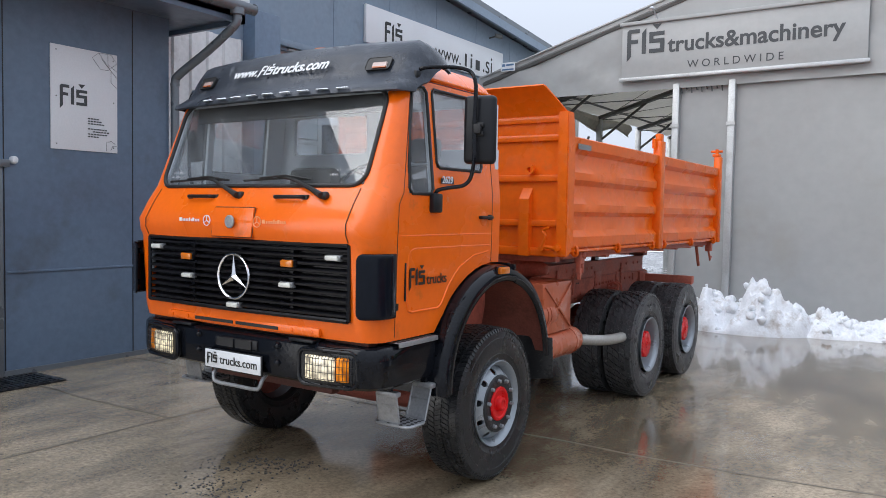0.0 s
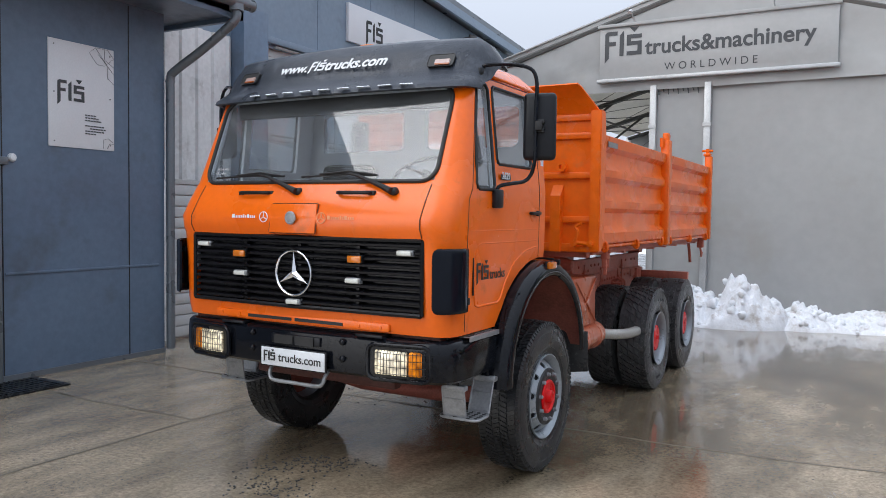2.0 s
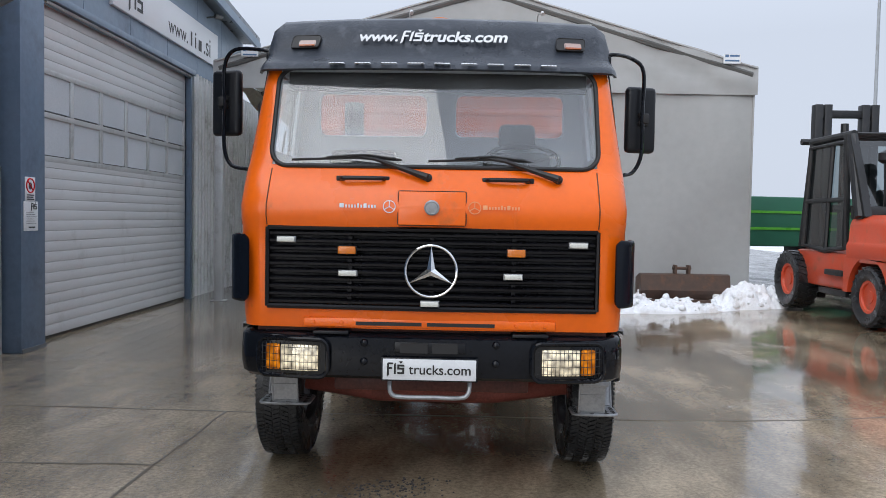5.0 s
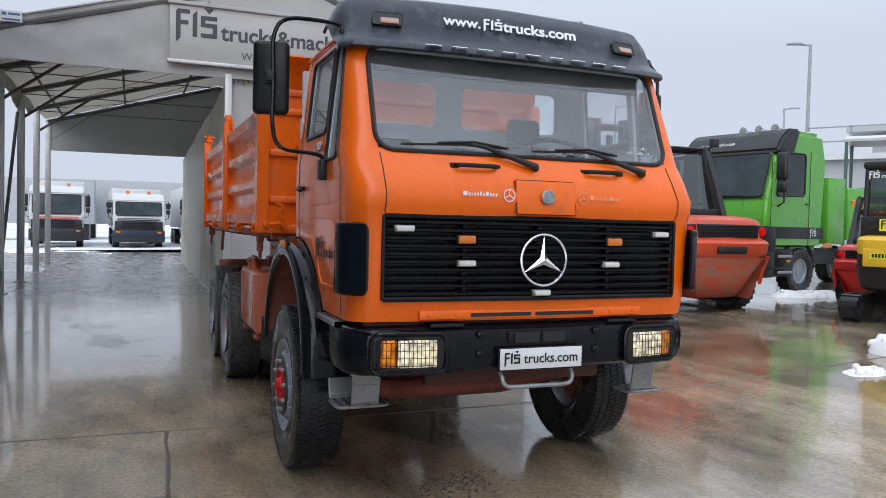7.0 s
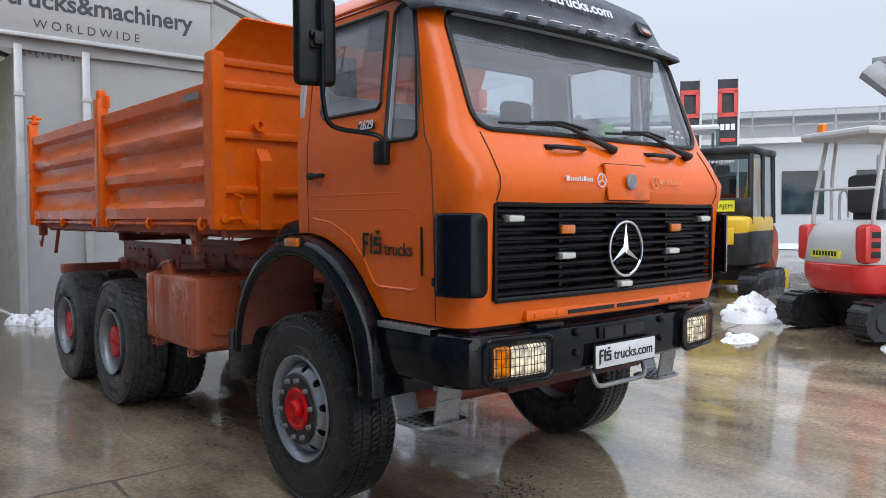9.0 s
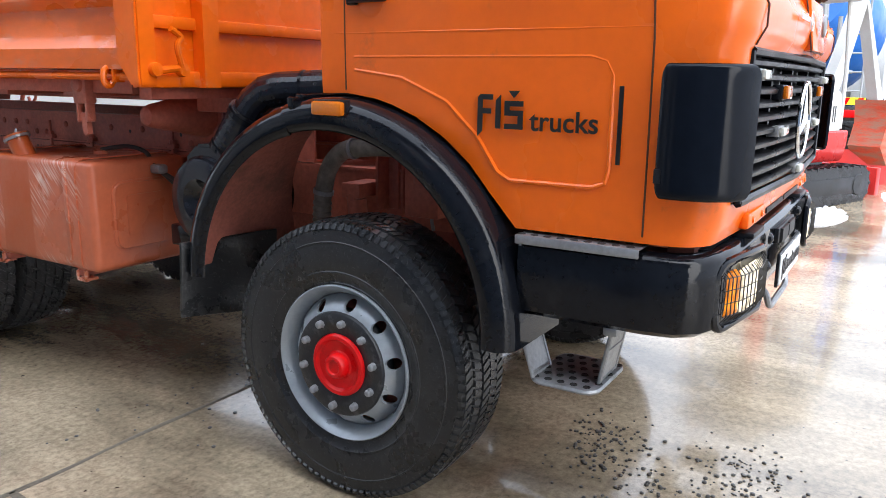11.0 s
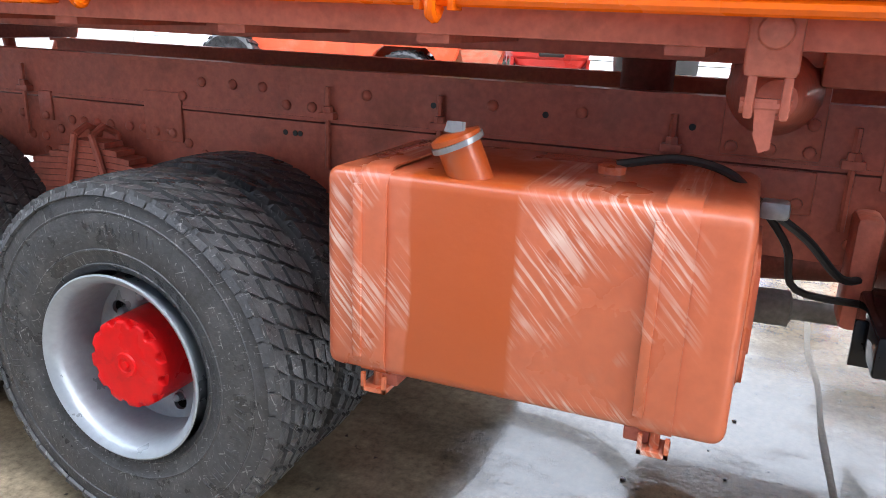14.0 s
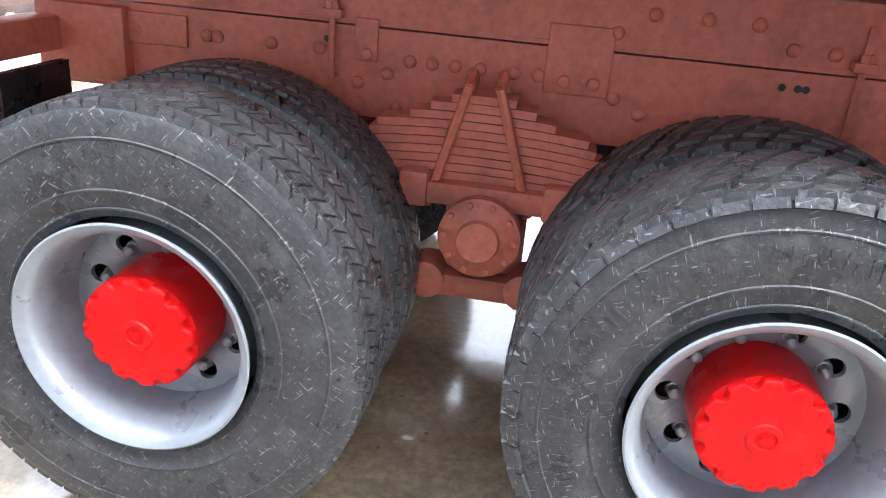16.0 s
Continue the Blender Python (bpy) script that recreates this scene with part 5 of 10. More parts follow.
    part("rail_fixing", bm, M["oxide"], rail, "bolted brackets and plates on the rail")
bm = boxes(((-0.60, 1.10, 1.405), (-0.30, 1.40, 1.525)), bev=0.01)
part("oil_tank", bm, M["oxide"], truck, "red-brown box above the frame")
bm = boxes(((-0.60, 1.19, 0.78), (-0.46, 1.26, 1.09)), bev=0.02)
part("filter_arm", bm, M["oxide"], truck)
bm = boxes(((-0.76, 1.125, 0.75), (-0.745, 1.242, 0.87)), bev=0.003)
part("corner_plate", bm, M["black"], truck, "black steel bracket plate")
bm = bmesh.new()
rod(bm, [(-0.3, 1.9, 0.71), (-0.3, 1.56, 0.715), (-0.3, 1.55, 0.715), (-0.3, 1.36, 0.72), (-0.3, 1.35, 0.72), (-0.3, 1.0, 0.73)], [0.035, 0.035, 0.056, 0.056, 0.032, 0.032], 14)
part("transfer_shaft", bm, M["grey_steel"], truck, "grey steel shaft under the frame")
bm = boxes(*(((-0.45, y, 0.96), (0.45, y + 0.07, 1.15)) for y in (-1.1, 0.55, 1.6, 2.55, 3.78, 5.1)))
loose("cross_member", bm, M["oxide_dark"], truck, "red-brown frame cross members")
# leaf spring stacks, trunnions and rods
for s in (1, -1):
    for k in range(12):
        half = 0.46 - 0.022 * k if k < 9 else 0.25 - 0.055 * (k - 8)
        bow = 0.05
        bm = bmesh.new()
        g = []
        for y in np.linspace(-half, half, 9):
            dz = bow * (y / 0.4) ** 2
            g.append([(s * 0.53, 3.82 + y, 0.79 + k * 0.0235 + 0.0 - dz * 0.6), (s * 0.62, 3.82 + y, 0.79 + k * 0.0235 - dz * 0.6)])
        sheet(bm, g)
        thick(bm, 0.021)
        if k == 0:
            spring = part("leaf_spring", bm, M["oxide"], truck, "thick red-brown leaf spring stack")
        else:
            part("leaf", bm, M["oxide"], spring)
    bm = bmesh.new()
    for y0, y1 in ((3.86, 3.95), (3.78, 3.67)):
        for x in (0.515, 0.635):
            rod(bm, [(s * x, y1, 0.74), (s * x, y0, 1.075)], 0.013, 8)
        rod(bm, [(s * 0.515, y0, 1.07), (s * 0.575, y0, 1.10), (s * 0.635, y0, 1.07)], 0.014, 8)
    loose("u_bolt", bm, M["oxide"], spring, "red-brown spring clamp bolts")
    bm = boxes(((s * 0.50, 3.62, 0.70), (s * 0.66, 4.0, 0.765)), ((s * 0.56, 3.58, 0.69), (s * 0.67, 3.66, 0.79)), ((s * 0.56, 3.97, 0.69), (s * 0.67, 4.05, 0.79)), bev=0.012)
    box(bm, (s * 0.42, 3.70, 0.45), (s * 0.58, 3.93, 0.72), 0.03)
    lathe(bm, [(0.40, 0.10), (0.66, 0.10), (0.665, 0.112), (0.70, 0.112), (0.705, 0.10), (0.72, 0.06), (0.735, 0.055), (0.735, 0)], (0, 3.815, 0.635), "x", 28, sign=s)
    for k in range(10):
        a = 2 * math.pi * k / 10
        lathe(bm, [(0.70, 0.010), (0.712, 0.009), (0.713, 0)], (0, 3.815 + 0.096 * math.cos(a), 0.635 + 0.096 * math.sin(a)), "x", 6, sign=s)
    trunnion = part("trunnion", bm, M["oxide"], truck, "red-brown bogie pivot with round cap", m=Matrix.Translation((0, -0.025, 0.05)))
    bm = bmesh.new()
    rod(bm, [(s * 0.60, 3.30, 0.52), (s * 0.60, 3.67, 0.47)], 0.030, 10)
    rod(bm, [(s * 0.60, 3.97, 0.47), (s * 0.60, 4.34, 0.52)], 0.030, 10)
    for y in (3.68, 3.96):
        lathe(bm, [(0.54, 0.05), (0.545, 0.055), (0.655, 0.055), (0.66, 0.045), (0.66, 0)], (0, y, 0.47), "x", 16, sign=s)
    box(bm, (s * 0.55, 3.68, 0.42), (s * 0.64, 3.96, 0.49), 0.012)
    loose("torque_rod", bm, M["oxide"], trunnion)
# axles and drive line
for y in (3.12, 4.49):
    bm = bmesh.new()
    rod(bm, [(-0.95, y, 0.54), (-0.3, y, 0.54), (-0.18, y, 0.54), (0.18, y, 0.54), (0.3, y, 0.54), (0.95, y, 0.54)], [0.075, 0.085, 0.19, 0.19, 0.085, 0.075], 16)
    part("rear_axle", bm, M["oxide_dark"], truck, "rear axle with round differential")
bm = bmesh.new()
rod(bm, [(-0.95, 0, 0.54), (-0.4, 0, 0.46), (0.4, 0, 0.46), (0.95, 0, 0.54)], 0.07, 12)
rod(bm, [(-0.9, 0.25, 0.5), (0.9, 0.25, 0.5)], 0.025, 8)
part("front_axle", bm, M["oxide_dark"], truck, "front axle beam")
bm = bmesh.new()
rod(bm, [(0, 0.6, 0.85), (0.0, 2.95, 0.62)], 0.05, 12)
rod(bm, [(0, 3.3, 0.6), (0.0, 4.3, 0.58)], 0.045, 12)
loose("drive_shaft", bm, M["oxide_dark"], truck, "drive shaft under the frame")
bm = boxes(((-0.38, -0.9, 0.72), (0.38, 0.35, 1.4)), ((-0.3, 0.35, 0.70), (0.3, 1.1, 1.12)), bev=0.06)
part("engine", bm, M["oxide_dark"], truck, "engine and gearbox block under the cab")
bm = boxes(((-0.58, -1.04, 0.705), (0.58, -0.96, 0.79)), bev=0.015)
# the shade below the bumper is put into this beam's dark colour
part("under_beam", bm, mat("shaded_beam_oxide", (0.085, 0.032, 0.026), 0.5, spec=0.25, var=0.3, scale=5, bump=0.12), truck, "red-brown beam under the bumper")
for s in (1, -1):
    bm = bmesh.new()
    for k in range(7):
        half = 0.72 - 0.075 * k
        g = []
        for y in np.linspace(-half, half, 7):
            g.append([(s * 0.42, 0.02 + y, 0.63 + k * 0.016 + 0.10 * (y / 0.72) ** 2), (s * 0.50, 0.02 + y, 0.63 + k * 0.016 + 0.10 * (y / 0.72) ** 2)])
        sheet(bm, g)
    thick(bm, 0.014)
    loose("front_leaf_spring", bm, M["oxide_dark"], truck, "front leaf spring")
    bm = bmesh.new()
    rod(bm, [(s * 0.61, 0.33, 0.50), (s * 0.61, 0.35, 0.74), (s * 0.60, 0.354, 0.745), (s * 0.60, 0.385, 1.05)], [0.030, 0.030, 0.044, 0.044], 14)
    rod(bm, [(s * 0.60, 0.385, 1.05), (s * 0.60, 0.39, 1.075), (s * 0.60, 0.39, 1.08), (s * 0.60, 0.395, 1.10)], [0.044, 0.044, 0.030, 0.030], 14)
    loose("shock_absorber", bm, M["oxide"], truck, "red-brown shock absorber")
    bm = boxes(((s * 0.455, 0.34, 1.06), (s * 0.64, 0.44, 1.125)), ((s * 0.455, 0.245, 1.0), (s * 0.475, 0.315, 1.36)), ((s * 0.455, 0.295, 1.0), (s * 0.56, 0.312, 1.36)),
               ((s * 0.455, 0.115, 0.99), (s * 0.475, 0.185, 1.36)), ((s * 0.455, 0.165, 0.99), (s * 0.55, 0.18, 1.36)), ((s * 0.455, -0.045, 1.00), (s * 0.60, 0.125, 1.236)), bev=0.006)
    loose("cab_mount", bm, M["oxide"], truck, "red-brown cab mount plate")
    bm = bmesh.new()
    rod(bm, [(s * 0.61, 0.045, 1.15), (s * 0.61, 0.045, 1.235)], 0.022, 10)
    rod(bm, [(s * 0.545, 0.045, 1.235), (s * 0.545, 0.045, 1.37)], 0.030, 10)
    loose("mount_stud", bm, M["oxide"], truck)
    bm = bmesh.new()
    prof = []
    for k in range(5):
        prof += [(1.245 + k * 0.024, 0.040), (1.251 + k * 0.024, 0.052), (1.261 + k * 0.024, 0.052), (1.267 + k * 0.024, 0.040)]
    lathe(bm, prof, (s * 0.545, 0.045, 0), "z", 18)
    part("cab_spring", bm, M["seal"], truck, "black rubber bellows of the cab spring")
    bm = bmesh.new()
    rod(bm, curve([(s * 0.505, 0.035, 0.93), (s * 0.505, 0.045, 0.985), (s * 0.505, 0.02, 1.014), (s * 0.505, -0.03, 1.02), (s * 0.505, -0.14, 1.026)], 5), 0.008, 8)
    part("bent_rod", bm, M["alu"], truck, "bent grey steel rod on the rail")
    bm = bmesh.new()
    rod(bm, [(s * 0.41, 0.0, 1.235), (s * 0.41, -0.12, 1.24), (s * 0.41, -0.33, 1.232), (s * 0.41, -0.45, 1.225)], [0.034, 0.04, 0.038, 0.03], 14)
    part("manifold_pipe", bm, mat("dusty_heat_sleeve", (0.36, 0.34, 0.31), 0.8, var=0.25, scale=14, bump=0.3, fine=40), truck, "pale dusty insulated pipe above the rail")
    bm = bmesh.new()
    for y, z in ((-0.296, 1.05), (-0.375, 1.049), (-0.395, 1.06), (-0.429, 1.059), (-0.294, 0.998), (-0.377, 0.999), (-0.50, 1.028), (-0.495, 0.979), (-0.436, 0.95), (-0.482, 0.946), (-0.558, 0.956), (-0.552, 1.066), (-0.613, 1.003), (-0.608, 0.935), (0.21, 1.09), (0.21, 1.05)):
        lathe(bm, [(0, 0.0085), (0.0012, 0.0085), (0.0013, 0)], (s * 0.457, y, z), "x", 10, sign=s)
    loose("bolt_hole", bm, M["seal"], truck)
    bm = boxes(((s * 0.46, -0.20, 0.90), (s * 0.49, -0.185, 1.0)), ((s * 0.46, -0.66, 0.96), (s * 0.475, -0.60, 1.12)), bev=0.004)
    loose("rail_tab", bm, M["oxide"], truck)
bm = bmesh.new()
PIPE = curve([(-0.60, 0.10, 1.29), (-0.64, 0.22, 1.295), (-0.66, 0.33, 1.285), (-0.66, 0.42, 1.262), (-0.66, 0.495, 1.18), (-0.66, 0.531, 1.05), (-0.66, 0.540, 0.93), (-0.66, 0.548, 0.82), (-0.66, 0.555, 0.71), (-0.66, 0.59, 0.62), (-0.65, 0.66, 0.56), (-0.62, 0.78, 0.55)], 14)
RIBBED = [0.041 + 0.0035 * math.sin(k * 2.1) if 70 < k < 128 else 0.040 for k in range(len(PIPE))]
rod(bm, PIPE, RIBBED, 16)
flex = part("flexible_pipe", bm, mat("dirty_flexible_pipe", (0.22, 0.20, 0.175), 0.6, var=0.35, scale=8, bump=0.25, fine=30, dirt=(0.09, 0.075, 0.06), amount=0.35, dscale=7), truck, "dirty grey ribbed flexible exhaust pipe")
bm = bmesh.new()
for k in (30, 66, 128):
    rod(bm, [PIPE[k], PIPE[k + 1], PIPE[k + 2]], 0.047, 16)
loose("pipe_clamp", bm, M["alu"], flex)

# fenders over the front wheels
FC = (0.08, 0.74)
for s in (1, -1):
    def ring_point(a, r):
        return FC[0] + r * math.cos(radians(a)), FC[1] + r * math.sin(radians(a))
    for a0, a1, name in ((2, 77, "rear_fender"), (75.5, 182, "front_fender")):
        bm = bmesh.new()
        rows = []
        for a in np.linspace(a0, a1, 40):
            r = 0.769 if a0 == 2 else 0.775
            row = []
            for x, dr in ((0.80, 0.0), (1.10, 0.0), (1.14, -0.003), (1.168, -0.010), (1.188, -0.024), (1.200, -0.044), (1.206, -0.070), (1.205, -0.095), (1.198, -0.112), (1.186, -0.118)):
                y, z = ring_point(a, r + dr)
                row.append((s * x, y, z))
            rows.append(row)
        sheet(bm, rows)
        thick(bm, 0.010)
        fender = part(name, bm, M["black"], truck, "glossy black wheel arch", 50)
    bm = bmesh.new()
    rows = []
    for a in np.linspace(4, 120, 18):
        deep = float(np.interp(a, [4, 30, 60], [0.53, 0.66, 0.80]))
        rows.append([(s * x, *ring_point(a, 0.735)) for x in (deep, 0.88, 1.0, 1.175)])
    sheet(bm, rows)
    thick(bm, 0.006)
    part("fender_liner", bm, mat("dirty_arch_oxide", (0.30, 0.095, 0.07), 0.55, var=0.25, scale=4, bump=0.12, dirt=(0.12, 0.065, 0.05), amount=0.4, dscale=5), fender, "red-brown inner face of the wheel arch")
    bm = bmesh.new()
    box(bm, (s * 0.75, 0.83, 0.52), (s * 1.215, 0.845, 0.90), 0.005)
    bmesh.ops.subdivide_edges(bm, edges=[e for e in bm.edges if abs(e.verts[0].co.z - e.verts[1].co.z) > 0.2], cuts=6)
    for v in bm.verts:
        v.co.y += (0.9 - v.co.z) * 0.06 - 0.10 * (1.215 - abs(v.co.x)) / 0.465
        v.co.z += 0.05 * (abs(v.co.x) - 0.75) / 0.465 * (1 if v.co.z < 0.6 else 0)
        if abs(v.co.x) > 1.19:
            v.co.x += s * 0.010 * noise.noise((v.co.z * 30, 2.0, s))
    part("mud_flap", bm, M["rubber"], fender, "scuffed black rubber mud flap")
    bm = boxes(((s * 1.13, 0.205, 1.47), (s * 1.198, 0.232, 1.512)), ((s * 0.8, 0.20, 1.50), (s * 1.15, 0.235, 1.522)), bev=0.005)
    part("fender_clamp", bm, M["black"], fender)
    bm = boxes(((s * 1.195, 0.10, 1.452), (s * 1.225, -0.035, 1.502)), bev=0.010)
    marker = part("side_marker", bm, M["amber"], truck, "amber side marker lamp on the wheel arch")
    bm = boxes(((s * 1.18, 0.11, 1.445), (s * 1.20, -0.045, 1.508)), bev=0.004)
    part("marker_base", bm, M["plastic"], marker)

# fuel tank on the right side
bm = bmesh.new()
box(bm, (-1.155, 1.50, 0.655), (-0.60, 2.492, 1.182), 0.032, 4)
tank = part("fuel_tank", bm, M["tank"], truck, "scuffed red-brown rectangular fuel tank", 40)
bm = bmesh.new()
prism(bm, [(x, z) for x, z in rounded(0.36, 0.34, 0.06, 4, -0.875, 0.915)], "y", 1.484, 1.505)
bmesh.ops.bevel(bm, geom=[e for e in bm.edges if all(abs(v.co.y - 1.484) < 1e-4 for v in e.verts)], offset=0.012, segments=3, affect="EDGES")
prism(bm, [(x, z) for x, z in rounded(0.22, 0.20, 0.02, 3, -0.875, 0.915)], "y", 1.478, 1.49)
part("end_panel", bm, M["tank"], tank)
for y in (1.648, 2.355):
    bm = bmesh.new()
    loop = [(x, y, z) for x, z in rounded(0.575, 0.55, 0.06, 4, -0.875, 0.918)]
    g = [[(p[0], y + w, p[2]) for p in loop + [loop[0]]] for w in (-0.036, -0.030, 0.030, 0.036)]
    sheet(bm, g)
    thick(bm, 0.006)
    strap = part("tank_strap", bm, M["tank"], tank, "red-brown tank strap")
    bm = boxes(((-1.168, y + 0.028, 0.70), (-1.158, y + 0.052, 1.15)), bev=0.003)
    box(bm, (-1.15, y - 0.035, 0.60), (-1.08, y + 0.035, 0.612))
    box(bm, (-1.15, y - 0.035, 0.60), (-1.14, y - 0.025, 0.65))
    box(bm, (-1.15, y + 0.025, 0.60), (-1.14, y + 0.035, 0.65))
    rod(bm, [(-1.12, y, 0.59), (-1.12, y, 0.66)], 0.012, 8)
    loose("strap_buckle", bm, M["tank"], strap)
bm = boxes(((-1.12, 1.66, 0.612), (-0.46, 1.72, 0.65)), ((-1.12, 2.30, 0.612), (-0.46, 2.36, 0.65)), ((-0.60, 1.64, 0.62), (-0.46, 1.74, 1.15)), ((-0.60, 2.28, 0.62), (-0.46, 2.38, 1.15)), bev=0.006)
loose("tank_bracket", bm, M["oxide"], tank)
bm = bmesh.new()
rod(bm, [(-1.075, 2.125, 1.14), (-1.08, 2.14, 1.18), (-1.093, 2.172, 1.262)], 0.052, 24)
filler = part("filler_neck", bm, M["tank"], tank, "slanting red-brown filler neck")
bm = bmesh.new()
rod(bm, [(-1.092, 2.169, 1.254), (-1.094, 2.174, 1.266)], 0.064, 28)
part("filler_collar", bm, M["alu"], filler, "grey collar ring")
bm = bmesh.new()
rod(bm, [(-1.094, 2.174, 1.266), (-1.0955, 2.178, 1.276), (-1.096, 2.180, 1.282)], [0.060, 0.060, 0.040], 28)
part("filler_cap", bm, M["tank"], filler, "round filler cap")
bm = bmesh.new()
prism(bm, [(-0.035, 0), (0.035, 0), (0.028, 0.026), (-0.028, 0.03)], "y", -0.004, 0.004)
part("cap_grip", bm, M["alu"], filler, "grey metal cap grip", m=Matrix.Translation((-1.096, 2.18, 1.280)) @ pose(0, 0, 0, 12, 0, 60))
bm = bmesh.new()
lathe(bm, [(1.17, 0.035), (1.20, 0.035), (1.205, 0.02), (1.205, 0)], (-0.85, 1.85, 0), "z", 14)
part("sender_cap", bm, M["tank"], tank)
bm = bmesh.new()
rod(bm, curve([(-0.85, 1.84, 1.205), (-0.80, 1.7, 1.225), (-0.78, 1.58, 1.20), (-0.80, 1.50, 1.14), (-0.74, 1.38, 1.05), (-0.66, 1.28, 0.94), (-0.55, 1.2, 0.92)], 5), 0.011, 8)
rod(bm, curve([(-0.80, 1.50, 1.14), (-0.72, 1.42, 1.02), (-0.68, 1.38, 0.9), (-0.6, 1.2, 0.86)], 5), 0.010, 8)
loose("fuel_hose", bm, M["seal"], tank, "black fuel hoses")
bm = boxes(((-0.83, 1.43, 1.105), (-0.77, 1.50, 1.15)), bev=0.012)
part("hose_union", bm, M["alu"], tank)

# air filter and its pipes on the right side
bm = bmesh.new()
lathe(bm, [(0, 0.19), (0.27, 0.19), (0.285, 0.202), (0.295, 0.202), (0.305, 0.19), (0.318, 0.19), (0.325, 0.204), (0.338, 0.204), (0.345, 0.19), (0.356, 0.19), (0.362, 0.202), (0.376, 0.202), (0.382, 0.192), (0.404, 0.188), (0.415, 0.168), (0.416, 0.100), (0.410, 0.092), (0.385, 0.070), (0.368, 0.045), (0.362, 0.028), (0.362, 0.016), (0.374, 0.013), (0.378, 0.008), (0.378, 0)], (-0.578, 0.968, 1.034), "x", 48, sign=-1)
air = part("air_filter", bm, M["duct"], truck, "round black air filter housing")
bm = boxes(((-0.95, 1.02, 0.80), (-0.55, 1.22, 0.90)), ((-0.60, 0.9, 0.84), (-0.46, 1.1, 1.15)), bev=0.01)
loose("filter_bracket", bm, M["black"], air)
bm = bmesh.new()
ELBOWS = [(-0.868, 0.96, 1.15), (-0.868, 0.925, 1.22), (-0.855, 0.80, 1.40), (-0.843, 0.745, 1.475), (-0.828, 0.69, 1.515), (-0.812, 0.63, 1.53), (-0.715, 0.37, 1.545), (-0.69, 0.325, 1.565), (-0.672, 0.305, 1.61), (-0.668, 0.30, 1.68), (-0.668, 0.30, 2.6)]
rod(bm, ELBOWS, 0.074, 20)
pipe = part("intake_pipe", bm, M["duct"], truck, "thick black air intake pipe behind the cab", 14)
SLEEVE = curve([(-0.868, 0.93, 1.21), (-0.862, 0.87, 1.30), (-0.852, 0.775, 1.435)], 16)
bm = bmesh.new()
rod(bm, SLEEVE, [0.083 + 0.0016 * math.sin(k * 2.0) for k in range(len(SLEEVE))], 24)
part("rubber_sleeve", bm, M["duct"], pipe, "ribbed black rubber sleeve")
bm = bmesh.new()
rod(bm, [(-0.668, 0.30, 1.70), (-0.668, 0.30, 1.92)], 0.084, 24)
part("rubber_sleeve", bm, M["duct"], pipe, "black rubber sleeve")
bm = bmesh.new()
prism(bm, [(0.82, 1.16), (1.12, 1.16), (1.06, 1.22), (1.03, 1.285), (0.87, 1.285), (0.85, 1.22)], "x", -0.95, -0.77)
bmesh.ops.bevel(bm, geom=bm.edges[:], offset=0.015, segments=2, affect="EDGES", clamp_overlap=True)
part("filter_neck", bm, M["duct"], air, "black flared filter neck")
bm = bmesh.new()
for p, q, r in (((-0.855, 0.798, 1.402), (-0.853, 0.785, 1.42), 0.088), ((-0.865, 0.905, 1.25), (-0.863, 0.892, 1.27), 0.088), ((-0.775, 0.53, 1.536), (-0.771, 0.52, 1.5365), 0.077), ((-0.668, 0.30, 1.72), (-0.668, 0.30, 1.735), 0.088)):
    rod(bm, [p, q], r, 24)
loose("pipe_clamp", bm, M["black"], pipe)
bm = bmesh.new()
rod(bm, curve([(-0.66, 0.93, 1.2), (-0.66, 0.80, 1.33), (-0.66, 0.66, 1.39), (-0.64, 0.45, 1.415), (-0.60, 0.2, 1.42)], 5), 0.048, 14)
rod(bm, curve([(-0.9, 0.80, 1.28), (-0.7, 0.66, 1.42), (-0.6, 0.3, 1.50)], 5), 0.012, 8)
rod(bm, curve([(-0.6, 0.45, 1.42), (-0.66, 0.7, 1.40), (-0.6, 0.95, 1.30), (-0.5, 1.1, 1.25)], 5), 0.014, 8)
rod(bm, curve([(0.3, 0.5, 1.40), (-0.1, 0.62, 1.43), (-0.45, 0.6, 1.40)], 5), 0.02, 8)
loose("engine_hose", bm, M["seal"], truck, "black hoses behind the cab")

# left side: battery box, air tanks, silencer pipe
bm = boxes(((0.52, 1.05, 0.86), (1.02, 1.62, 1.30)), bev=0.02)
battery = part("battery_box", bm, M["tank"], truck, "red-brown battery box")
bm = bmesh.new()
rod(bm, [(1.025, 1.08, 1.27), (1.028, 1.59, 0.89)], 0.008, 6)
rod(bm, [(1.025, 1.59, 1.27), (1.028, 1.08, 0.89)], 0.008, 6)
part("lid_bead", bm, M["tank"], battery)
for x, z, y0, y1, r in ((0.92, 1.02, 0.92, 1.38, 0.12), (0.95, 0.74, 0.95, 1.85, 0.12)):
    bm = bmesh.new()
    lathe(bm, [(y0, 0.0), (y0 + 0.01, r * 0.6), (y0 + 0.05, r * 0.95), (y0 + 0.08, r), (y1 - 0.08, r), (y1 - 0.05, r * 0.95), (y1 - 0.01, r * 0.6), (y1, 0)], (x, 0, z), "y", 28)
    for yy in (y0 + 0.2, y1 - 0.2):
        lathe(bm, [(yy, r + 0.006), (yy + 0.04, r + 0.006)], (x, 0, z), "y", 28)
    part("air_tank", bm, M["tank"], truck, "red-brown cylindrical air tank")
bm = bmesh.new()
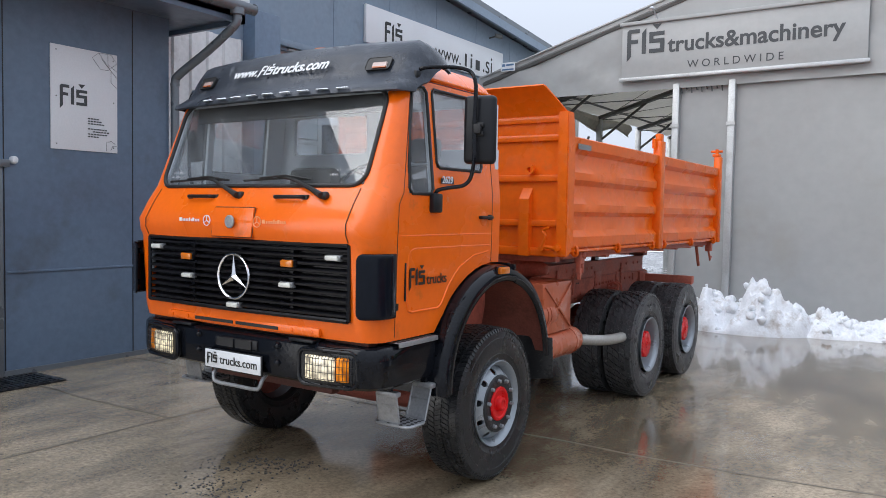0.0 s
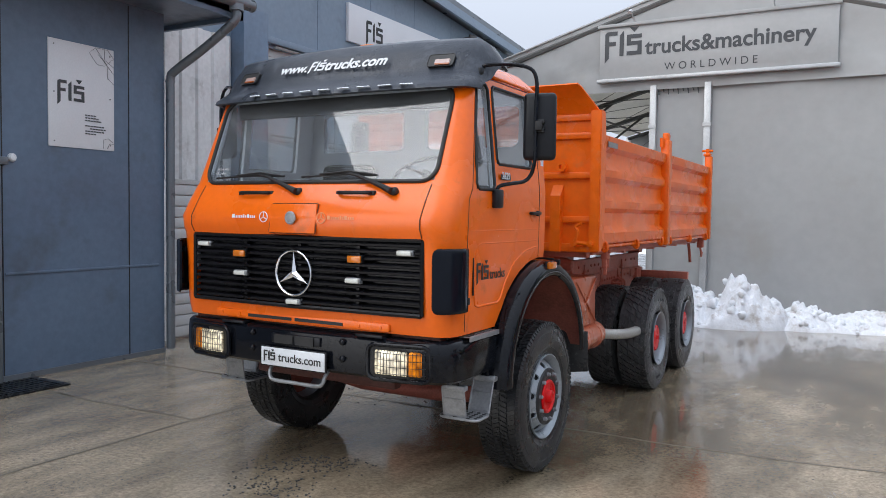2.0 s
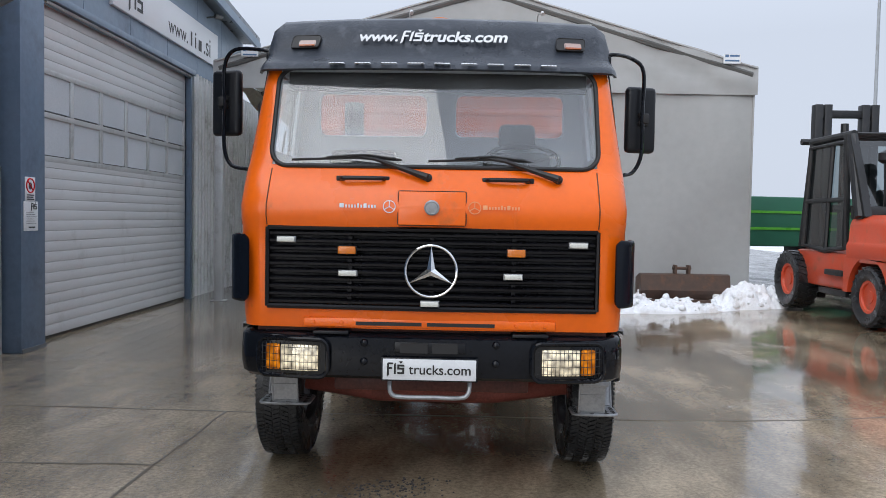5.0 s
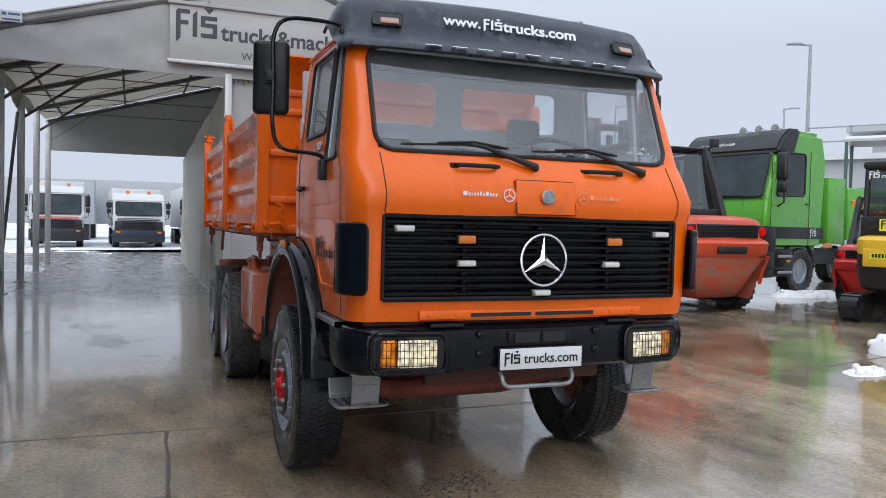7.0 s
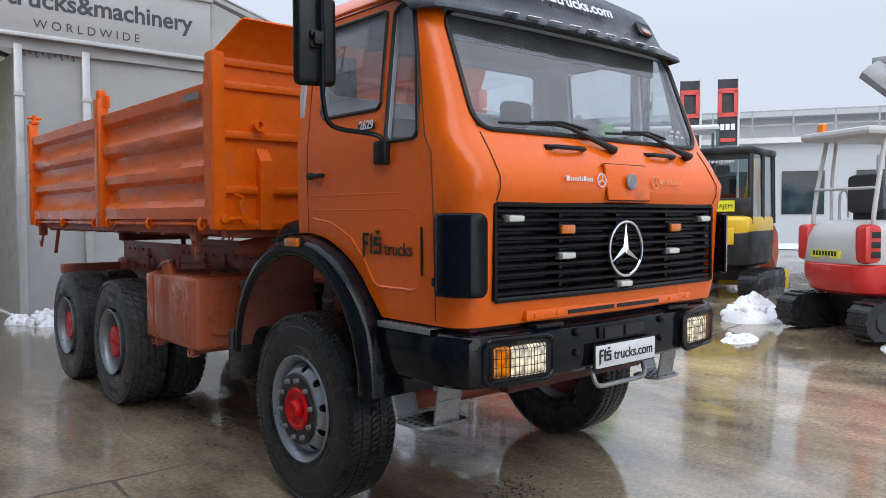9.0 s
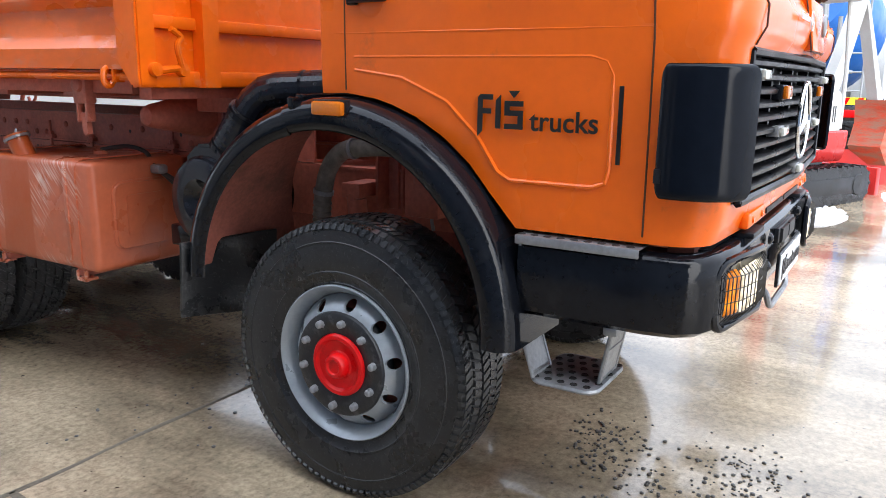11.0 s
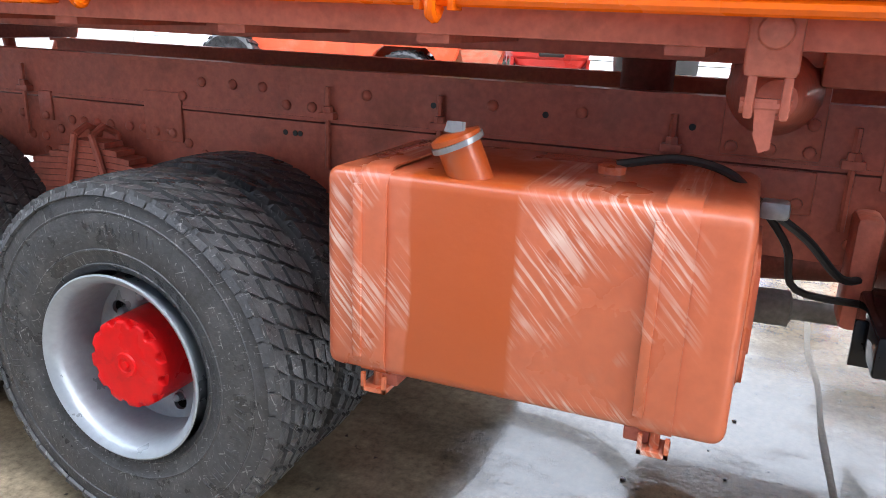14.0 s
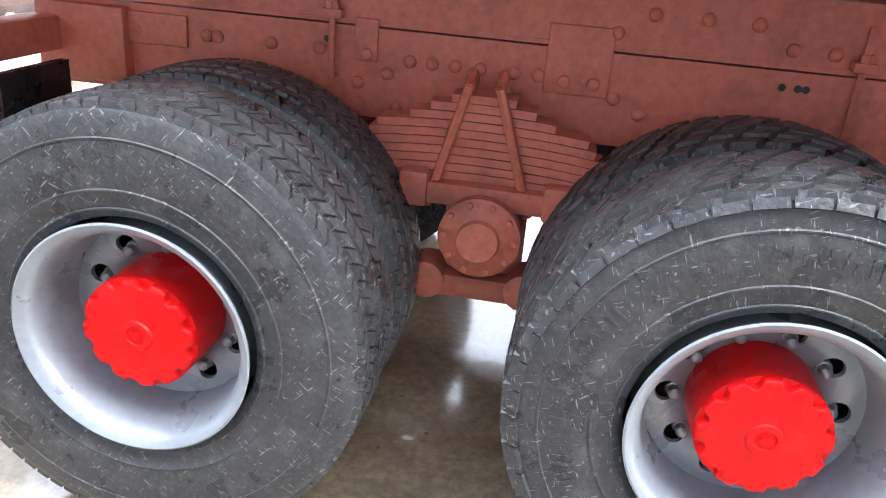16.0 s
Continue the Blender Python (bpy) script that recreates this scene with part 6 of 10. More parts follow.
rod(bm, curve([(0.6, 1.75, 0.72), (0.9, 1.9, 0.72), (1.08, 2.1, 0.70), (1.12, 2.35, 0.68), (1.14, 2.58, 0.675)], 5), 0.05, 14)
part("exhaust_pipe", bm, mat("dull_steel_pipe", (0.42, 0.41, 0.38), 0.45, metal=0.4, var=0.2, bump=0.08), truck, "pale steel exhaust tail pipe")
bm = boxes(((0.46, 0.95, 0.62), (0.88, 1.85, 0.70)), ((0.46, 1.1, 0.66), (0.56, 1.7, 1.0)), bev=0.01)
part("tank_carrier", bm, M["oxide"], truck)

# rear beam, lamps, mud flaps
beam = part("rear_beam", boxes(((-1.10, 5.10, 1.02), (1.10, 5.20, 1.12)), bev=0.01), M["oxide"], truck, "red-brown rear light beam")
for side in (-1, 1):
    part("beam_bracket", boxes(((0.46 * side - 0.04, 4.9, 0.94), (0.46 * side + 0.04, 5.18, 1.16)), bev=0.01), M["oxide"], truck)
    part("lamp_post", boxes(((1.03 * side - 0.05, 5.08, 0.75), (1.03 * side + 0.05, 5.18, 1.03)), bev=0.01), M["oxide"], truck)
bm = boxes(((-0.90, 5.00, 0.40), (-0.62, 5.025, 1.02)), ((0.62, 5.00, 0.40), (0.90, 5.025, 1.02)))
loose("rear_mud_flap", bm, M["rubber"], beam, "black rear mud flaps")
bm = boxes(((-1.06, 5.19, 1.0), (-0.75, 5.24, 1.1)), ((0.75, 5.19, 1.0), (1.06, 5.24, 1.1)), bev=0.008)
loose("tail_lamp", bm, M["red"], beam, "red tail lamps")
bm = bmesh.new()
for x, y in ((-0.3, 5.35), (0.3, 5.35)):
    rod(bm, [(x, 5.25, 1.15), (x, 5.3, 1.45)], 0.03, 10)
box(bm, (-0.5, 5.0, 1.36), (0.5, 5.15, 1.46), 0.01)
loose("tipping_hinge", bm, M["oxide_dark"], truck, "tipper rear hinge")

# ---------------------------------------------------------------- tipper body
for s in (1, -1):
    bm = boxes(((s * 0.44, 0.98, 1.45), (s * 0.56, 5.75, 1.56)), bev=0.006)
    part("body_beam", bm, M["oxide"], truck, "red-brown tipper floor beam")
    bm = boxes(((s * 1.0, 1.2, 1.50), (s * 1.12, 5.75, 1.57)), bev=0.004)
    part("body_side_sill", bm, M["oxide"], truck)
bm = boxes(*(((-1.1, y, 1.48), (1.1, y + 0.08, 1.565)) for y in np.arange(1.1, 5.7, 0.55)), bev=0)
loose("body_cross_member", bm, M["oxide"], truck, "red-brown floor cross members")
bm = boxes(((-1.19, 1.05, 1.565), (1.19, 5.8, 1.60)))
part("tipper_floor", bm, M["orange_body"], truck, "steel tipper floor")
bm = bmesh.new()
lathe(bm, [(0.95, 0.11), (1.30, 0.11), (1.31, 0.09), (1.52, 0.09), (1.53, 0)], (0, 1.9, 0), "z", 20)
part("tipping_ram", bm, M["oxide_dark"], truck, "telescopic tipping ram")
for s in (1, -1):
    bm = boxes(((s * 0.458, 1.36, 1.20), (s * 0.480, 1.62, 1.45)), bev=0.008)
    pivot = part("pivot_plate", bm, M["oxide"], truck, "red-brown bolted pivot plate")
    bm = bmesh.new()
    for y, z in ((1.39, 1.225), (1.39, 1.30), (1.59, 1.225), (1.49, 1.225)):
        lathe(bm, [(0, 0.018), (0.012, 0.016), (0.016, 0.008), (0.016, 0)], (s * 0.480, y, z), "x", 8, sign=s)
    loose("plate_bolt", bm, M["oxide"], pivot)
    bm = bmesh.new()
    lathe(bm, [(0.47, 0.125), (0.50, 0.12), (0.60, 0.098), (0.72, 0.072), (0.80, 0.058), (0.83, 0.045), (0.84, 0.02), (0.84, 0)], (0, 1.50, 1.385), "x", 28, sign=s)
    loose("pivot_nose", bm, M["oxide"], pivot, "tapered red-brown pivot housing")
    X = 1.13
    bm = boxes(((s * (X - 0.03), 1.475, 1.45), (s * (X + 0.03), 1.575, 1.60)), bev=0.012)
    shackle = part("lock_shackle", bm, M["oxide"], truck, "hanging lock shackle")
    bm = bmesh.new()
    lathe(bm, [(X - 0.04, 0.034), (X + 0.032, 0.034), (X + 0.045, 0.030), (X + 0.05, 0.018), (X + 0.05, 0)], (0, 1.525, 1.535), "x", 16, sign=s)
    part("shackle_pin", bm, M["oxide"], shackle)
    for y in (1.49, 1.555):
        bm = boxes(((s * (X - 0.02), y - 0.009, 1.37), (s * (X + 0.025), y + 0.009, 1.50)), bev=0.006)
        part("shackle_cheek", bm, M["oxide"], shackle)
    bm = bmesh.new()
    rod(bm, [(s * X, 1.478, 1.395), (s * X, 1.572, 1.395)], 0.016, 10)
    part("cross_pin", bm, M["oxide"], shackle)
    bm = bmesh.new()
    prism(bm, [(1.505, 1.41), (1.545, 1.41), (1.54, 1.34), (1.525, 1.305), (1.505, 1.315)], "x", s * (X - 0.012), s * (X + 0.014))
    part("shackle_hook", bm, M["oxide"], shackle, "pale worn hook")

# headboard with ribs, posts, forward lip
bm = boxes(((-1.20, 1.06, 1.53), (1.20, 1.085, 2.70)))
headboard = part("headboard", bm, M["orange_body"], truck, "orange ribbed headboard with a forward lip")
bm = boxes(*(((-1.14, 1.03, z - 0.028), (1.14, 1.062, z + 0.028)) for z in (2.65, 2.50, 2.17, 1.80)), bev=0.012)
box(bm, (-1.2, 1.02, 1.53), (1.2, 1.065, 1.60), 0.01)
loose("headboard_rib", bm, M["orange_body"], headboard)
bm = bmesh.new()
rows = [[(x * w, y, z) for x in (-1.0, -0.97, 0.0, 0.97, 1.0)] for w, y, z in ((1.21, 1.07, 2.62), (1.21, 1.05, 2.70), (1.105, 0.85, 2.885), (1.09, 0.82, 2.90))]
sheet(bm, rows)
thick(bm, 0.012)
part("headboard_lip", bm, M["orange_body"], headboard, "sloping orange protective lip")
for s in (1, -1):
    bm = bmesh.new()
    prism(bm, [(1.125, 2.46), (1.125, 1.635), (1.045, 1.535), (0.985, 1.535), (0.985, 2.70), (1.09, 2.70)], "x", s * 1.15, s * 1.242)
    bmesh.ops.bevel(bm, geom=bm.edges[:], offset=0.008, segments=2, affect="EDGES", clamp_overlap=True)
    box(bm, (s * 1.03, 0.99, 1.53), (s * 1.16, 1.06, 1.585), 0.01)
    part("corner_post", bm, M["orange_body"], headboard)
    bm = bmesh.new()
    prism(bm, [(1.055, 1.53), (0.985, 1.53), (0.985, 2.0), (1.055, 2.09)], "x", s * 0.81, s * 0.90)
    part("prop_rail", bm, M["orange_body"], headboard)
    bm = bmesh.new()
    rod(bm, [(s * 1.17, 0.975, 1.60), (s * 1.02, 0.975, 1.615)], 0.016, 8)
    rod(bm, curve([(s * 1.04, 0.965, 1.615), (s * 1.07, 0.955, 1.70), (s * 1.05, 0.955, 1.74), (s * 1.10, 0.955, 1.77)], 4), 0.013, 8)
    for x in (1.17, 1.03):
        lathe(bm, [(0, 0.03), (0.03, 0.028), (0.035, 0)], (s * x, 0.99, 1.605), "y", 12, sign=-1)
    part("latch_lever", bm, M["orange_body"], headboard, "orange side board latch lever")
    bm = bmesh.new()
    lathe(bm, [(0, 0.04), (0.05, 0.04), (0.05, 0.02), (0, 0.02)], (s * 0.90, 1.03, 2.24), "y", 16, closed=True, sign=-1)
    part("rope_eye", bm, M["orange_body"], headboard)

PROFILE = [(1.60, 0.0), (1.605, 0.05), (1.69, 0.055), (1.745, 0.005), (1.86, 0.0), (1.90, 0.042), (1.965, 0.045), (2.02, 0.002), (2.12, 0.0), (2.165, 0.042), (2.225, 0.045), (2.28, 0.002), (2.38, 0.0), (2.42, 0.045), (2.505, 0.055), (2.52, 0.02), (2.52, -0.01)]


def board(x0, y0, y1, s, dents):
    bm = bmesh.new()
    ys = [y0, y0 + 0.012] + list(np.linspace(y0 + 0.06, y1 - 0.06, 14)) + [y1 - 0.012, y1]
    rows = []
    for y in ys:
        end = y in (y0, y1)
        rows.append([(s * (x0 + (d if not end else d * 0.2) + 0.006 * noise.noise((y * 3, z * 4, dents))), y, z) for z, d in PROFILE])
    sheet(bm, rows)
    thick(bm, 0.02)
    return bm


for s in (1, -1):
    for y0, y1 in ((1.10, 3.28), (3.42, 5.72)):
        side = part("side_board", board(1.175, y0, y1, s, y0 * 7 + s), M["orange_body"] if s > 0 else M["orange_worn"], truck, "dented orange corrugated side board" if s > 0 else "dented orange side board with pale worn paint", 40)
        bm = bmesh.new()
        rod(bm, [(s * 1.20, y0, 1.575), (s * 1.20, y1, 1.575)], 0.017, 10)
        part("hinge_tube", bm, M["orange_body"], side)
        for q in range(3):
            y = y0 + 0.12 + q * (y1 - y0 - 0.24) / 2
            bm = bmesh.new()
            rod(bm, curve([(s * 1.195, y, 1.62), (s * 1.235, y, 1.60), (s * 1.24, y, 1.55), (s * 1.215, y, 1.535), (s * 1.195, y, 1.555)], 4), 0.013, 8)
            box(bm, (s * 1.17, y + 0.03, 1.55), (s * 1.225, y + 0.045, 1.63), 0.003)
            box(bm, (s * 1.17, y - 0.045, 1.55), (s * 1.225, y - 0.03, 1.63), 0.003)
            part("hinge_hook", bm, M["orange_body"], side)
        bm = boxes(((s * 1.232, y0 + 0.10, 2.415), (s * 1.238, y0 + 0.36, 2.46)))
        if y0 < 2:
            part("faded_label", bm, M["alu"], side, "scratched grey label")
    bm = boxes(((s * 1.16, 3.285, 1.53), (s * 1.255, 3.415, 2.66)), bev=0.012)
    box(bm, (s * 1.17, 3.30, 2.62), (s * 1.24, 3.40, 2.74), 0.02)
    rod(bm, [(s * 1.18, 3.25, 2.58), (s * 1.18, 3.25, 2.68)], 0.02, 8)
    part("middle_post", bm, M["orange_body"], truck, "orange side board post")
    bm = boxes(((s * 1.16, 5.73, 1.54), (s * 1.25, 5.83, 2.66)), bev=0.012)
    box(bm, (s * 1.14, 5.72, 2.66), (s * 1.23, 5.84, 2.70), 0.01)
    rod(bm, [(s * 1.19, 5.76, 2.68), (s * 1.19, 5.76, 2.76)], 0.022, 8)
    rod(bm, [(s * 1.12, 5.74, 2.73), (s * 1.25, 5.80, 2.735)], 0.016, 8)
    part("rear_post", bm, M["orange_body"], truck, "orange rear post with latch")
    bm = boxes(((s * 1.10, 5.66, 1.42), (s * 1.18, 5.74, 1.60)), bev=0.01)
    rod(bm, curve([(s * 1.14, 5.68, 1.44), (s * 1.15, 5.72, 1.34), (s * 1.14, 5.78, 1.30), (s * 1.14, 5.82, 1.35)], 4), 0.014, 8)
    rod(bm, [(s * 1.0, 5.6, 1.52), (s * 1.0, 5.75, 1.22)], 0.02, 8)
    part("tailgate_hook", bm, M["oxide"], truck, "red-brown tailgate hook")
bm = bmesh.new()
rows = []
for x in np.linspace(-1.15, 1.15, 12):
    rows.append([(x, 5.74 + d, z) for z, d in PROFILE])
sheet(bm, rows)
thick(bm, 0.02)
part("tailgate", bm, M["orange_body"], truck, "orange corrugated tailgate")
bm = boxes(((-0.45, 0.62, 1.36), (0.35, 0.92, 1.46)), ((0.3, 0.55, 1.3), (0.7, 0.8, 1.46)), bev=0.02)
part("cab_rear_mount", bm, M["oxide_dark"], truck, "mounts behind the cab")

# ---------------------------------------------------------------- site materials
M["cladding"] = mat("blue_grey_metal_cladding", (0.115, 0.165, 0.235), 0.38, var=0.12, scale=0.8, bump=0.03, fine=12, dirt=(0.075, 0.09, 0.11), amount=0.2, dscale=1.2)
M["cladding_up"] = mat("slate_blue_metal_cladding", (0.20, 0.26, 0.33), 0.45, var=0.08, scale=0.8, bump=0.03, fine=12, dirt=(0.14, 0.16, 0.19), amount=0.2, dscale=1.2)
M["white_sheet"] = mat("white_profiled_sheet", (0.68, 0.69, 0.69), 0.45, var=0.1, scale=1.5, bump=0.04, fine=15, dirt=(0.30, 0.29, 0.27), amount=0.3, dscale=2)
M["gate"] = mat("grey_gate_panel", (0.56, 0.57, 0.575), 0.42, var=0.04, scale=1, bump=0.02, fine=40, dirt=(0.40, 0.40, 0.39), amount=0.15, dscale=1.6)
M["frosted"] = mat("milky_gate_pane", (0.52, 0.55, 0.58), 0.12, var=0.08, scale=1.2, bump=0)
M["tent"] = mat("grey_pvc_tarpaulin", (0.365, 0.37, 0.365), 0.5, var=0.06, scale=0.7, bump=0.04, fine=5, dirt=(0.33, 0.32, 0.29), amount=0.15, dscale=0.9)
M["tent_roof"] = mat("pale_pvc_roof", (0.68, 0.66, 0.61), 0.55, var=0.08, scale=0.7, bump=0.05, fine=9)


def let_light_through(m, share):
    """Fabric that glows softly when the sky stands behind it."""
    n, l = m.node_tree.nodes, m.node_tree.links
    b = n["Principled BSDF"]
    tr, mx = n.new("ShaderNodeBsdfTranslucent"), n.new("ShaderNodeMixShader")
    l.new(b.inputs["Base Color"].links[0].from_socket, tr.inputs[0])
    mx.inputs[0].default_value = share
    l.new(b.outputs[0], mx.inputs[1])
    l.new(tr.outputs[0], mx.inputs[2])
    l.new(mx.outputs[0], n["Material Output"].inputs[0])


let_light_through(M["tent_roof"], 0.45)
M["tarp"] = mat("dirty_beige_tarpaulin", (0.52, 0.50, 0.43), 0.6, var=0.15, scale=0.8, bump=0.08, fine=8, dirt=(0.24, 0.21, 0.16), amount=0.35, dscale=0.8)
M["steel"] = mat("galvanised_post", (0.52, 0.53, 0.53), 0.4, metal=0.4, var=0.12, bump=0.04, dirt=(0.28, 0.27, 0.25), amount=0.25)
M["dark_steel"] = mat("dark_roof_beam", (0.12, 0.12, 0.115), 0.5, metal=0.3, var=0.15, bump=0.04)
M["sign"] = mat("pale_sign_board", (0.74, 0.75, 0.77), 0.4, var=0.04, scale=2, bump=0.01)
M["banner"] = mat("grey_banner_sheet", (0.40, 0.405, 0.40), 0.5, var=0.05, scale=1, bump=0.03, fine=10)
M["dark_ink"] = mat("dark_grey_ink", (0.05, 0.055, 0.06), 0.5, bump=0)
M["gutter"] = mat("grey_gutter", (0.16, 0.18, 0.20), 0.35, metal=0.3, var=0.1, bump=0.02)
M["rust"] = mat("rusty_bucket_steel", (0.075, 0.045, 0.032), 0.6, var=0.3, scale=5, bump=0.15, dirt=(0.16, 0.08, 0.045), amount=0.3, dscale=6)


def gz(x, y):
    """The yard rises a little towards the parked machines."""
    s = min(1.0, max(0.0, (x - 2.0) / 6.0))
    return 0.28 * s * s * (3 - 2 * s)


def ribbed(bm, y0, y1, z0, z1, x, pitch=0.22, deep=0.03, s=1):
    """Vertical trapezoid ribs on a wall that faces +x."""
    cols, y = [], y0
    while y < y1 - 1e-6:
        for f, d in ((0.0, 0), (0.60, 0), (0.68, deep), (0.92, deep)):
            if y + f * pitch < y1:
                cols.append((y + f * pitch, d))
        y += pitch
    cols.append((y1, 0))
    sheet(bm, [[(x + d * s, yy, z) for yy, d in cols] for z in (z0, z1)])
    thick(bm, 0.012)
    return bm


# ---------------------------------------------------------------- hall
def roofline(y):
    return 6.42 + (9.24 - y) * 0.085


bm = bmesh.new()
prism(bm, [(2.3, 0), (2.3, roofline(2.3)), (13.7, roofline(13.7)), (13.7, 0)], "x", -26, -5.55)
solo("hall_body", bm, M["cladding_up"], "slate blue industrial hall", kind="structure")
bm = bmesh.new()
prism(bm, [(4.36, 4.56), (4.36, roofline(4.36) - 0.05), (13.7, roofline(13.7) - 0.05), (13.7, 4.56)], "x", -5.55, -5.40)
prism(bm, [(1.75, 4.45), (1.75, roofline(1.75) - 0.05), (4.36, roofline(4.36) - 0.05), (4.36, 4.45)], "x", -5.55, -5.40)
upper = solo("wall_gable", bm, M["cladding_up"], "slate blue upper wall of the hall", kind="structure")
for y in (5.6, 7.2, 8.8, 10.4, 12.0):
    bm = boxes(((-5.402, y - 0.006, 4.6), (-5.396, y + 0.006, roofline(y) - 0.06)))
    part("panel_joint", bm, M["cladding"], upper)
bm = bmesh.new()
prism(bm, [(-12, roofline(-12)), (-12, roofline(-12) + 0.16), (13.9, roofline(13.9) + 0.16), (13.9, roofline(13.9))], "x", -26, -5.02)
solo("hall_roof", bm, M["gutter"], "grey hall roof edge", kind="structure")
bm = bmesh.new()
prism(bm, [(-12, roofline(-12) - 0.16), (-12, roofline(-12) + 0.02), (13.9, roofline(13.9) + 0.02), (13.9, roofline(13.9) - 0.16)], "x", -5.06, -4.99)
solo("roof_trim", bm, M["cladding_up"], "blue verge trim", kind="structure")
# annex with the entrance; beyond y = -3.2 lengthened unseen to darken truck reflections
bm = boxes(((-5.6, -7.0, 0), (-4.72, -1.42, 4.3)), ((-5.6, -0.42, 0), (-4.72, 1.69, 4.3)), ((-5.6, -1.42, 2.3), (-4.72, -0.42, 4.3)))
annex = solo("wall_annex", bm, M["cladding"], "dark blue-grey panel wall of the annex, lengthened out of view", kind="structure")
for y in (-3.6, -0.40, 1.16):
    bm = boxes(((-4.722, y - 0.005, 0.02), (-4.714, y + 0.005, 4.28)))
    part("panel_joint", bm, M["seal"], annex)
bm = boxes(((-4.722, -0.38, 1.125), (-4.705, 1.60, 1.15)), bev=0.004)
part("wall_rail", bm, M["cladding"], annex)
bm = boxes(((-4.73, -0.42, 0.0), (-4.70, 1.69, 0.06)))
part("base_flashing", bm, M["gutter"], annex)
bm = boxes(((-4.95, -1.40, 0.0), (-4.88, -0.44, 2.28)))
door_1 = solo("door_1", bm, M["cladding"], "dark closed entrance door in the annex", kind="structure")
bm = boxes(((-4.88, -0.50, 0.0), (-4.70, -0.42, 2.36)), ((-4.88, -1.44, 2.28), (-4.66, -0.36, 2.36)), bev=0.006)
loose("door_frame", bm, M["gutter"], door_1)
bm = bmesh.new()
rod(bm, [(-4.86, -0.62, 1.0), (-4.82, -0.62, 1.0), (-4.82, -0.75, 1.0)], 0.012, 8)
part("door_handle", bm, M["alu"], door_1)
bm = bmesh.new()
lathe(bm, [(0, 0.045), (0.03, 0.045), (0.05, 0.03), (0.055, 0)], (-4.72, -0.30, 2.36), "x", 10)
solo("wall_sounder", bm, M["plate"], "small white round wall fitting on the annex", "fitting")
# canopy and gutter follow the wall's added unseen stretch
bm = boxes(((-6.0, -7.0, 4.3), (-3.86, 2.2, 4.36)), ((-3.92, -7.0, 4.24), (-3.86, 2.2, 4.5)), ((-6.0, 2.14, 4.24), (-3.86, 2.2, 4.5)))
solo("canopy", bm, M["cladding"], "dark blue flat annex canopy", kind="structure")
bm = boxes(((-6.0, -7.0, 4.5), (-3.80, 2.22, 4.56)))
solo("canopy_top", bm, M["white_sheet"], "pale sheet roof of the annex canopy", kind="structure")
bm = bmesh.new()
g = []
for y in (-7.0, -4.0, -1, 2.26):
    g.append([(-3.76 + 0.075 * math.cos(radians(a)), y, 4.42 + 0.075 * math.sin(radians(a))) for a in range(150, 391, 30)])
sheet(bm, g)
thick(bm, 0.005)
lathe(bm, [(2.25, 0.078), (2.262, 0.078), (2.262, 0)], (-3.76, 0, 4.42), "y", 16)
rod(bm, [(-3.76, -7.0, 4.44), (-3.76, 2.2, 4.44)], 0.05, 10)
gut = solo("roof_gutter", bm, M["gutter"], "half-round grey roof gutter with a downpipe", kind="structure")
bm = bmesh.new()
rod(bm, curve([(-3.76, 1.98, 4.36), (-3.76, 1.98, 4.22), (-3.84, 1.95, 4.12), (-4.2, 1.87, 3.86), (-4.58, 1.76, 3.60), (-4.66, 1.745, 3.50), (-4.665, 1.745, 3.2), (-4.665, 1.745, 1.5), (-4.665, 1.745, 0.05)], 5), 0.055, 14)
part("downpipe", bm, M["gutter"], gut)
bm = bmesh.new()
for z in (3.45, 2.2, 1.0):
    lathe(bm, [(z, 0.06), (z + 0.03, 0.06)], (-4.665, 1.745, 0), "z", 14)
lathe(bm, [(4.30, 0.09), (4.38, 0.09)], (-3.76, 1.98, 0), "z", 14)
part("pipe_clip", bm, M["gutter"], gut)
# notice board on the annex: plain marks for the emblem, bars for unreadable rows
bm = boxes(((-4.72, 0.115, 2.52), (-4.705, 0.945, 3.70)), bev=0.003)
notice = solo("notice_board", bm, M["sign"], "pale grey company notice board with dark emblem strokes", "sign")
face = facing((-4.704, 0.12, 2.52), (1, 0, 0))
bm = bmesh.new()
emblem_strokes(bm, 0.10, 0.52, 0.215)
put("board_emblem", to_mesh("board_emblem", bm, M["dark_ink"], 0), notice, "dark angular strokes", face)
bm = bmesh.new()
rows = [(0.44, 0.375, 0.56), (0.44, 0.345, 0.62), (0.44, 0.315, 0.66), (0.44, 0.255, 0.70), (0.50, 0.225, 0.70), (0.44, 0.195, 0.68), (0.44, 0.165, 0.58)]
for x0, y0, x1 in rows:
    x = x0
    while x < x1 - 0.01:
        box(bm, (x, y0, 0.002), (x + 0.028, y0 + 0.014, 0.004))
        x += 0.036
put("board_bars", to_mesh("board_bars", bm, M["dark_ink"], 0), notice, "rows of small dark bars", face)
bm = bmesh.new()
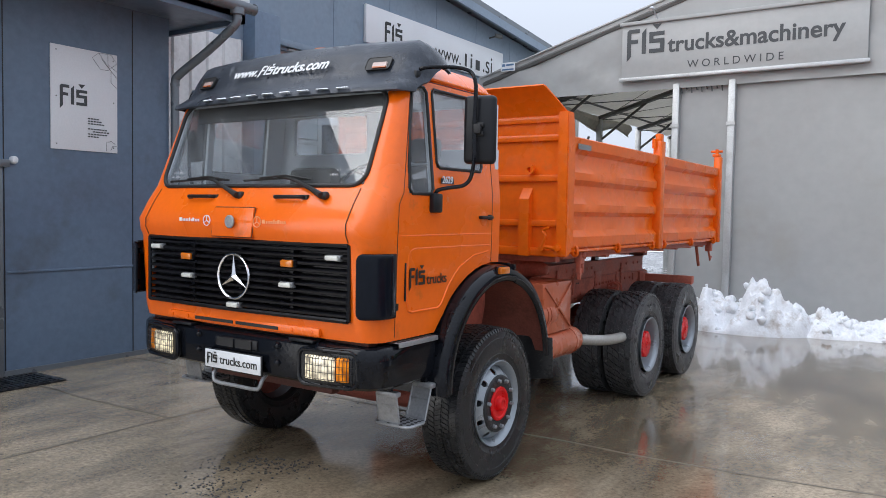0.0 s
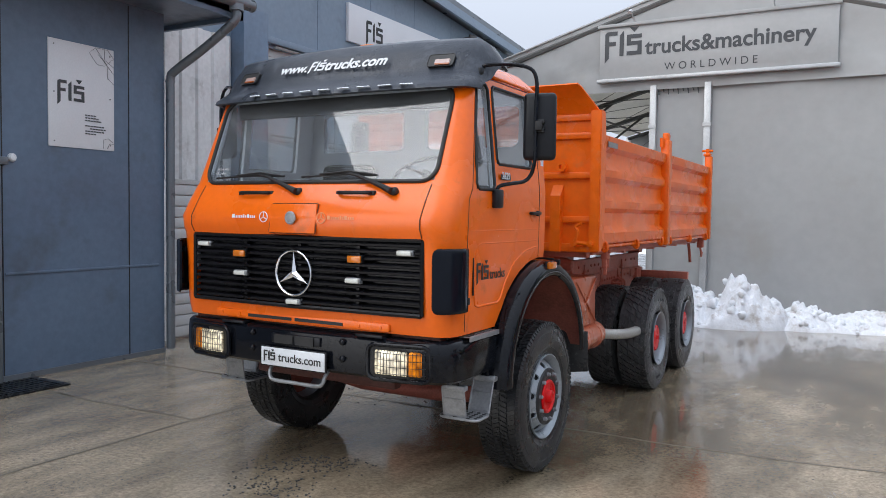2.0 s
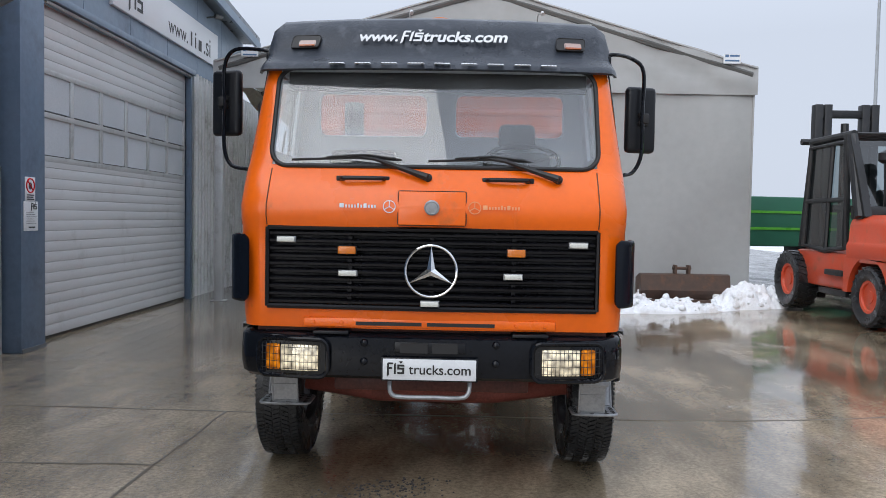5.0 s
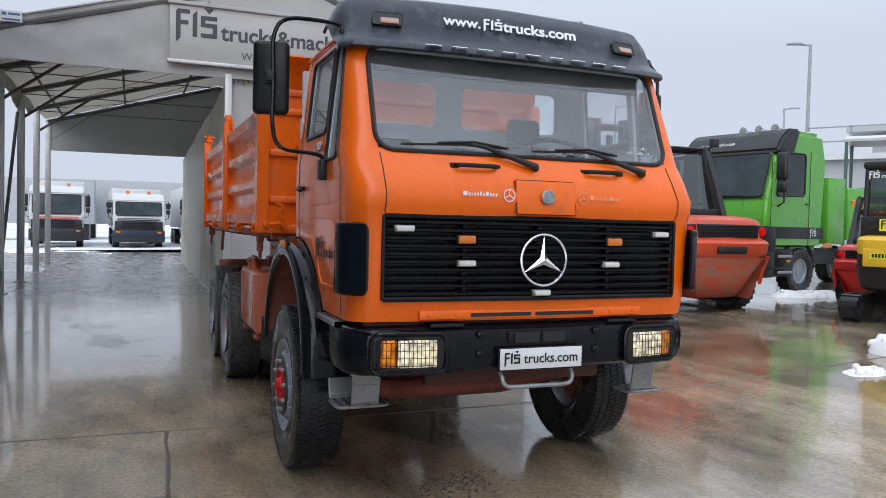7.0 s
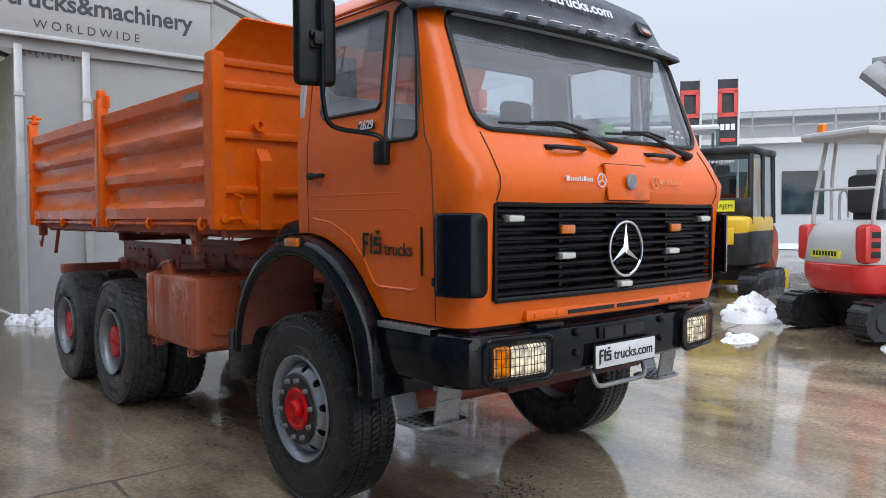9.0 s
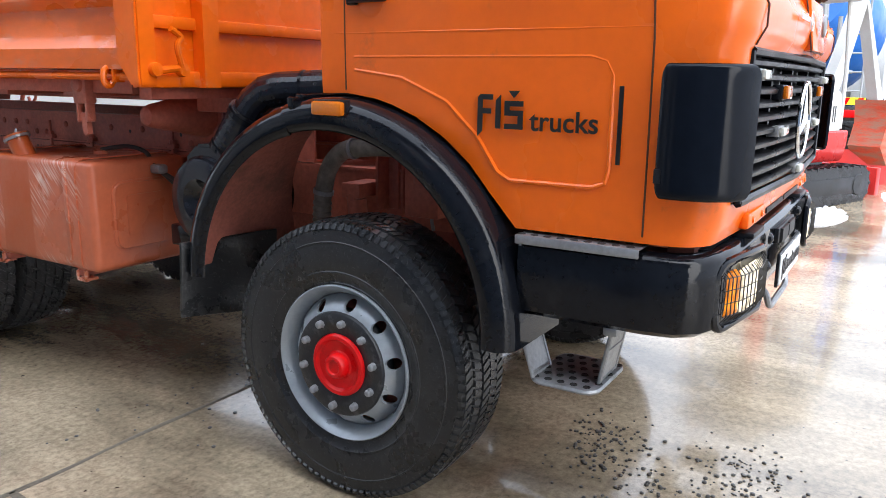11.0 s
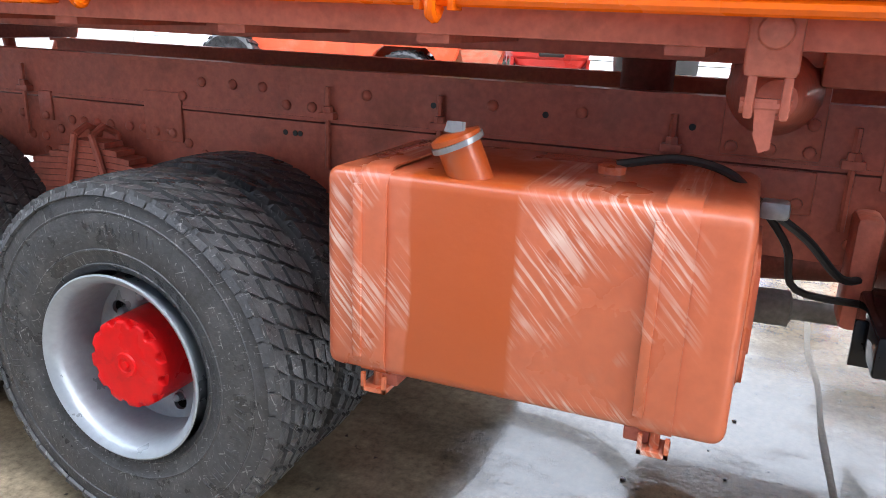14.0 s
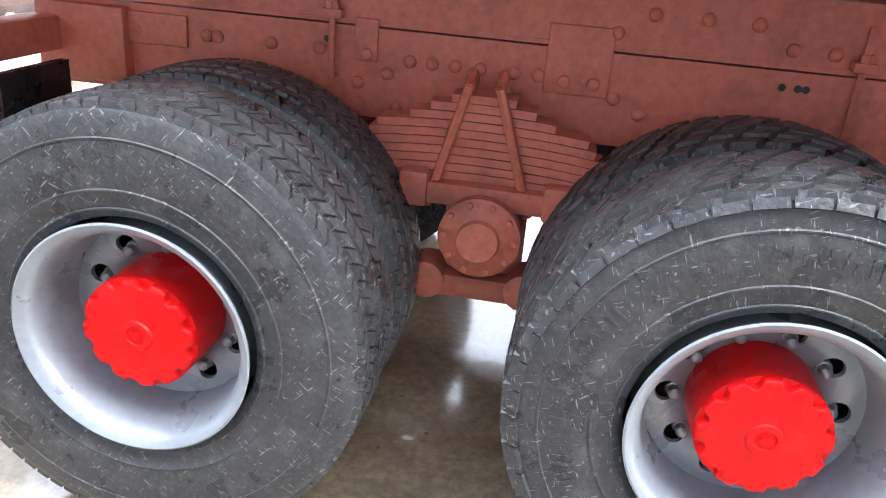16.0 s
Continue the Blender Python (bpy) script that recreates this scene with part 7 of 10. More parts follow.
for pts in ([(0.50, 1.10), (0.58, 1.17), (0.74, 1.17), (0.82, 1.08), (0.70, 0.98), (0.60, 0.98), (0.50, 1.10)], [(0.62, 1.10), (0.82, 0.90)], [(0.58, 1.17), (0.74, 0.98), (0.74, 0.84), (0.82, 0.78)], [(0.70, 1.17), (0.70, 1.05), (0.82, 0.98)],
            [(0.68, 0.02), (0.68, 0.12), (0.74, 0.14), (0.80, 0.10)], [(0.73, 0.02), (0.76, 0.08), (0.82, 0.08)]):
    rod(bm, [(x, y, 0.002) for x, y in pts], 0.0022, 4)
put("board_lines", to_mesh("board_lines", bm, M["dark_ink"], 0), notice, "thin angular line pattern", face)
for x, y in ((0.06, 1.12), (0.77, 1.10), (0.06, 0.06), (0.77, 0.06), (0.06, 0.6), (0.77, 0.6)):
    bm = bmesh.new()
    lathe(bm, [(0, 0.008), (0.004, 0.007), (0.005, 0)], (0, 0, 0), "z", 8)
    put("screw", to_mesh("screw", bm, M["dark_ink"]), notice, "", face @ pose(x, y, 0.001))
bm = boxes(((-4.62, -0.95, 0.0), (-4.02, -0.12, 0.02)), bev=0.004)
mat_ob = solo("door_mat", bm, M["rubber"], "black rubber door mat by the entrance", "door mat")
bm = boxes(*(((-4.60, -0.93 + k * 0.055, 0.02), (-4.04, -0.905 + k * 0.055, 0.028)) for k in range(14)))
part("mat_ribs", bm, M["rubber"], mat_ob)

# recess between annex and pillar
bm = bmesh.new()
ribbed(bm, 1.75, 3.52, 2.26, 4.45, -5.40, 0.30, 0.035)
solo("wall_profiled", bm, M["white_sheet"], "white profiled sheet wall above a side door", kind="structure")
bm = boxes(((-5.56, 1.70, 0), (-5.42, 3.55, 4.5)), ((-5.42, 1.70, 0), (-5.37, 2.38, 2.26)))
solo("wall_recess", bm, M["white_sheet"], "pale wall behind the profiled sheet", kind="structure")
bm = boxes(*(((-5.42, 2.42, 0.03 + k * 0.155), (-5.375, 3.44, 0.175 + k * 0.155)) for k in range(14)), bev=0.012)
door_2 = solo("door_2", bm, M["gate"], "grey ribbed side door of the hall", kind="structure")
bm = boxes(((-5.42, 2.37, 0), (-5.36, 2.42, 2.26)), ((-5.42, 3.44, 0), (-5.36, 3.50, 2.26)), ((-5.42, 2.37, 2.20), (-5.36, 3.50, 2.27)))
loose("door_frame", bm, M["steel"], door_2)
bm = boxes(((-5.375, 3.34, 0.98), (-5.36, 3.38, 1.14)), ((-5.36, 3.27, 1.06), (-5.33, 3.38, 1.08)), bev=0.004)
part("door_handle", bm, M["steel"], door_2)
bm = boxes(((-5.56, 3.54, 0), (-5.14, 4.08, 4.9)), bev=0.01)
pillar = solo("pillar", bm, M["cladding"], "dark blue clad pillar beside the gate", kind="structure")
bm = boxes(((-5.14, 3.54, 0.0), (-5.125, 4.08, 0.05)))
part("base_flashing", bm, M["gutter"], pillar)
bm = boxes(((-5.14, 3.62, 1.855), (-5.132, 3.84, 2.15)), bev=0.002)
warn = solo("warning_sign", bm, M["plate"], "white warning sign with a red ring on the pillar", "sign")
bm = bmesh.new()
rod(bm, [(-5.130, 3.73 + 0.085 * math.cos(a), 2.045 + 0.085 * math.sin(a)) for a in (2 * math.pi * k / 28 for k in range(28))], 0.009, 6, True)
rod(bm, [(-5.130, 3.67, 2.105), (-5.130, 3.79, 1.985)], 0.008, 6)
part("red_ring", bm, M["red"], warn)
bm = bmesh.new()
prism(bm, rounded(0.07, 0.085, 0.03, 4, 3.73, 2.04), "x", -5.132, -5.130)
part("dark_figure", bm, M["dark_ink"], warn)
face = facing((-5.131, 3.62, 1.855), (1, 0, 0))
bm = bar_rows(bmesh.new(), [(0.03, 0.015 + 0.026 * k, 0.19 - 0.02 * (k % 2), 0.029 + 0.026 * k) for k in range(3)])
put("sign_bars", to_mesh("sign_bars", bm, M["dark_ink"], 0), warn, "", face)
bm = boxes(((-5.14, 3.59, 1.49), (-5.134, 3.90, 1.852)), bev=0.002)
paper = solo("notice_sheet", bm, M["plate"], "white printed notice sheet below the warning sign", "notice")
face = facing((-5.133, 3.59, 1.49), (1, 0, 0))
bm = bar_rows(bmesh.new(), [(0.05, 0.09 + 0.027 * k, 0.27 - 0.03 * (k % 3), 0.094 + 0.027 * k) for k in range(6)] + [(0.10, 0.035, 0.24, 0.052)])
emblem_strokes(bm, 0.16, 0.265, 0.075)
put("sheet_bars", to_mesh("sheet_bars", bm, M["dark_ink"], 0), paper, "", face)

# roll-up gate with two rows of panes
slats = []
z = 0.05
gate_ob = tagged(new("gate_1"), "grey sectional hall gate with two rows of milky panes", "gate", kind="structure")
bm = boxes(((-5.50, 4.08, 0.0), (-5.46, 9.80, 4.56)))
part("gate_back", bm, M["dark_steel"], gate_ob)
while z < 4.45:
    if not (2.44 <= z < 3.60):
        bm = boxes(((-5.46, 4.085, z), (-5.405, 9.74, min(z + 0.139, 4.5))), bev=0.005)
        loose("slat", bm, M["gate"], gate_ob)
        z += 0.142
    else:
        z = 3.62
YS = [4.40, 5.283, 6.167, 7.05, 7.933, 8.817, 9.70]
for z0, z1 in ((2.47, 3.00), (3.06, 3.58)):
    for a, b in zip(YS, YS[1:]):
        bm = boxes(((-5.45, a + 0.05, z0 + 0.02), (-5.425, b - 0.05, z1 - 0.02)))
        part("pane", bm, M["frosted"], gate_ob)
for z0 in (2.40, 2.98, 3.56):
    bm = boxes(((-5.46, 4.085, z0), (-5.40, 9.74, z0 + 0.075)), bev=0.008)
    part("gate_rail", bm, M["steel"], gate_ob)
for y in YS:
    bm = boxes(((-5.46, y - 0.05, 2.43), (-5.402, y + 0.05, 3.62)), bev=0.008)
    part("gate_stile", bm, M["steel"], gate_ob)
bm = boxes(((-5.40, 9.76, 0), (-5.30, 9.86, 4.6)), ((-5.48, 9.86, 0), (-5.36, 10.02, 4.6)), bev=0.006)
solo("gate_jamb", bm, M["cladding"], "dark gate jamb", kind="structure")
bm = boxes(((-5.40, 4.08, 4.50), (-5.24, 9.9, 4.60)), ((-5.36, 4.08, 4.44), (-5.32, 9.9, 4.50)), bev=0.01)
solo("gate_lintel", bm, M["cladding_up"], "blue lintel trim over the gate", kind="structure")
bm = bmesh.new()
rod(bm, [(-5.30, 4.4, 4.47), (-5.30, 9.8, 4.47)], 0.022, 8)
solo("gate_cable_duct", bm, M["steel"], "pale duct along the gate top", kind="structure")
bm = bmesh.new()
ribbed(bm, 10.02, 15.8, 0.0, 4.62, -5.40, 0.20, 0.035)
solo("wall_corrugated", bm, M["white_sheet"], "grey corrugated side wall beside the gate", kind="structure")
bm = boxes(((-5.36, 10.02, 0.0), (-5.33, 10.06, 4.6)), ((-5.50, 15.8, 0), (-5.30, 16.0, 5.0)))
solo("wall_corner", bm, M["steel"], "pale corner flashing", kind="structure")
# hall sign
bm = boxes(((-5.40, 6.42, 4.98), (-5.335, 11.55, 5.68)), bev=0.006)
hall_sign = solo("hall_sign", bm, M["sign"], "long white company sign on the hall gable", "sign")
face = facing((-5.334, 6.42, 4.98), (1, 0, 0))
bm = bmesh.new()
emblem_strokes(bm, 0.55, 0.13, 0.36)
put("sign_emblem", to_mesh("sign_emblem", bm, M["letter"], 0), hall_sign, "black angular strokes", face)
words("sign_lettering", "www.", 1.0, face @ pose(2.25, 0.12, 0), M["letter"], hall_sign, "black lettering")
bm = bmesh.new()
bar_rows(bm, [(3.42, 0.12, 3.50, 0.40), (3.66, 0.12, 3.73, 0.34), (3.66, 0.38, 3.73, 0.43), (3.88, 0.12, 4.06, 0.34)])
for stroke in loose_all("sign_stroke", bm, M["letter"], hall_sign):
    stroke.matrix_basis = face
words("sign_lettering", ".si", 0.42, face @ pose(4.2, 0.12, 0), M["letter"], hall_sign, "black lettering")
bm = bmesh.new()
rod(bm, [(-5.4, 11.0, 5.95), (-5.2, 11.0, 5.97)], 0.02, 8)
rod(bm, [(-5.2, 10.93, 5.97), (-5.08, 11.05, 5.95)], 0.05, 12)
solo("gable_lamp", bm, M["dark_steel"], "small dark floodlight on the gable", "lamp")

# ---------------------------------------------------------------- tent hall
TX0, TXR, TX1, TY0, TY1, BAY = -4.74, 0.54, 5.82, 9.6, 22.4, 3.2
EAVE, RIDGE, HEM = 4.70, 6.22, 4.22


def tent_z(x):
    return EAVE + (RIDGE - EAVE) * (1 - abs(x - TXR) / (TXR - TX0))


bm = bmesh.new()
g = []
for y in np.linspace(TY0, TY1, 9):
    sag = 0.05 * math.sin(math.pi * ((y - TY0) / BAY % 1))
    g.append([(x, y, tent_z(x) - sag * (0.3 + 0.7 * (1 - abs(abs(x - TXR) / 5.28 - 0.5) * 2))) for x in np.linspace(TX0, TX1, 17)])
sheet(bm, g)
thick(bm, 0.02)
solo("tent_roof", bm, M["tent_roof"], "pale fabric roof of the tent hall", kind="structure")
bm = bmesh.new()
xs = list(np.linspace(TX0 - 0.03, TX1 + 0.03, 45))
g = []
for f in np.linspace(0, 1, 9):
    row = []
    for x in xs:
        top = tent_z(min(max(x, TX0), TX1)) + 0.06
        z = HEM + (top - HEM) * f
        fold = 0.045 * noise.noise((x * 1.4, z * 2.5, 1.0)) + 0.03 * math.sin(x * 5 + z * 9) * max(0, 1 - abs(z - 4.6) * 1.6)
        row.append((x, TY0 - 0.05 + fold, z))
    g.append(row)
sheet(bm, g)
thick(bm, 0.012)
gable = solo("tent_gable", bm, M["tent"], "grey creased tarpaulin gable of the tent hall", kind="structure")
bm = bmesh.new()
rod(bm, [(TX0, TY0 - 0.08, EAVE + 0.03), (TXR, TY0 - 0.08, RIDGE + 0.03), (TX1, TY0 - 0.08, EAVE + 0.03)], 0.018, 8)
part("gable_edge", bm, M["tent"], gable)
bm = bmesh.new()
g = []
for z in np.linspace(0, HEM + 0.02, 8):
    g.append([(x, TY0 + 0.03 + 0.05 * noise.noise((x * 0.9, z * 0.8, 4.0)) + 0.012 * math.sin(z * 14 + 3 * noise.noise((x, z, 9))) * (1 if x < 0.46 else 0.15), z) for x in np.linspace(-0.5, TX1, 40)])
sheet(bm, g)
thick(bm, 0.012)
solo("tent_front_wall", bm, M["tent"], "closed grey tarpaulin front wall", kind="structure")
bm = bmesh.new()
g = []
for z in np.linspace(0.03, 4.25, 8):
    g.append([(-0.50 + 0.06 * noise.noise((y * 0.5, z * 0.5, 2.0)), y, z - (0.45 * ((y - TY0) / 11) if z > 4 else 0)) for y in np.linspace(TY0 + 0.06, TY1 + 1.5, 30)])
sheet(bm, g)
thick(bm, 0.012)
solo("tent_inner_wall", bm, M["tarp"], "dirty beige tarpaulin partition", kind="structure")
bm = bmesh.new()
prism(bm, [(TX0, 3.7), (TX0, EAVE - 0.05), (TXR, RIDGE - 0.05), (TX1, EAVE - 0.05), (TX1, 3.7)], "y", TY1 - 0.03, TY1)
solo("tent_rear_gable", bm, M["tent"], "grey rear gable sheet", kind="structure")
bm = boxes(((TX1 - 0.03, TY0, 0), (TX1, TY1, EAVE)))
solo("tent_side_wall", bm, M["tent"], "grey tent side wall", kind="structure")
for k in range(5):
    y = TY0 + BAY * k
    bm = boxes(((TX0 + 0.0, y - 0.06, 0), (TX0 + 0.16, y + 0.06, EAVE - 0.05)), bev=0.012)
    post = solo("tent_post", bm, M["steel"], "galvanised tent post with a foot plate", "post", group="tent posts")
    bm = boxes(((TX0 - 0.06, y - 0.13, 0), (TX0 + 0.22, y + 0.13, 0.02)), bev=0.003)
    part("foot_plate", bm, M["steel"], post)
    bm = bmesh.new()
    for s in (1, -1):
        for dy in (-0.05, 0.05):
            rod(bm, [(TXR - s * 5.2, y + dy, EAVE - 0.10), (TXR, y + dy, RIDGE - 0.11)], 0.055, 6)
    rod(bm, [(TX0 + 0.08, y, 3.95), (TX0 + 1.5, y, tent_z(TX0 + 1.5) - 0.12)], 0.035, 6)
    rod(bm, [(TX0 + 0.1, y, 4.55), (TX1 - 0.1, y, 4.55)], 0.012, 6)
    solo("tent_rafter", bm, M["dark_steel"], "dark tent roof rafter", "rafter", group="tent rafters")
    if k < 4:
        bm = bmesh.new()
        for x in (-4.2, -2.4, -0.6):
            rod(bm, [(x, y, tent_z(x) - 0.09), (x, y + BAY, tent_z(x) - 0.09)], 0.032, 6)
        rod(bm, [(-4.5, y, 4.62), (-0.6, y + BAY, 5.6)], 0.008, 5)
        rod(bm, [(-0.6, y, 5.6), (-4.5, y + BAY, 4.62)], 0.008, 5)
        solo("tent_purlin", bm, M["dark_steel"], "dark tent roof purlins and wires", "purlin", group="tent purlins")
bm = bmesh.new()
rod(bm, [(TX0 + 0.1, 12.5, 0.1), (TX0 + 0.1, 15.2, 4.0)], 0.035, 8)
solo("tent_brace", bm, M["dark_steel"], "slanting dark tent brace", "brace")
bm = bmesh.new()
g = []
for k in range(60):
    y = TY0 + 0.15 + k * 0.15
    slack = 0.30 + 0.10 * noise.noise((y * 0.9, 3.0, 0.0)) - 0.16 * abs(math.sin(math.pi * (y - TY0) / BAY))
    g.append([(TX0 + 0.02 + 0.07 * math.sin(1.1 * j) + 0.04 * noise.noise((y * 1.5, j * 0.6, 0)), y, 4.66 - j * slack * 0.34) for j in range(6)])
sheet(bm, g)
thick(bm, 0.01)
solo("rolled_tarpaulin", bm, M["tarp"], "gathered beige tarpaulin under the eave", kind="structure")
for x in (-0.53, 0.46):
    bm = boxes(((x - 0.06, TY0 - 0.09, 0), (x + 0.06, TY0 + 0.02, 4.30)), bev=0.008)
    door_post = solo("tent_door_post", bm, M["steel"], "pale aluminium tent front post", "post", group="tent front posts")
    bm = boxes(((x - 0.075, TY0 - 0.11, 3.5), (x + 0.075, TY0 - 0.07, 3.56)), ((x - 0.1, TY0 - 0.12, 0), (x + 0.1, TY0 + 0.05, 0.02)))
    loose("post_bracket", bm, M["steel"], door_post)
bm = boxes(((-1.56, TY0 - 0.155, 4.46), (2.56, TY0 - 0.13, 5.46)), bev=0.004)
tent_sign = solo("tent_banner", bm, M["banner"], "grey banner with dark lettering across the tent gable", "banner")
for z in (4.43, 5.47):
    bm = boxes(((-1.60, TY0 - 0.20, z - 0.035), (2.60, TY0 - 0.11, z + 0.03)), bev=0.012)
    part("banner_rail", bm, M["steel"] if z < 5 else M["tent"], tent_sign, "pale metal rail")
face = facing((-1.56, TY0 - 0.157, 4.46), (0, -1, 0))
bm = bmesh.new()
emblem_strokes(bm, 0.10, 0.43, 0.46)
put("banner_emblem", to_mesh("banner_emblem", bm, M["dark_ink"], 0), tent_sign, "dark angular strokes", face)
words("banner_lettering", "trucks&machinery", 2.92, face @ pose(0.87, 0.42, 0), M["dark_ink"], tent_sign, "dark lettering", bold=0.022)
words("banner_small_lettering", "W O R L D W I D E", 1.62, face @ pose(1.24, 0.10, 0), M["dark_ink"], tent_sign, "small spaced dark lettering")
for x, s in ((-4.2, 1), (5.15, 1)):
    bm = boxes(((x, TY0 - 0.135, 4.82), (x + 0.33, TY0 - 0.12, 5.0)))
    if x > 0:
        bmesh.ops.translate(bm, vec=(0, 0, -0.02), verts=bm.verts)
    lab = solo("maker_label", bm, M["plate"], "small white maker label on the tarpaulin", "label")
    bm = boxes(((x + 0.03, TY0 - 0.138, 4.92), (x + 0.10, TY0 - 0.134, 4.97)), ((x + 0.12, TY0 - 0.138, 4.93), (x + 0.30, TY0 - 0.134, 4.965)), ((x + 0.03, TY0 - 0.138, 4.84), (x + 0.30, TY0 - 0.134, 4.87)))
    part("label_bars", bm, mat("blue_ink", (0.08, 0.16, 0.30), 0.5, bump=0), lab)
for x in (-0.9, 1.55):
    bm = bmesh.new()
    rod(bm, curve([(x, TY0 - 0.1, 5.5), (x, TY0 - 0.35, 5.62), (x + 0.05, TY0 - 0.6, 5.60)], 4), 0.012, 6)
    rod(bm, [(x + 0.05, TY0 - 0.6, 5.60), (x + 0.06, TY0 - 0.68, 5.55)], 0.035, 8)
    solo("banner_lamp", bm, M["steel"], "small arm lamp over the banner", "lamp", group="banner lamps")
bm = bmesh.new()
for k in range(9):
    z = 4.3 - k * 0.02
    rod(bm, [(-0.45 + k * 0.09, TY0 - 0.03, 4.24), (-0.43 + k * 0.09, TY0 - 0.05, 4.12 + 0.05 * (k % 2))], 0.012, 5)
solo("torn_hem", bm, M["dark_ink"], "torn dark hem strips", "tarpaulin")
# excavator bucket on the snow at the tent wall
bm = bmesh.new()
prism(bm, [(9.30, 0.22), (9.0, 0.25), (8.86, 0.45), (8.92, 0.74), (9.02, 0.76), (9.34, 0.66)], "x", 3.55, 5.22)
bucket = solo("excavator_bucket", bm, M["rust"], "rusty wide excavator bucket lying by the tent", "bucket")
bm = boxes(((4.2, 8.95, 0.74), (4.24, 9.12, 0.92)), ((4.45, 8.95, 0.74), (4.49, 9.12, 0.92)), ((3.55, 8.83, 0.22), (5.22, 8.90, 0.28)))
rod(bm, [(4.17, 9.03, 0.86), (4.52, 9.03, 0.86)], 0.03, 8)
loose("bucket_ear", bm, M["rust"], bucket)


# ---------------------------------------------------------------- snow heaps
def heap(cx, cy, rx, ry, h, seed, n=76, lumps=60):
    rg = random.Random(seed)
    bm = bmesh.new()
    g = []
    base = gz(cx, cy)
    rough_ = min(1.0, h * 1.7)
    for i in range(n):
        row = []
        for j in range(n):
            u, v = 2 * i / (n - 1) - 1, 2 * j / (n - 1) - 1
            x, y = cx + rx * u, cy + ry * v
            d = max(0.0, 1 - (u * u + v * v))
            e = d ** 0.6 * h * (0.75 + 0.75 * noise.noise((x * 1.8, y * 1.8, seed))) + 0.16 * rough_ * min(1, d * 3) * noise.noise((x * 6, y * 6, seed)) + 0.09 * rough_ * min(1, d * 3) * noise.noise((x * 14, y * 14, seed)) + 0.035 * rough_ * min(1, d * 3) * noise.noise((x * 34, y * 34, seed))
            row.append((x, y, base + max(-0.03, e - 0.03) - (0.06 if d == 0 else 0.0)))
        g.append(row)
    vs = sheet(bm, g)
    for k in range(lumps):
        a, r = rg.random() * 6.28, rg.random() ** 0.5
        i, j = int((0.5 + 0.46 * r * math.cos(a)) * (n - 1)), int((0.5 + 0.46 * r * math.sin(a)) * (n - 1))
        p = Vector(g[i][j])
        made = bmesh.ops.create_icosphere(bm, subdivisions=2, radius=0.02 + 0.085 * rg.random() ** 1.6 * h ** 0.5)["verts"]
        for q in made:
            q.co = q.co * (1 + 0.5 * noise.noise(q.co * 14 + Vector((k, 0, 0)))) + p
    return bm


for cx, cy, rx, ry, h, seed in ((0.95, 8.75, 1.1, 0.75, 0.80, 1), (2.2, 9.0, 0.8, 0.55, 0.42, 2), (3.2, 9.0, 0.9, 0.5, 0.34, 3), (4.5, 8.75, 1.1, 0.55, 0.30, 4), (5.7, 8.9, 0.9, 0.6, 0.45, 5), (-0.15, 8.95, 0.5, 0.5, 0.30, 12)):
    solo("snow_heap", heap(cx, cy, rx, ry, h, seed), M["snow"], "heap of dirty white shovelled snow", kind="stuff", smooth=50)
for cx, cy, rx, ry, h, seed in ((6.55, 1.25, 0.55, 0.42, 0.30, 6), (5.15, 0.75, 0.28, 0.22, 0.08, 7), (11.3, 7.0, 1.2, 0.45, 0.20, 8), (6.0, -0.9, 0.7, 0.35, 0.07, 9), (7.4, -1.9, 0.9, 0.5, 0.12, 10), (7.9, 2.1, 0.3, 0.2, 0.05, 11), (-0.62, 9.3, 0.25, 0.2, 0.18, 13), (-4.9, 20.6, 0.35, 0.9, 0.16, 14), (-4.6, 34.2, 1.6, 0.9, 0.16, 15), (-2.2, 34.8, 1.3, 0.7, 0.13, 16), (-0.2, 35.2, 1.0, 0.6, 0.10, 17), (-6.4, 33.0, 1.0, 1.2, 0.14, 18), (-3.4, 31.4, 0.9, 0.3, 0.06, 19)):
    solo("snow_patch", heap(cx, cy, rx, ry, h, seed, 44, 16), M["snow"], "small patch of leftover snow on concrete", kind="stuff", smooth=50)

# ---------------------------------------------------------------- parked machines and the distance
GRAVEL = ((-0.25, -0.70, 0.16, 0.10, 150), (-0.22, -1.30, 0.16, 0.12, 150), (-0.50, -0.95, 0.12, 0.10, 70), (0.33, 1.91, 0.05, 0.05, 20), (-0.6, 1.3, 0.5, 0.3, 40))
M["fork_red"] = mat("orange_red_machine_paint", (0.55, 0.065, 0.022), 0.4, var=0.1, bump=0.03, dirt=(0.28, 0.13, 0.08), amount=0.25, dscale=5, coat=0.2)
M["scraped_red"] = mat("scraped_red_machine_paint", (0.50, 0.06, 0.022), 0.5, var=0.2, bump=0.08, dirt=(0.24, 0.17, 0.12), amount=0.75, dscale=7, stretch=(0.5, 0.5, 2.5))
M["fork_red2"] = mat("bright_red_machine_paint", (0.52, 0.025, 0.022), 0.35, var=0.08, bump=0.02, coat=0.3)
M["green"] = mat("bright_green_paint", (0.095, 0.36, 0.035), 0.35, var=0.06, bump=0.02, coat=0.4, dirt=(0.10, 0.2, 0.06), amount=0.12)
M["yellow"] = mat("yellow_machine_paint", (0.72, 0.46, 0.03), 0.38, var=0.08, bump=0.03, coat=0.3)
M["label_y"] = mat("yellow_label", (0.72, 0.70, 0.03), 0.45, var=0.03, bump=0)
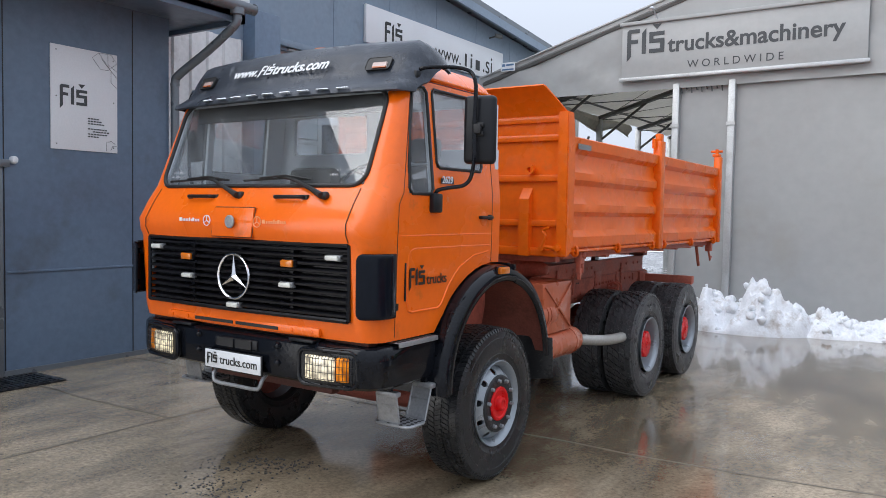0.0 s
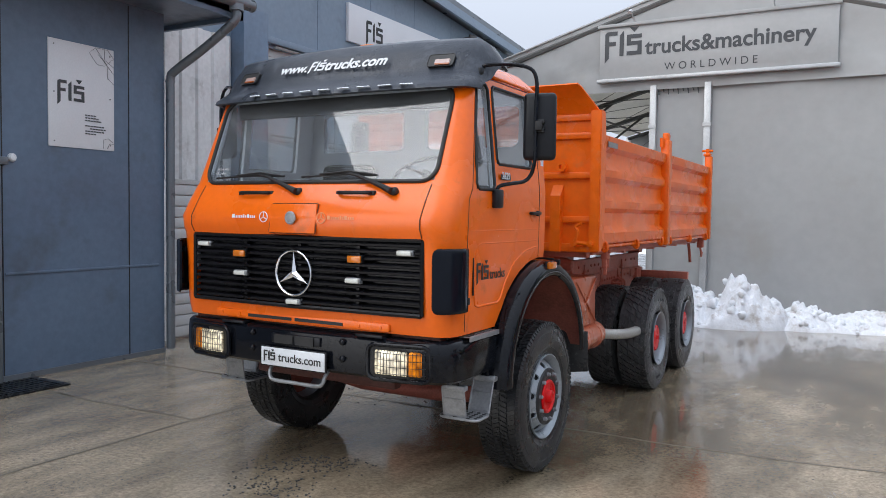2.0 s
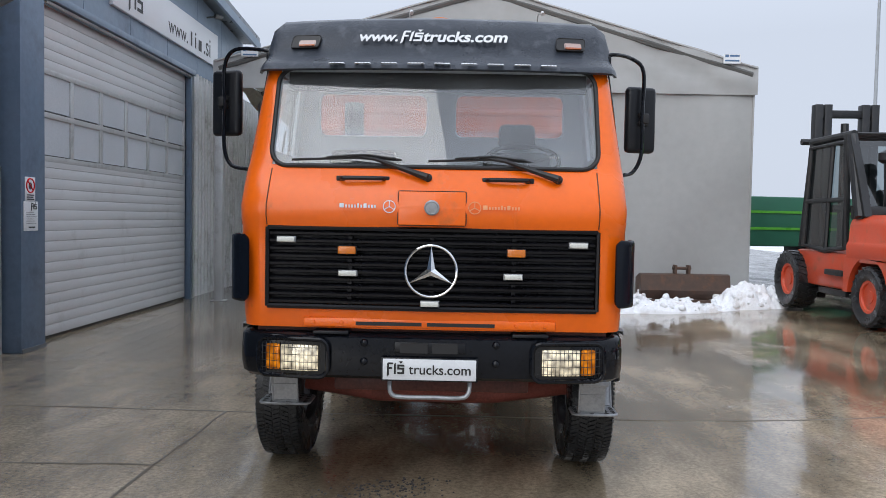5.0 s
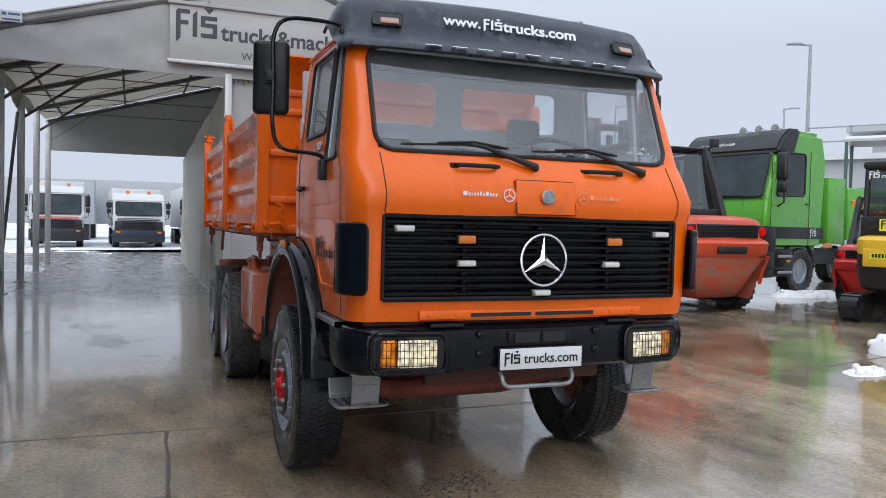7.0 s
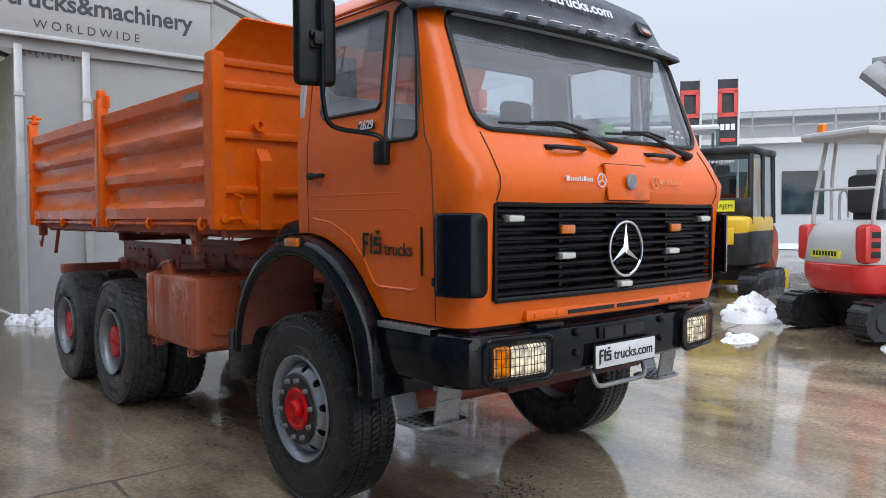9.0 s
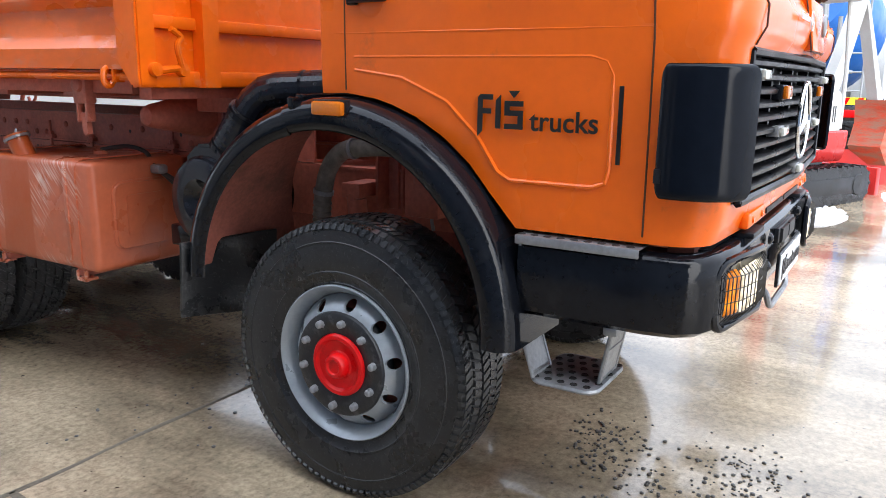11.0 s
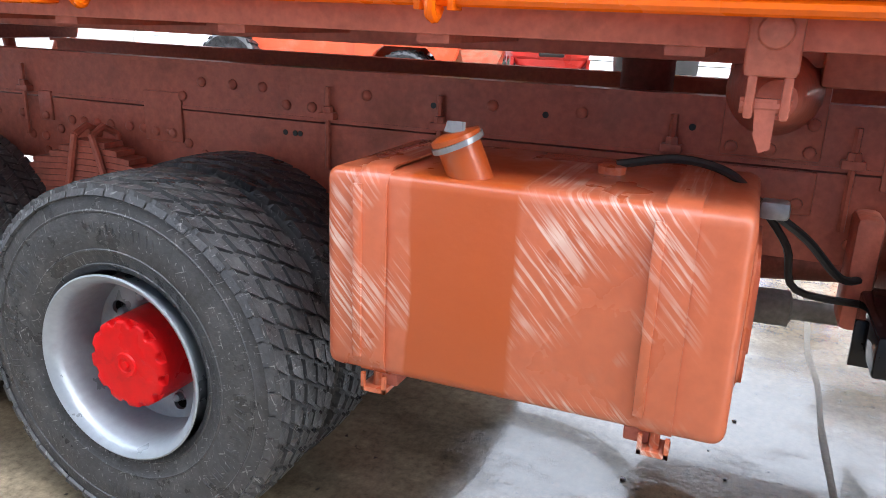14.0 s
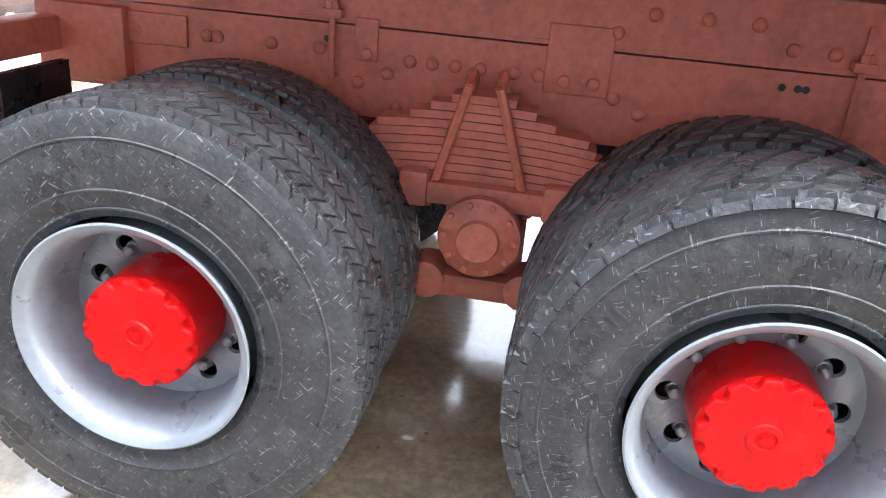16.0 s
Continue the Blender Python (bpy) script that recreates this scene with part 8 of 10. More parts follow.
M["dark"] = mat("dark_machine_metal", (0.013, 0.014, 0.016), 0.45, var=0.2, bump=0.05, dirt=(0.045, 0.042, 0.04), amount=0.3, dscale=6)
M["white_paint"] = mat("white_machine_paint", (0.46, 0.47, 0.47), 0.4, var=0.06, bump=0.02, coat=0.2, dirt=(0.35, 0.33, 0.30), amount=0.2, dscale=3)
M["grey_paint"] = mat("grey_machine_paint", (0.28, 0.30, 0.32), 0.45, var=0.12, bump=0.04, dirt=(0.18, 0.17, 0.16), amount=0.3)
M["blue_paint"] = mat("blue_drum_paint", (0.02, 0.14, 0.50), 0.4, var=0.1, bump=0.03)
M["far_white"] = mat("hazy_white_paint", (0.55, 0.56, 0.57), 0.5, var=0.05, bump=0)
M["far_grey"] = mat("hazy_grey_wall", (0.36, 0.38, 0.40), 0.6, var=0.06, bump=0)
M["flag"] = mat("dark_flag_cloth", (0.03, 0.03, 0.035), 0.7, var=0.1, bump=0.02)


def small_wheel(name, parent, x, y, z, r, w, rim=None, hub="silver"):
    bm = bmesh.new()
    h = w / 2
    lathe(bm, [(-h * 0.8, r * 0.55), (-h, r * 0.72), (-h, r * 0.90), (-h * 0.82, r * 0.98), (h * 0.82, r * 0.98), (h, r * 0.90), (h, r * 0.72), (h * 0.8, r * 0.55)], seg=32, closed=True)
    ob = part(name, bm, M["rubber"], parent, "black tyre", m=Matrix.Translation((x, y, z)))
    bm = bmesh.new()
    for k in range(24):
        a = 2 * math.pi * k / 24
        for q in (1, -1):
            made = bmesh.ops.create_cube(bm, size=1)["verts"]
            bmesh.ops.transform(bm, matrix=pose(0, 0, 0, math.degrees(a + q * 0.06)) @ Matrix.Translation((q * w * 0.23, 0, r * 0.985)) @ pose(0, 0, 0, 0, 0, q * 20) @ Matrix.Diagonal((w * 0.44, r * 0.13, r * 0.05, 1)), verts=made)
    part("tread", bm, M["rubber"], ob)
    bm = bmesh.new()
    for s in (1, -1):
        lathe(bm, [(h * 0.55, r * 0.57), (h * 0.78, r * 0.56), (h * 0.72, r * 0.46), (h * 0.25, r * 0.40), (h * 0.30, r * 0.24), (h * 0.62, r * 0.20), (h * 0.64, 0)], seg=24, sign=s)
    part("rim", bm, M[hub], ob)
    return ob


def track(parent, x, w, length, h):
    bm = bmesh.new()
    outline = rounded(length, h, h * 0.48, 6, 0, h / 2)
    prism(bm, outline, "x", x - w / 2, x + w / 2)
    lugs = bmesh.new()
    n = 34
    per = [Vector((0, p[0], p[1])) for p in outline]
    lens = [(per[(i + 1) % len(per)] - per[i]).length for i in range(len(per))]
    total = sum(lens)
    for k in range(n):
        d = total * k / n
        i = 0
        while d > lens[i]:
            d -= lens[i]
            i += 1
        p = per[i].lerp(per[(i + 1) % len(per)], d / lens[i])
        t = (per[(i + 1) % len(per)] - per[i]).normalized()
        made = bmesh.ops.create_cube(lugs, size=1)["verts"]
        ang = math.degrees(math.atan2(t.z, t.y))
        bmesh.ops.transform(lugs, matrix=Matrix.Translation((x, p.y, p.z)) @ pose(0, 0, 0, ang) @ Matrix.Diagonal((w * 1.02, 0.035, 0.035, 1)), verts=made)
    for v in lugs.verts:
        v.co.z = max(v.co.z, 0.0)
    ob = part("crawler_track", bm, M["rubber"], parent, "black rubber crawler track")
    part("track_lug", lugs, M["rubber"], ob)
    s = 1 if x > 0 else -1
    bm = boxes(((x + s * w * 0.5, -length * 0.33, h * 0.28), (x + s * (w * 0.5 + 0.012), length * 0.33, h * 0.72)), bev=0.004)
    for y in (-length * 0.36, length * 0.36):
        lathe(bm, [(0, h * 0.3), (0.02, h * 0.28), (0.025, h * 0.1), (0.03, 0)], (x + s * w * 0.5, y, h * 0.5), "x", 16, sign=s)
    part("track_frame", bm, M["dark"], ob)


def pane_quad(parent, pts, name="window", m=None):
    bm = bmesh.new()
    bm.faces.new([bm.verts.new(p) for p in pts])
    ob = part(name, bm, m or M["pane_dark"], parent, "dark machine window", 0)
    return ob


def forklift(place, turn, k, paint, mast_top, label):
    """Rear axle at the origin, forks towards +y; k scales it."""
    f = thing("forklift", label, "forklift", place, turn)
    s_ = k

    def S(*p):
        return tuple(c * s_ for c in p)
    def plan(z, yr, hw, y1=0.55, corner=0.34):
        pts = [(hw, y1), (hw, y1 - 0.3), (hw, yr + corner + 0.12)]
        for q in range(1, 6):
            a = radians(90 * q / 5)
            pts.append((hw - corner + corner * math.cos(a), yr + corner * 0.75 - corner * 0.75 * math.sin(a)))
        pts.append((0.0, yr - 0.02))
        return [S(x, y, z) for x, y in pts + [(-x, y) for x, y in pts[-2::-1]]]
    bm = bmesh.new()
    sheet(bm, [plan(*r) for r in ((0.84, -0.70, 0.84), (0.90, -0.76, 0.865), (1.06, -0.79, 0.87), (1.10, -0.76, 0.855), (1.12, -0.70, 0.84), (1.34, -0.66, 0.825), (1.41, -0.62, 0.80), (1.46, -0.50, 0.74), (1.48, -0.30, 0.66))])
    bm.faces.new(bm.verts[-17:])
    bm.verts.ensure_lookup_table()
    bm.faces.new(bm.verts[:17])
    weight = part("counterweight", bm, paint, f, "scratched counterweight")
    bm = bmesh.new()
    sheet(bm, [plan(z, yr, hw, -0.36, 0.22) for z, yr, hw in ((0.22, -0.46, 0.48), (0.26, -0.50, 0.52), (0.60, -0.64, 0.66), (0.84, -0.70, 0.82))])
    bm.verts.ensure_lookup_table()
    bm.faces.new(bm.verts[:17])
    part("lower_counterweight", bm, M["scraped_red"] if paint is M["fork_red"] else paint, weight, "scraped tapering lower counterweight")
    for s in (1, -1):
        bm = bmesh.new()
        arc = [(0.50 * math.cos(radians(a)), 0.42 + 0.50 * math.sin(radians(a))) for a in range(0, 181, 15)]
        prism(bm, [S(*p) for p in [(0.62, 0.42)] + arc + [(-0.55, 0.62), (-0.66, 0.86), (0.62, 0.92)]], "x", s * 0.79 * s_, s * 0.862 * s_)
        part("wheel_arch", bm, paint, weight)
    bm = boxes((S(-0.56, -0.715, 1.14), S(0.56, -0.58, 1.345)), bev=0.02)
    grille_ = part("rear_grille", bm, M["dark"], weight)
    bm = boxes(*((S(-0.54, -0.73, 1.16 + 0.045 * q), S(0.54, -0.70, 1.185 + 0.045 * q)) for q in range(4)))
    loose("slat", bm, M["plastic"], grille_)
    for s in (1, -1):
        bm = bmesh.new()
        lathe(bm, [(0, 0.075 * s_), (0.02, 0.07 * s_), (0.03, 0)], S(s * 0.68, -0.655, 1.24), "y", 16, sign=-1)
        lamp_ = part("rear_lamp", bm, M["red"], weight)
        bm = boxes((S(s * 0.57, -0.665, 1.14), S(s * 0.80, -0.40, 1.34)), bev=0.02)
        part("lamp_housing", bm, M["dark"], weight)
    bm = boxes((S(-0.28, -0.812, 0.90), S(0.28, -0.70, 1.02)), bev=0.03)
    part("tow_recess", bm, M["seal"], weight)
    bm = boxes((S(-0.80, 0.5, 0.42), S(0.80, 2.3, 0.95)), bev=0.05 * s_)
    body = part("body", bm, paint, f, "machine body")
    bm = boxes((S(-0.86, 0.55, 0.34), S(-0.80, 1.35, 0.42)), (S(-0.88, 0.65, 0.62), S(-0.80, 1.15, 0.70)), bev=0.01)
    loose("step", bm, M["dark"], body)
    bm = bmesh.new()
    for s in (1, -1):
        rod(bm, [S(s * 0.80, 0.35, 1.45), S(s * 0.74, 0.75, 2.60)], 0.07 * s_, 8)
        rod(bm, [S(s * 0.78, 2.15, 1.0), S(s * 0.74, 1.95, 2.60)], 0.05 * s_, 8)
        rod(bm, [S(s * 0.74, 0.7, 2.62), S(s * 0.74, 2.0, 2.62)], 0.05 * s_, 8)
    for q in range(7):
        rod(bm, [S(-0.74, 0.75 + q * 0.2, 2.62), S(0.74, 0.75 + q * 0.2, 2.62)], 0.025 * s_, 6)
    box(bm, S(-0.80, 0.30, 1.42), S(0.80, 0.62, 1.60), 0.03)
    guard = loose("overhead_guard", bm, M["dark"], f, "dark overhead guard")
    bm = bmesh.new()
    rod(bm, [S(0.72, 0.72, 2.60), S(0.84, 0.66, 2.70)], 0.03 * s_, 6)
    box(bm, S(0.78, 0.60, 2.66), S(0.92, 0.70, 2.80), 0.02)
    loose("work_lamp", bm, M["dark"], f)
    for s in (1, -1):
        bm = bmesh.new()
        prism(bm, [S(0.22, 1.46), S(0.52, 1.46), S(0.66, 2.0), S(0.90, 2.62), S(0.70, 2.62), S(0.42, 2.0)], "x", s * 0.70 * s_, s * 0.80 * s_)
        part("rear_pillar", bm, M["dark"], f, "broad dark rear pillar")
    pane_quad(f, [S(-0.70, 0.42, 1.6), S(0.70, 0.42, 1.6), S(0.66, 0.72, 2.52), S(-0.66, 0.72, 2.52)])
    for s in (1, -1):
        pane_quad(f, [S(s * 0.79, 0.7, 1.0), S(s * 0.79, 2.05, 1.0), S(s * 0.75, 1.95, 2.55), S(s * 0.75, 0.8, 2.55)])
    for s in (1, -1):
        bm = bmesh.new()
        rod(bm, [S(s * 0.80, 0.72, 1.02), S(s * 0.80, 1.30, 0.96), S(s * 0.80, 2.02, 1.02), S(s * 0.765, 1.93, 2.52), S(s * 0.765, 0.86, 2.52), S(s * 0.79, 0.74, 1.7)], 0.045 * s_, 8, True)
        rod(bm, [S(s * 0.80, 1.30, 0.98), S(s * 0.785, 1.28, 1.75), S(s * 0.765, 1.25, 2.5)], 0.035 * s_, 8)
        rod(bm, [S(s * 0.79, 0.74, 1.70), S(s * 0.79, 2.0, 1.70)], 0.035 * s_, 8)
        part("door_frame", bm, M["dark"], f, "dark glazed door frame")
    bm = boxes((S(-0.30, 0.9, 1.0), S(0.30, 1.5, 1.25)), (S(-0.28, 0.85, 1.2), S(0.28, 1.0, 1.85)), bev=0.05)
    part("seat", bm, M["interior_dark"], f)
    bm = bmesh.new()
    for x in (-0.45, -0.30, 0.30, 0.45):
        box(bm, S(x - 0.06, 2.42, 0.15), S(x + 0.06, 2.58, mast_top), 0.01)
    for z in (0.6, 1.6, mast_top - 0.15, mast_top - 0.55):
        box(bm, S(-0.5, 2.45, z - 0.06), S(0.5, 2.56, z + 0.06), 0.01)
    rod(bm, [S(0, 2.5, 0.5), S(0, 2.5, mast_top - 0.3)], 0.06 * s_, 10)
    rod(bm, [S(-0.75, 2.35, mast_top - 0.62), S(0.75, 2.35, mast_top - 0.62)], 0.05 * s_, 8)
    part("mast", bm, M["dark"], f, "dark lifting mast")
    bm = boxes((S(-0.55, 2.6, 0.1), S(-0.40, 3.7, 0.16)), (S(0.40, 2.6, 0.1), S(0.55, 3.7, 0.16)), (S(-0.7, 2.58, 0.2), S(0.7, 2.64, 0.8)))
    loose("forks", bm, M["dark"], f)
    bm = bmesh.new()
    rod(bm, curve([S(-0.42, 0.38, 1.5), S(-0.42, 0.36, 1.8), S(-0.45, 0.34, 2.2)], 4), 0.06 * s_, 10)
    lathe(bm, [(2.18 * s_, 0.08 * s_), (2.22 * s_, 0.13 * s_), (2.32 * s_, 0.13 * s_), (2.36 * s_, 0.05 * s_), (2.36 * s_, 0)], S(-0.45, 0.34, 0), "z", 16)
    part("air_intake", bm, M["dark"], f)
    for s in (1, -1):
        small_wheel("rear_wheel", f, s * 0.72 * s_, 0.0, 0.40 * s_, 0.40 * s_, 0.30 * s_, hub="fork_red")
        small_wheel("front_wheel", f, s * 0.78 * s_, 2.3 * s_, 0.46 * s_, 0.46 * s_, 0.36 * s_, hub="fork_red")
    return f


fa = forklift((6.97, 5.62, gz(6.97, 5.62)), 0, 1.1, M["fork_red"], 3.28, "orange-red diesel forklift with dark cab on wet concrete")
bm = bmesh.new()
bar_rows(bm, [(0, 0, 0.05, 0.11), (0.07, 0, 0.09, 0.07), (0.11, 0, 0.18, 0.06), (0.2, 0, 0.28, 0.10), (0.30, 0, 0.36, 0.06)])
put("maker_strokes", to_mesh("maker_strokes", bm, M["letter_w"], 0), fa, "plain white strokes", facing((-0.2, 0.30, 1.47), (0, -1, 0.1)))
fb = forklift((10.75, 5.05, 0.28), -68, 0.78, M["fork_red2"], 2.9, "small bright red forklift with an orange beacon")
bm = boxes(((-0.45, 0.36, 1.75), (-0.05, 0.39, 1.92)))
part("yellow_label", bm, M["label_y"], fb, "yellow label with dark bars")
bm = boxes(*(((-0.42 + 0.06 * q, 0.352, 1.79), (-0.38 + 0.06 * q, 0.358, 1.88)) for q in range(6)))
part("label_bars", bm, M["letter"], fb)
bm = bmesh.new()
prism(bm, [(0.12, 1.45), (0.42, 1.45), (0.27, 1.72)], "y", 0.36, 0.38)
part("red_triangle", bm, M["red"], fb)
bm = bmesh.new()
lathe(bm, [(1.90, 0.05), (1.98, 0.045), (2.0, 0)], (-0.62, 0.36, 0), "z", 12)
part("beacon", bm, M["amber"], fb)


def lorry(place, turn, paint, label, bed, visor_paint, roof=3.45, length=7.5, detail=True, w0=1.78, w1=2.72):
    """Nose at the origin facing -y."""
    t = thing("lorry", label, "truck", place, turn)
    bm = bmesh.new()
    prism(bm, [(0.0, 0.95), (-0.05, 1.4), (0.0, w0 - 0.03), (0.28, w1 + 0.03), (0.45, roof - 0.15), (0.9, roof), (2.05, roof), (2.1, 2.9), (2.1, 0.95)], "x", -1.2, 1.2)
    bmesh.ops.bevel(bm, geom=bm.edges[:], offset=0.12, segments=3, affect="EDGES", clamp_overlap=True)
    body = part("cab", bm, paint, t, "painted lorry cab")
    lean = (0.262 + 0.012) / (w1 - w0)
    glass_edge = [(x, -0.016 + (z - w0) * lean, z) for x, z in rounded(2.14, w1 - w0, 0.07, 3, 0, (w0 + w1) / 2)]
    bm = bmesh.new()
    bm.faces.new([bm.verts.new(p) for p in glass_edge])
    shield = part("windscreen", bm, M["pane_black"], body, "dark windscreen", 0)
    bm = bmesh.new()
    rod(bm, glass_edge, 0.022, 6, True)
    part("windscreen_seal", bm, M["seal"], shield)
    for s in (1, -1):
        win = [(0.30, w0 + 0.06), (0.34, w0 + 0.02), (1.28, w0 + 0.05), (1.33, w0 + 0.10), (1.33, w1 - 0.03), (1.28, w1 + 0.02), (0.52, w1 + 0.02), (0.46, w1 - 0.02)]
        bm = bmesh.new()
        prism(bm, win, "x", s * 1.200, s * 1.206)
        part("side_window", bm, M["pane_black"], body, "dark side window", 0)
        bm = bmesh.new()
        rod(bm, [(s * 1.205, y, z) for y, z in win], 0.022, 6, True)
        part("window_seal", bm, M["seal"], body)
        bm = boxes(((s * 1.2, 1.38, w0 - 0.14), (s * 1.225, 1.52, w0 - 0.11)), bev=0.006)
        part("door_handle", bm, M["dark"], body)
        bm = boxes(((s * 1.19, 2.15, 1.0), (s * 1.21, 2.5, 1.12)), ((s * 1.205, 0.72, 0.70), (s * 1.225, 0.86, 0.76)), bev=0.01)
        loose("side_reflector", bm, M["amber"], t)
        bm = boxes(((s * 1.2, -0.02, 1.21), (s * 1.212, 2.1, 1.46)), ((s * 1.205, 0.10, 1.0), (s * 1.21, 0.112, w1)), ((s * 1.205, 1.52, 1.0), (s * 1.21, 1.532, w1 + 0.1)))
        loose("side_stripe", bm, M["dark"], body)
        bm = bmesh.new()
        box(bm, (s * 1.26, 0.13, w0 + 0.34), (s * 1.50, 0.27, w1 - 0.02), 0.05, 3)
        box(bm, (s * 1.28, 0.14, w0 + 0.08), (s * 1.48, 0.26, w0 + 0.31), 0.04, 3)
        rod(bm, [(s * 1.2, 0.36, w1 + 0.06), (s * 1.40, 0.26, w1 + 0.05), (s * 1.40, 0.26, w0 - 0.12), (s * 1.2, 0.36, w0 - 0.2)], 0.02, 6)
        part("mirror", bm, M["dark"], t)
        bm = boxes(((s * 0.72, -0.10, 0.58), (s * 1.15, -0.02, 0.80)), bev=0.03)
        part("headlamp", bm, M["lamp_dim"], t, "headlamp")
        bm = boxes(((s * 1.0, 0.05, 0.4), (s * 1.2, 0.65, 0.95)), ((s * 1.12, 0.1, 0.55), (s * 1.24, 0.6, 0.6)), bev=0.02)
        loose("steps", bm, M["dark"], t)
        for y in (1.35, length - 2.1, length - 0.8):
            small_wheel("wheel", t, s * 1.02, y, 0.5, 0.5, 0.32)
        bm = bmesh.new()
        rod(bm, [(s * 1.05, 1.35 + 0.62 * math.cos(a), 0.55 + 0.62 * math.sin(a)) for a in (math.pi * q / 10 for q in range(11))], 0.07, 8)
        part("wheel_arch", bm, M["dark"], t)
    bm = boxes(((-1.12, -0.07, 0.9), (1.12, 0.02, 1.43)), bev=0.03)
    gr = part("front_grille", bm, M["dark"], t)
    bm = boxes(*(((-0.8, -0.08, 1.06 + 0.08 * q), (0.8, -0.05, 1.10 + 0.08 * q)) for q in range(6)))
    loose("slat", bm, M["plastic"], gr)
    bm = boxes(((-1.22, -0.12, 0.38), (1.22, 0.3, 0.98)), bev=0.06)
    part("bumper", bm, visor_paint, t, "deep front bumper")
    bm = bmesh.new()
    prism(bm, [(0.14, w1 - 0.02), (0.10, w1 + 0.06), (0.30, roof - 0.16), (0.55, roof + 0.01), (0.95, roof + 0.02), (0.72, w1 - 0.02)], "x", -1.215, 1.215)
    bmesh.ops.bevel(bm, geom=bm.edges[:], offset=0.05, segments=2, affect="EDGES", clamp_overlap=True)
    for v in bm.verts:
        v.co.y += 0.16 * (abs(v.co.x) / 1.2) ** 3
    vis = part("sun_visor", bm, visor_paint if detail else paint, t)
    bm = boxes(((-0.42, 1.8, 0.6), (0.42, length, 0.95)))
    part("frame", bm, M["dark"], t)
    bm = boxes(*(((x0 - 0.30, -0.045, w0 + 0.01), (x0 + 0.22, -0.02, w0 + 0.03)) for x0 in (-0.55, 0.35)), bev=0.006)
    loose("wiper", bm, M["seal"], t)
    bm = bmesh.new()
    for s in (1, -1):
        rod(bm, [(s * 0.62, -0.012, 1.46), (s * 0.62, -0.012, w0 - 0.06)], 0.006, 5)
    rod(bm, [(-1.1, -0.014, w0 - 0.05), (1.1, -0.014, w0 - 0.05)], 0.006, 5)
    loose("panel_gap", bm, M["seal"], t)
    for s in (1, -1):
        bm = boxes(((s * 0.86, -0.13, 0.83), (s * 1.06, -0.10, 0.92)), bev=0.01)
        part("fog_lamp", bm, M["amber"], t)
    if detail:
        for s in (1, -1):
            bm = boxes(((s * 0.80, -0.075, 0.9), (s * 1.218, 0.34, 1.47)), bev=0.05)
            part("corner_panel", bm, M["dark"], t, "black corner panel")
            bm = boxes(((s * 1.13, 0.42, 0.80), (s * 1.235, 0.92, 0.86)), ((s * 1.13, 0.42, 0.46), (s * 1.235, 0.92, 0.52)), bev=0.012)
            loose("tread_step", bm, M["grey_paint"], t, "grey step tread")
            bm = boxes(((s * 1.0, 0.30, 0.40), (s * 1.20, 0.98, 0.98)), bev=0.03)
            part("step_box", bm, M["dark"], t)
    else:
        bm = boxes(((-1.0, -0.085, 1.46), (1.0, -0.06, 1.50)), ((-1.0, -0.085, 1.55), (1.0, -0.06, 1.58)), bev=0.004)
        loose("front_stripe", bm, M["fork_red"] if roof > 3.05 else M["dark"], t)
        for x0 in (-0.5, 0.5):
            bm = bmesh.new()
            lathe(bm, [(roof, 0.09), (roof + 0.14, 0.08), (roof + 0.16, 0.0)], (x0, 0.8, 0), "z", 12)
            part("beacon", bm, M["amber"], t, "orange roof beacon")
        bm = boxes(((-0.86, -0.135, 0.42), (0.86, -0.115, 0.60)), bev=0.01)
        part("lower_slot", bm, M["seal"], t)
    part("load_bed", bed, paint if detail else M["far_white"], t, "load body")
    return t, vis


M["pane_black"] = mat("dark_reflecting_glass", (0.022, 0.034, 0.038), 0.05, var=0.7, scale=1.4, bump=0, spec=0.35)
bm = boxes(((-1.2, 2.3, 1.1), (1.2, 3.0, 2.6)), ((-1.22, 3.1, 1.2), (1.22, 8.4, 2.40)), bev=0.03)
green, vis = lorry((9.86, 8.36, 0.28), -78, M["green"], "bright green lorry with a dark roof visor", bm, M["dark"], 3.55, 8.5, True, 2.09, 3.02)
words("visor_lettering", "www.", 0.20, facing((-0.62, 0.17, 3.20), (0, -0.90, 0.43)), M["letter_w"], green, "white lettering", lift=0.04, shear=0.2)
bm = bmesh.new()
bar_rows(bm, [(0.22, 0, 0.26, 0.07), (0.27, 0, 0.29, 0.06), (0.30, 0, 0.34, 0.05)], 0.04)
put("visor_strokes", to_mesh("visor_strokes", bm, M["letter_w"], 0), green, "", facing((-0.62, 0.17, 3.20), (0, -0.90, 0.43)))
words("visor_lettering", "trucks.com", 0.52, facing((-0.26, 0.17, 3.20), (0, -0.90, 0.43)), M["letter_w"], green, "white lettering", lift=0.04, shear=0.2)
bm = bmesh.new()
emblem_strokes(bm, 0, 0, 0.15)
put("door_strokes", to_mesh("door_strokes", bm, M["letter_w"], 0), green, "white angular strokes", facing((1.214, 1.58, 1.27), (1, 0, 0)))
bm = bmesh.new()
for x in (-0.15, 0.25, 0.65):
    lathe(bm, [(0, 0.09), (0.12, 0.05), (0.35, 0.03), (0.36, 0)], (x, 1.0, 3.64), "y", 14)
    rod(bm, [(x, 1.1, 3.4), (x, 1.1, 3.58)], 0.02, 6)
loose("roof_horn", bm, M["chrome"], green, "chrome roof horns")
bm = boxes(((-1.0, 1.0, 3.545), (1.0, 2.0, 3.58)), bev=0.015)
part("roof_snow", bm, M["snow"], green, "thin snow on the roof")

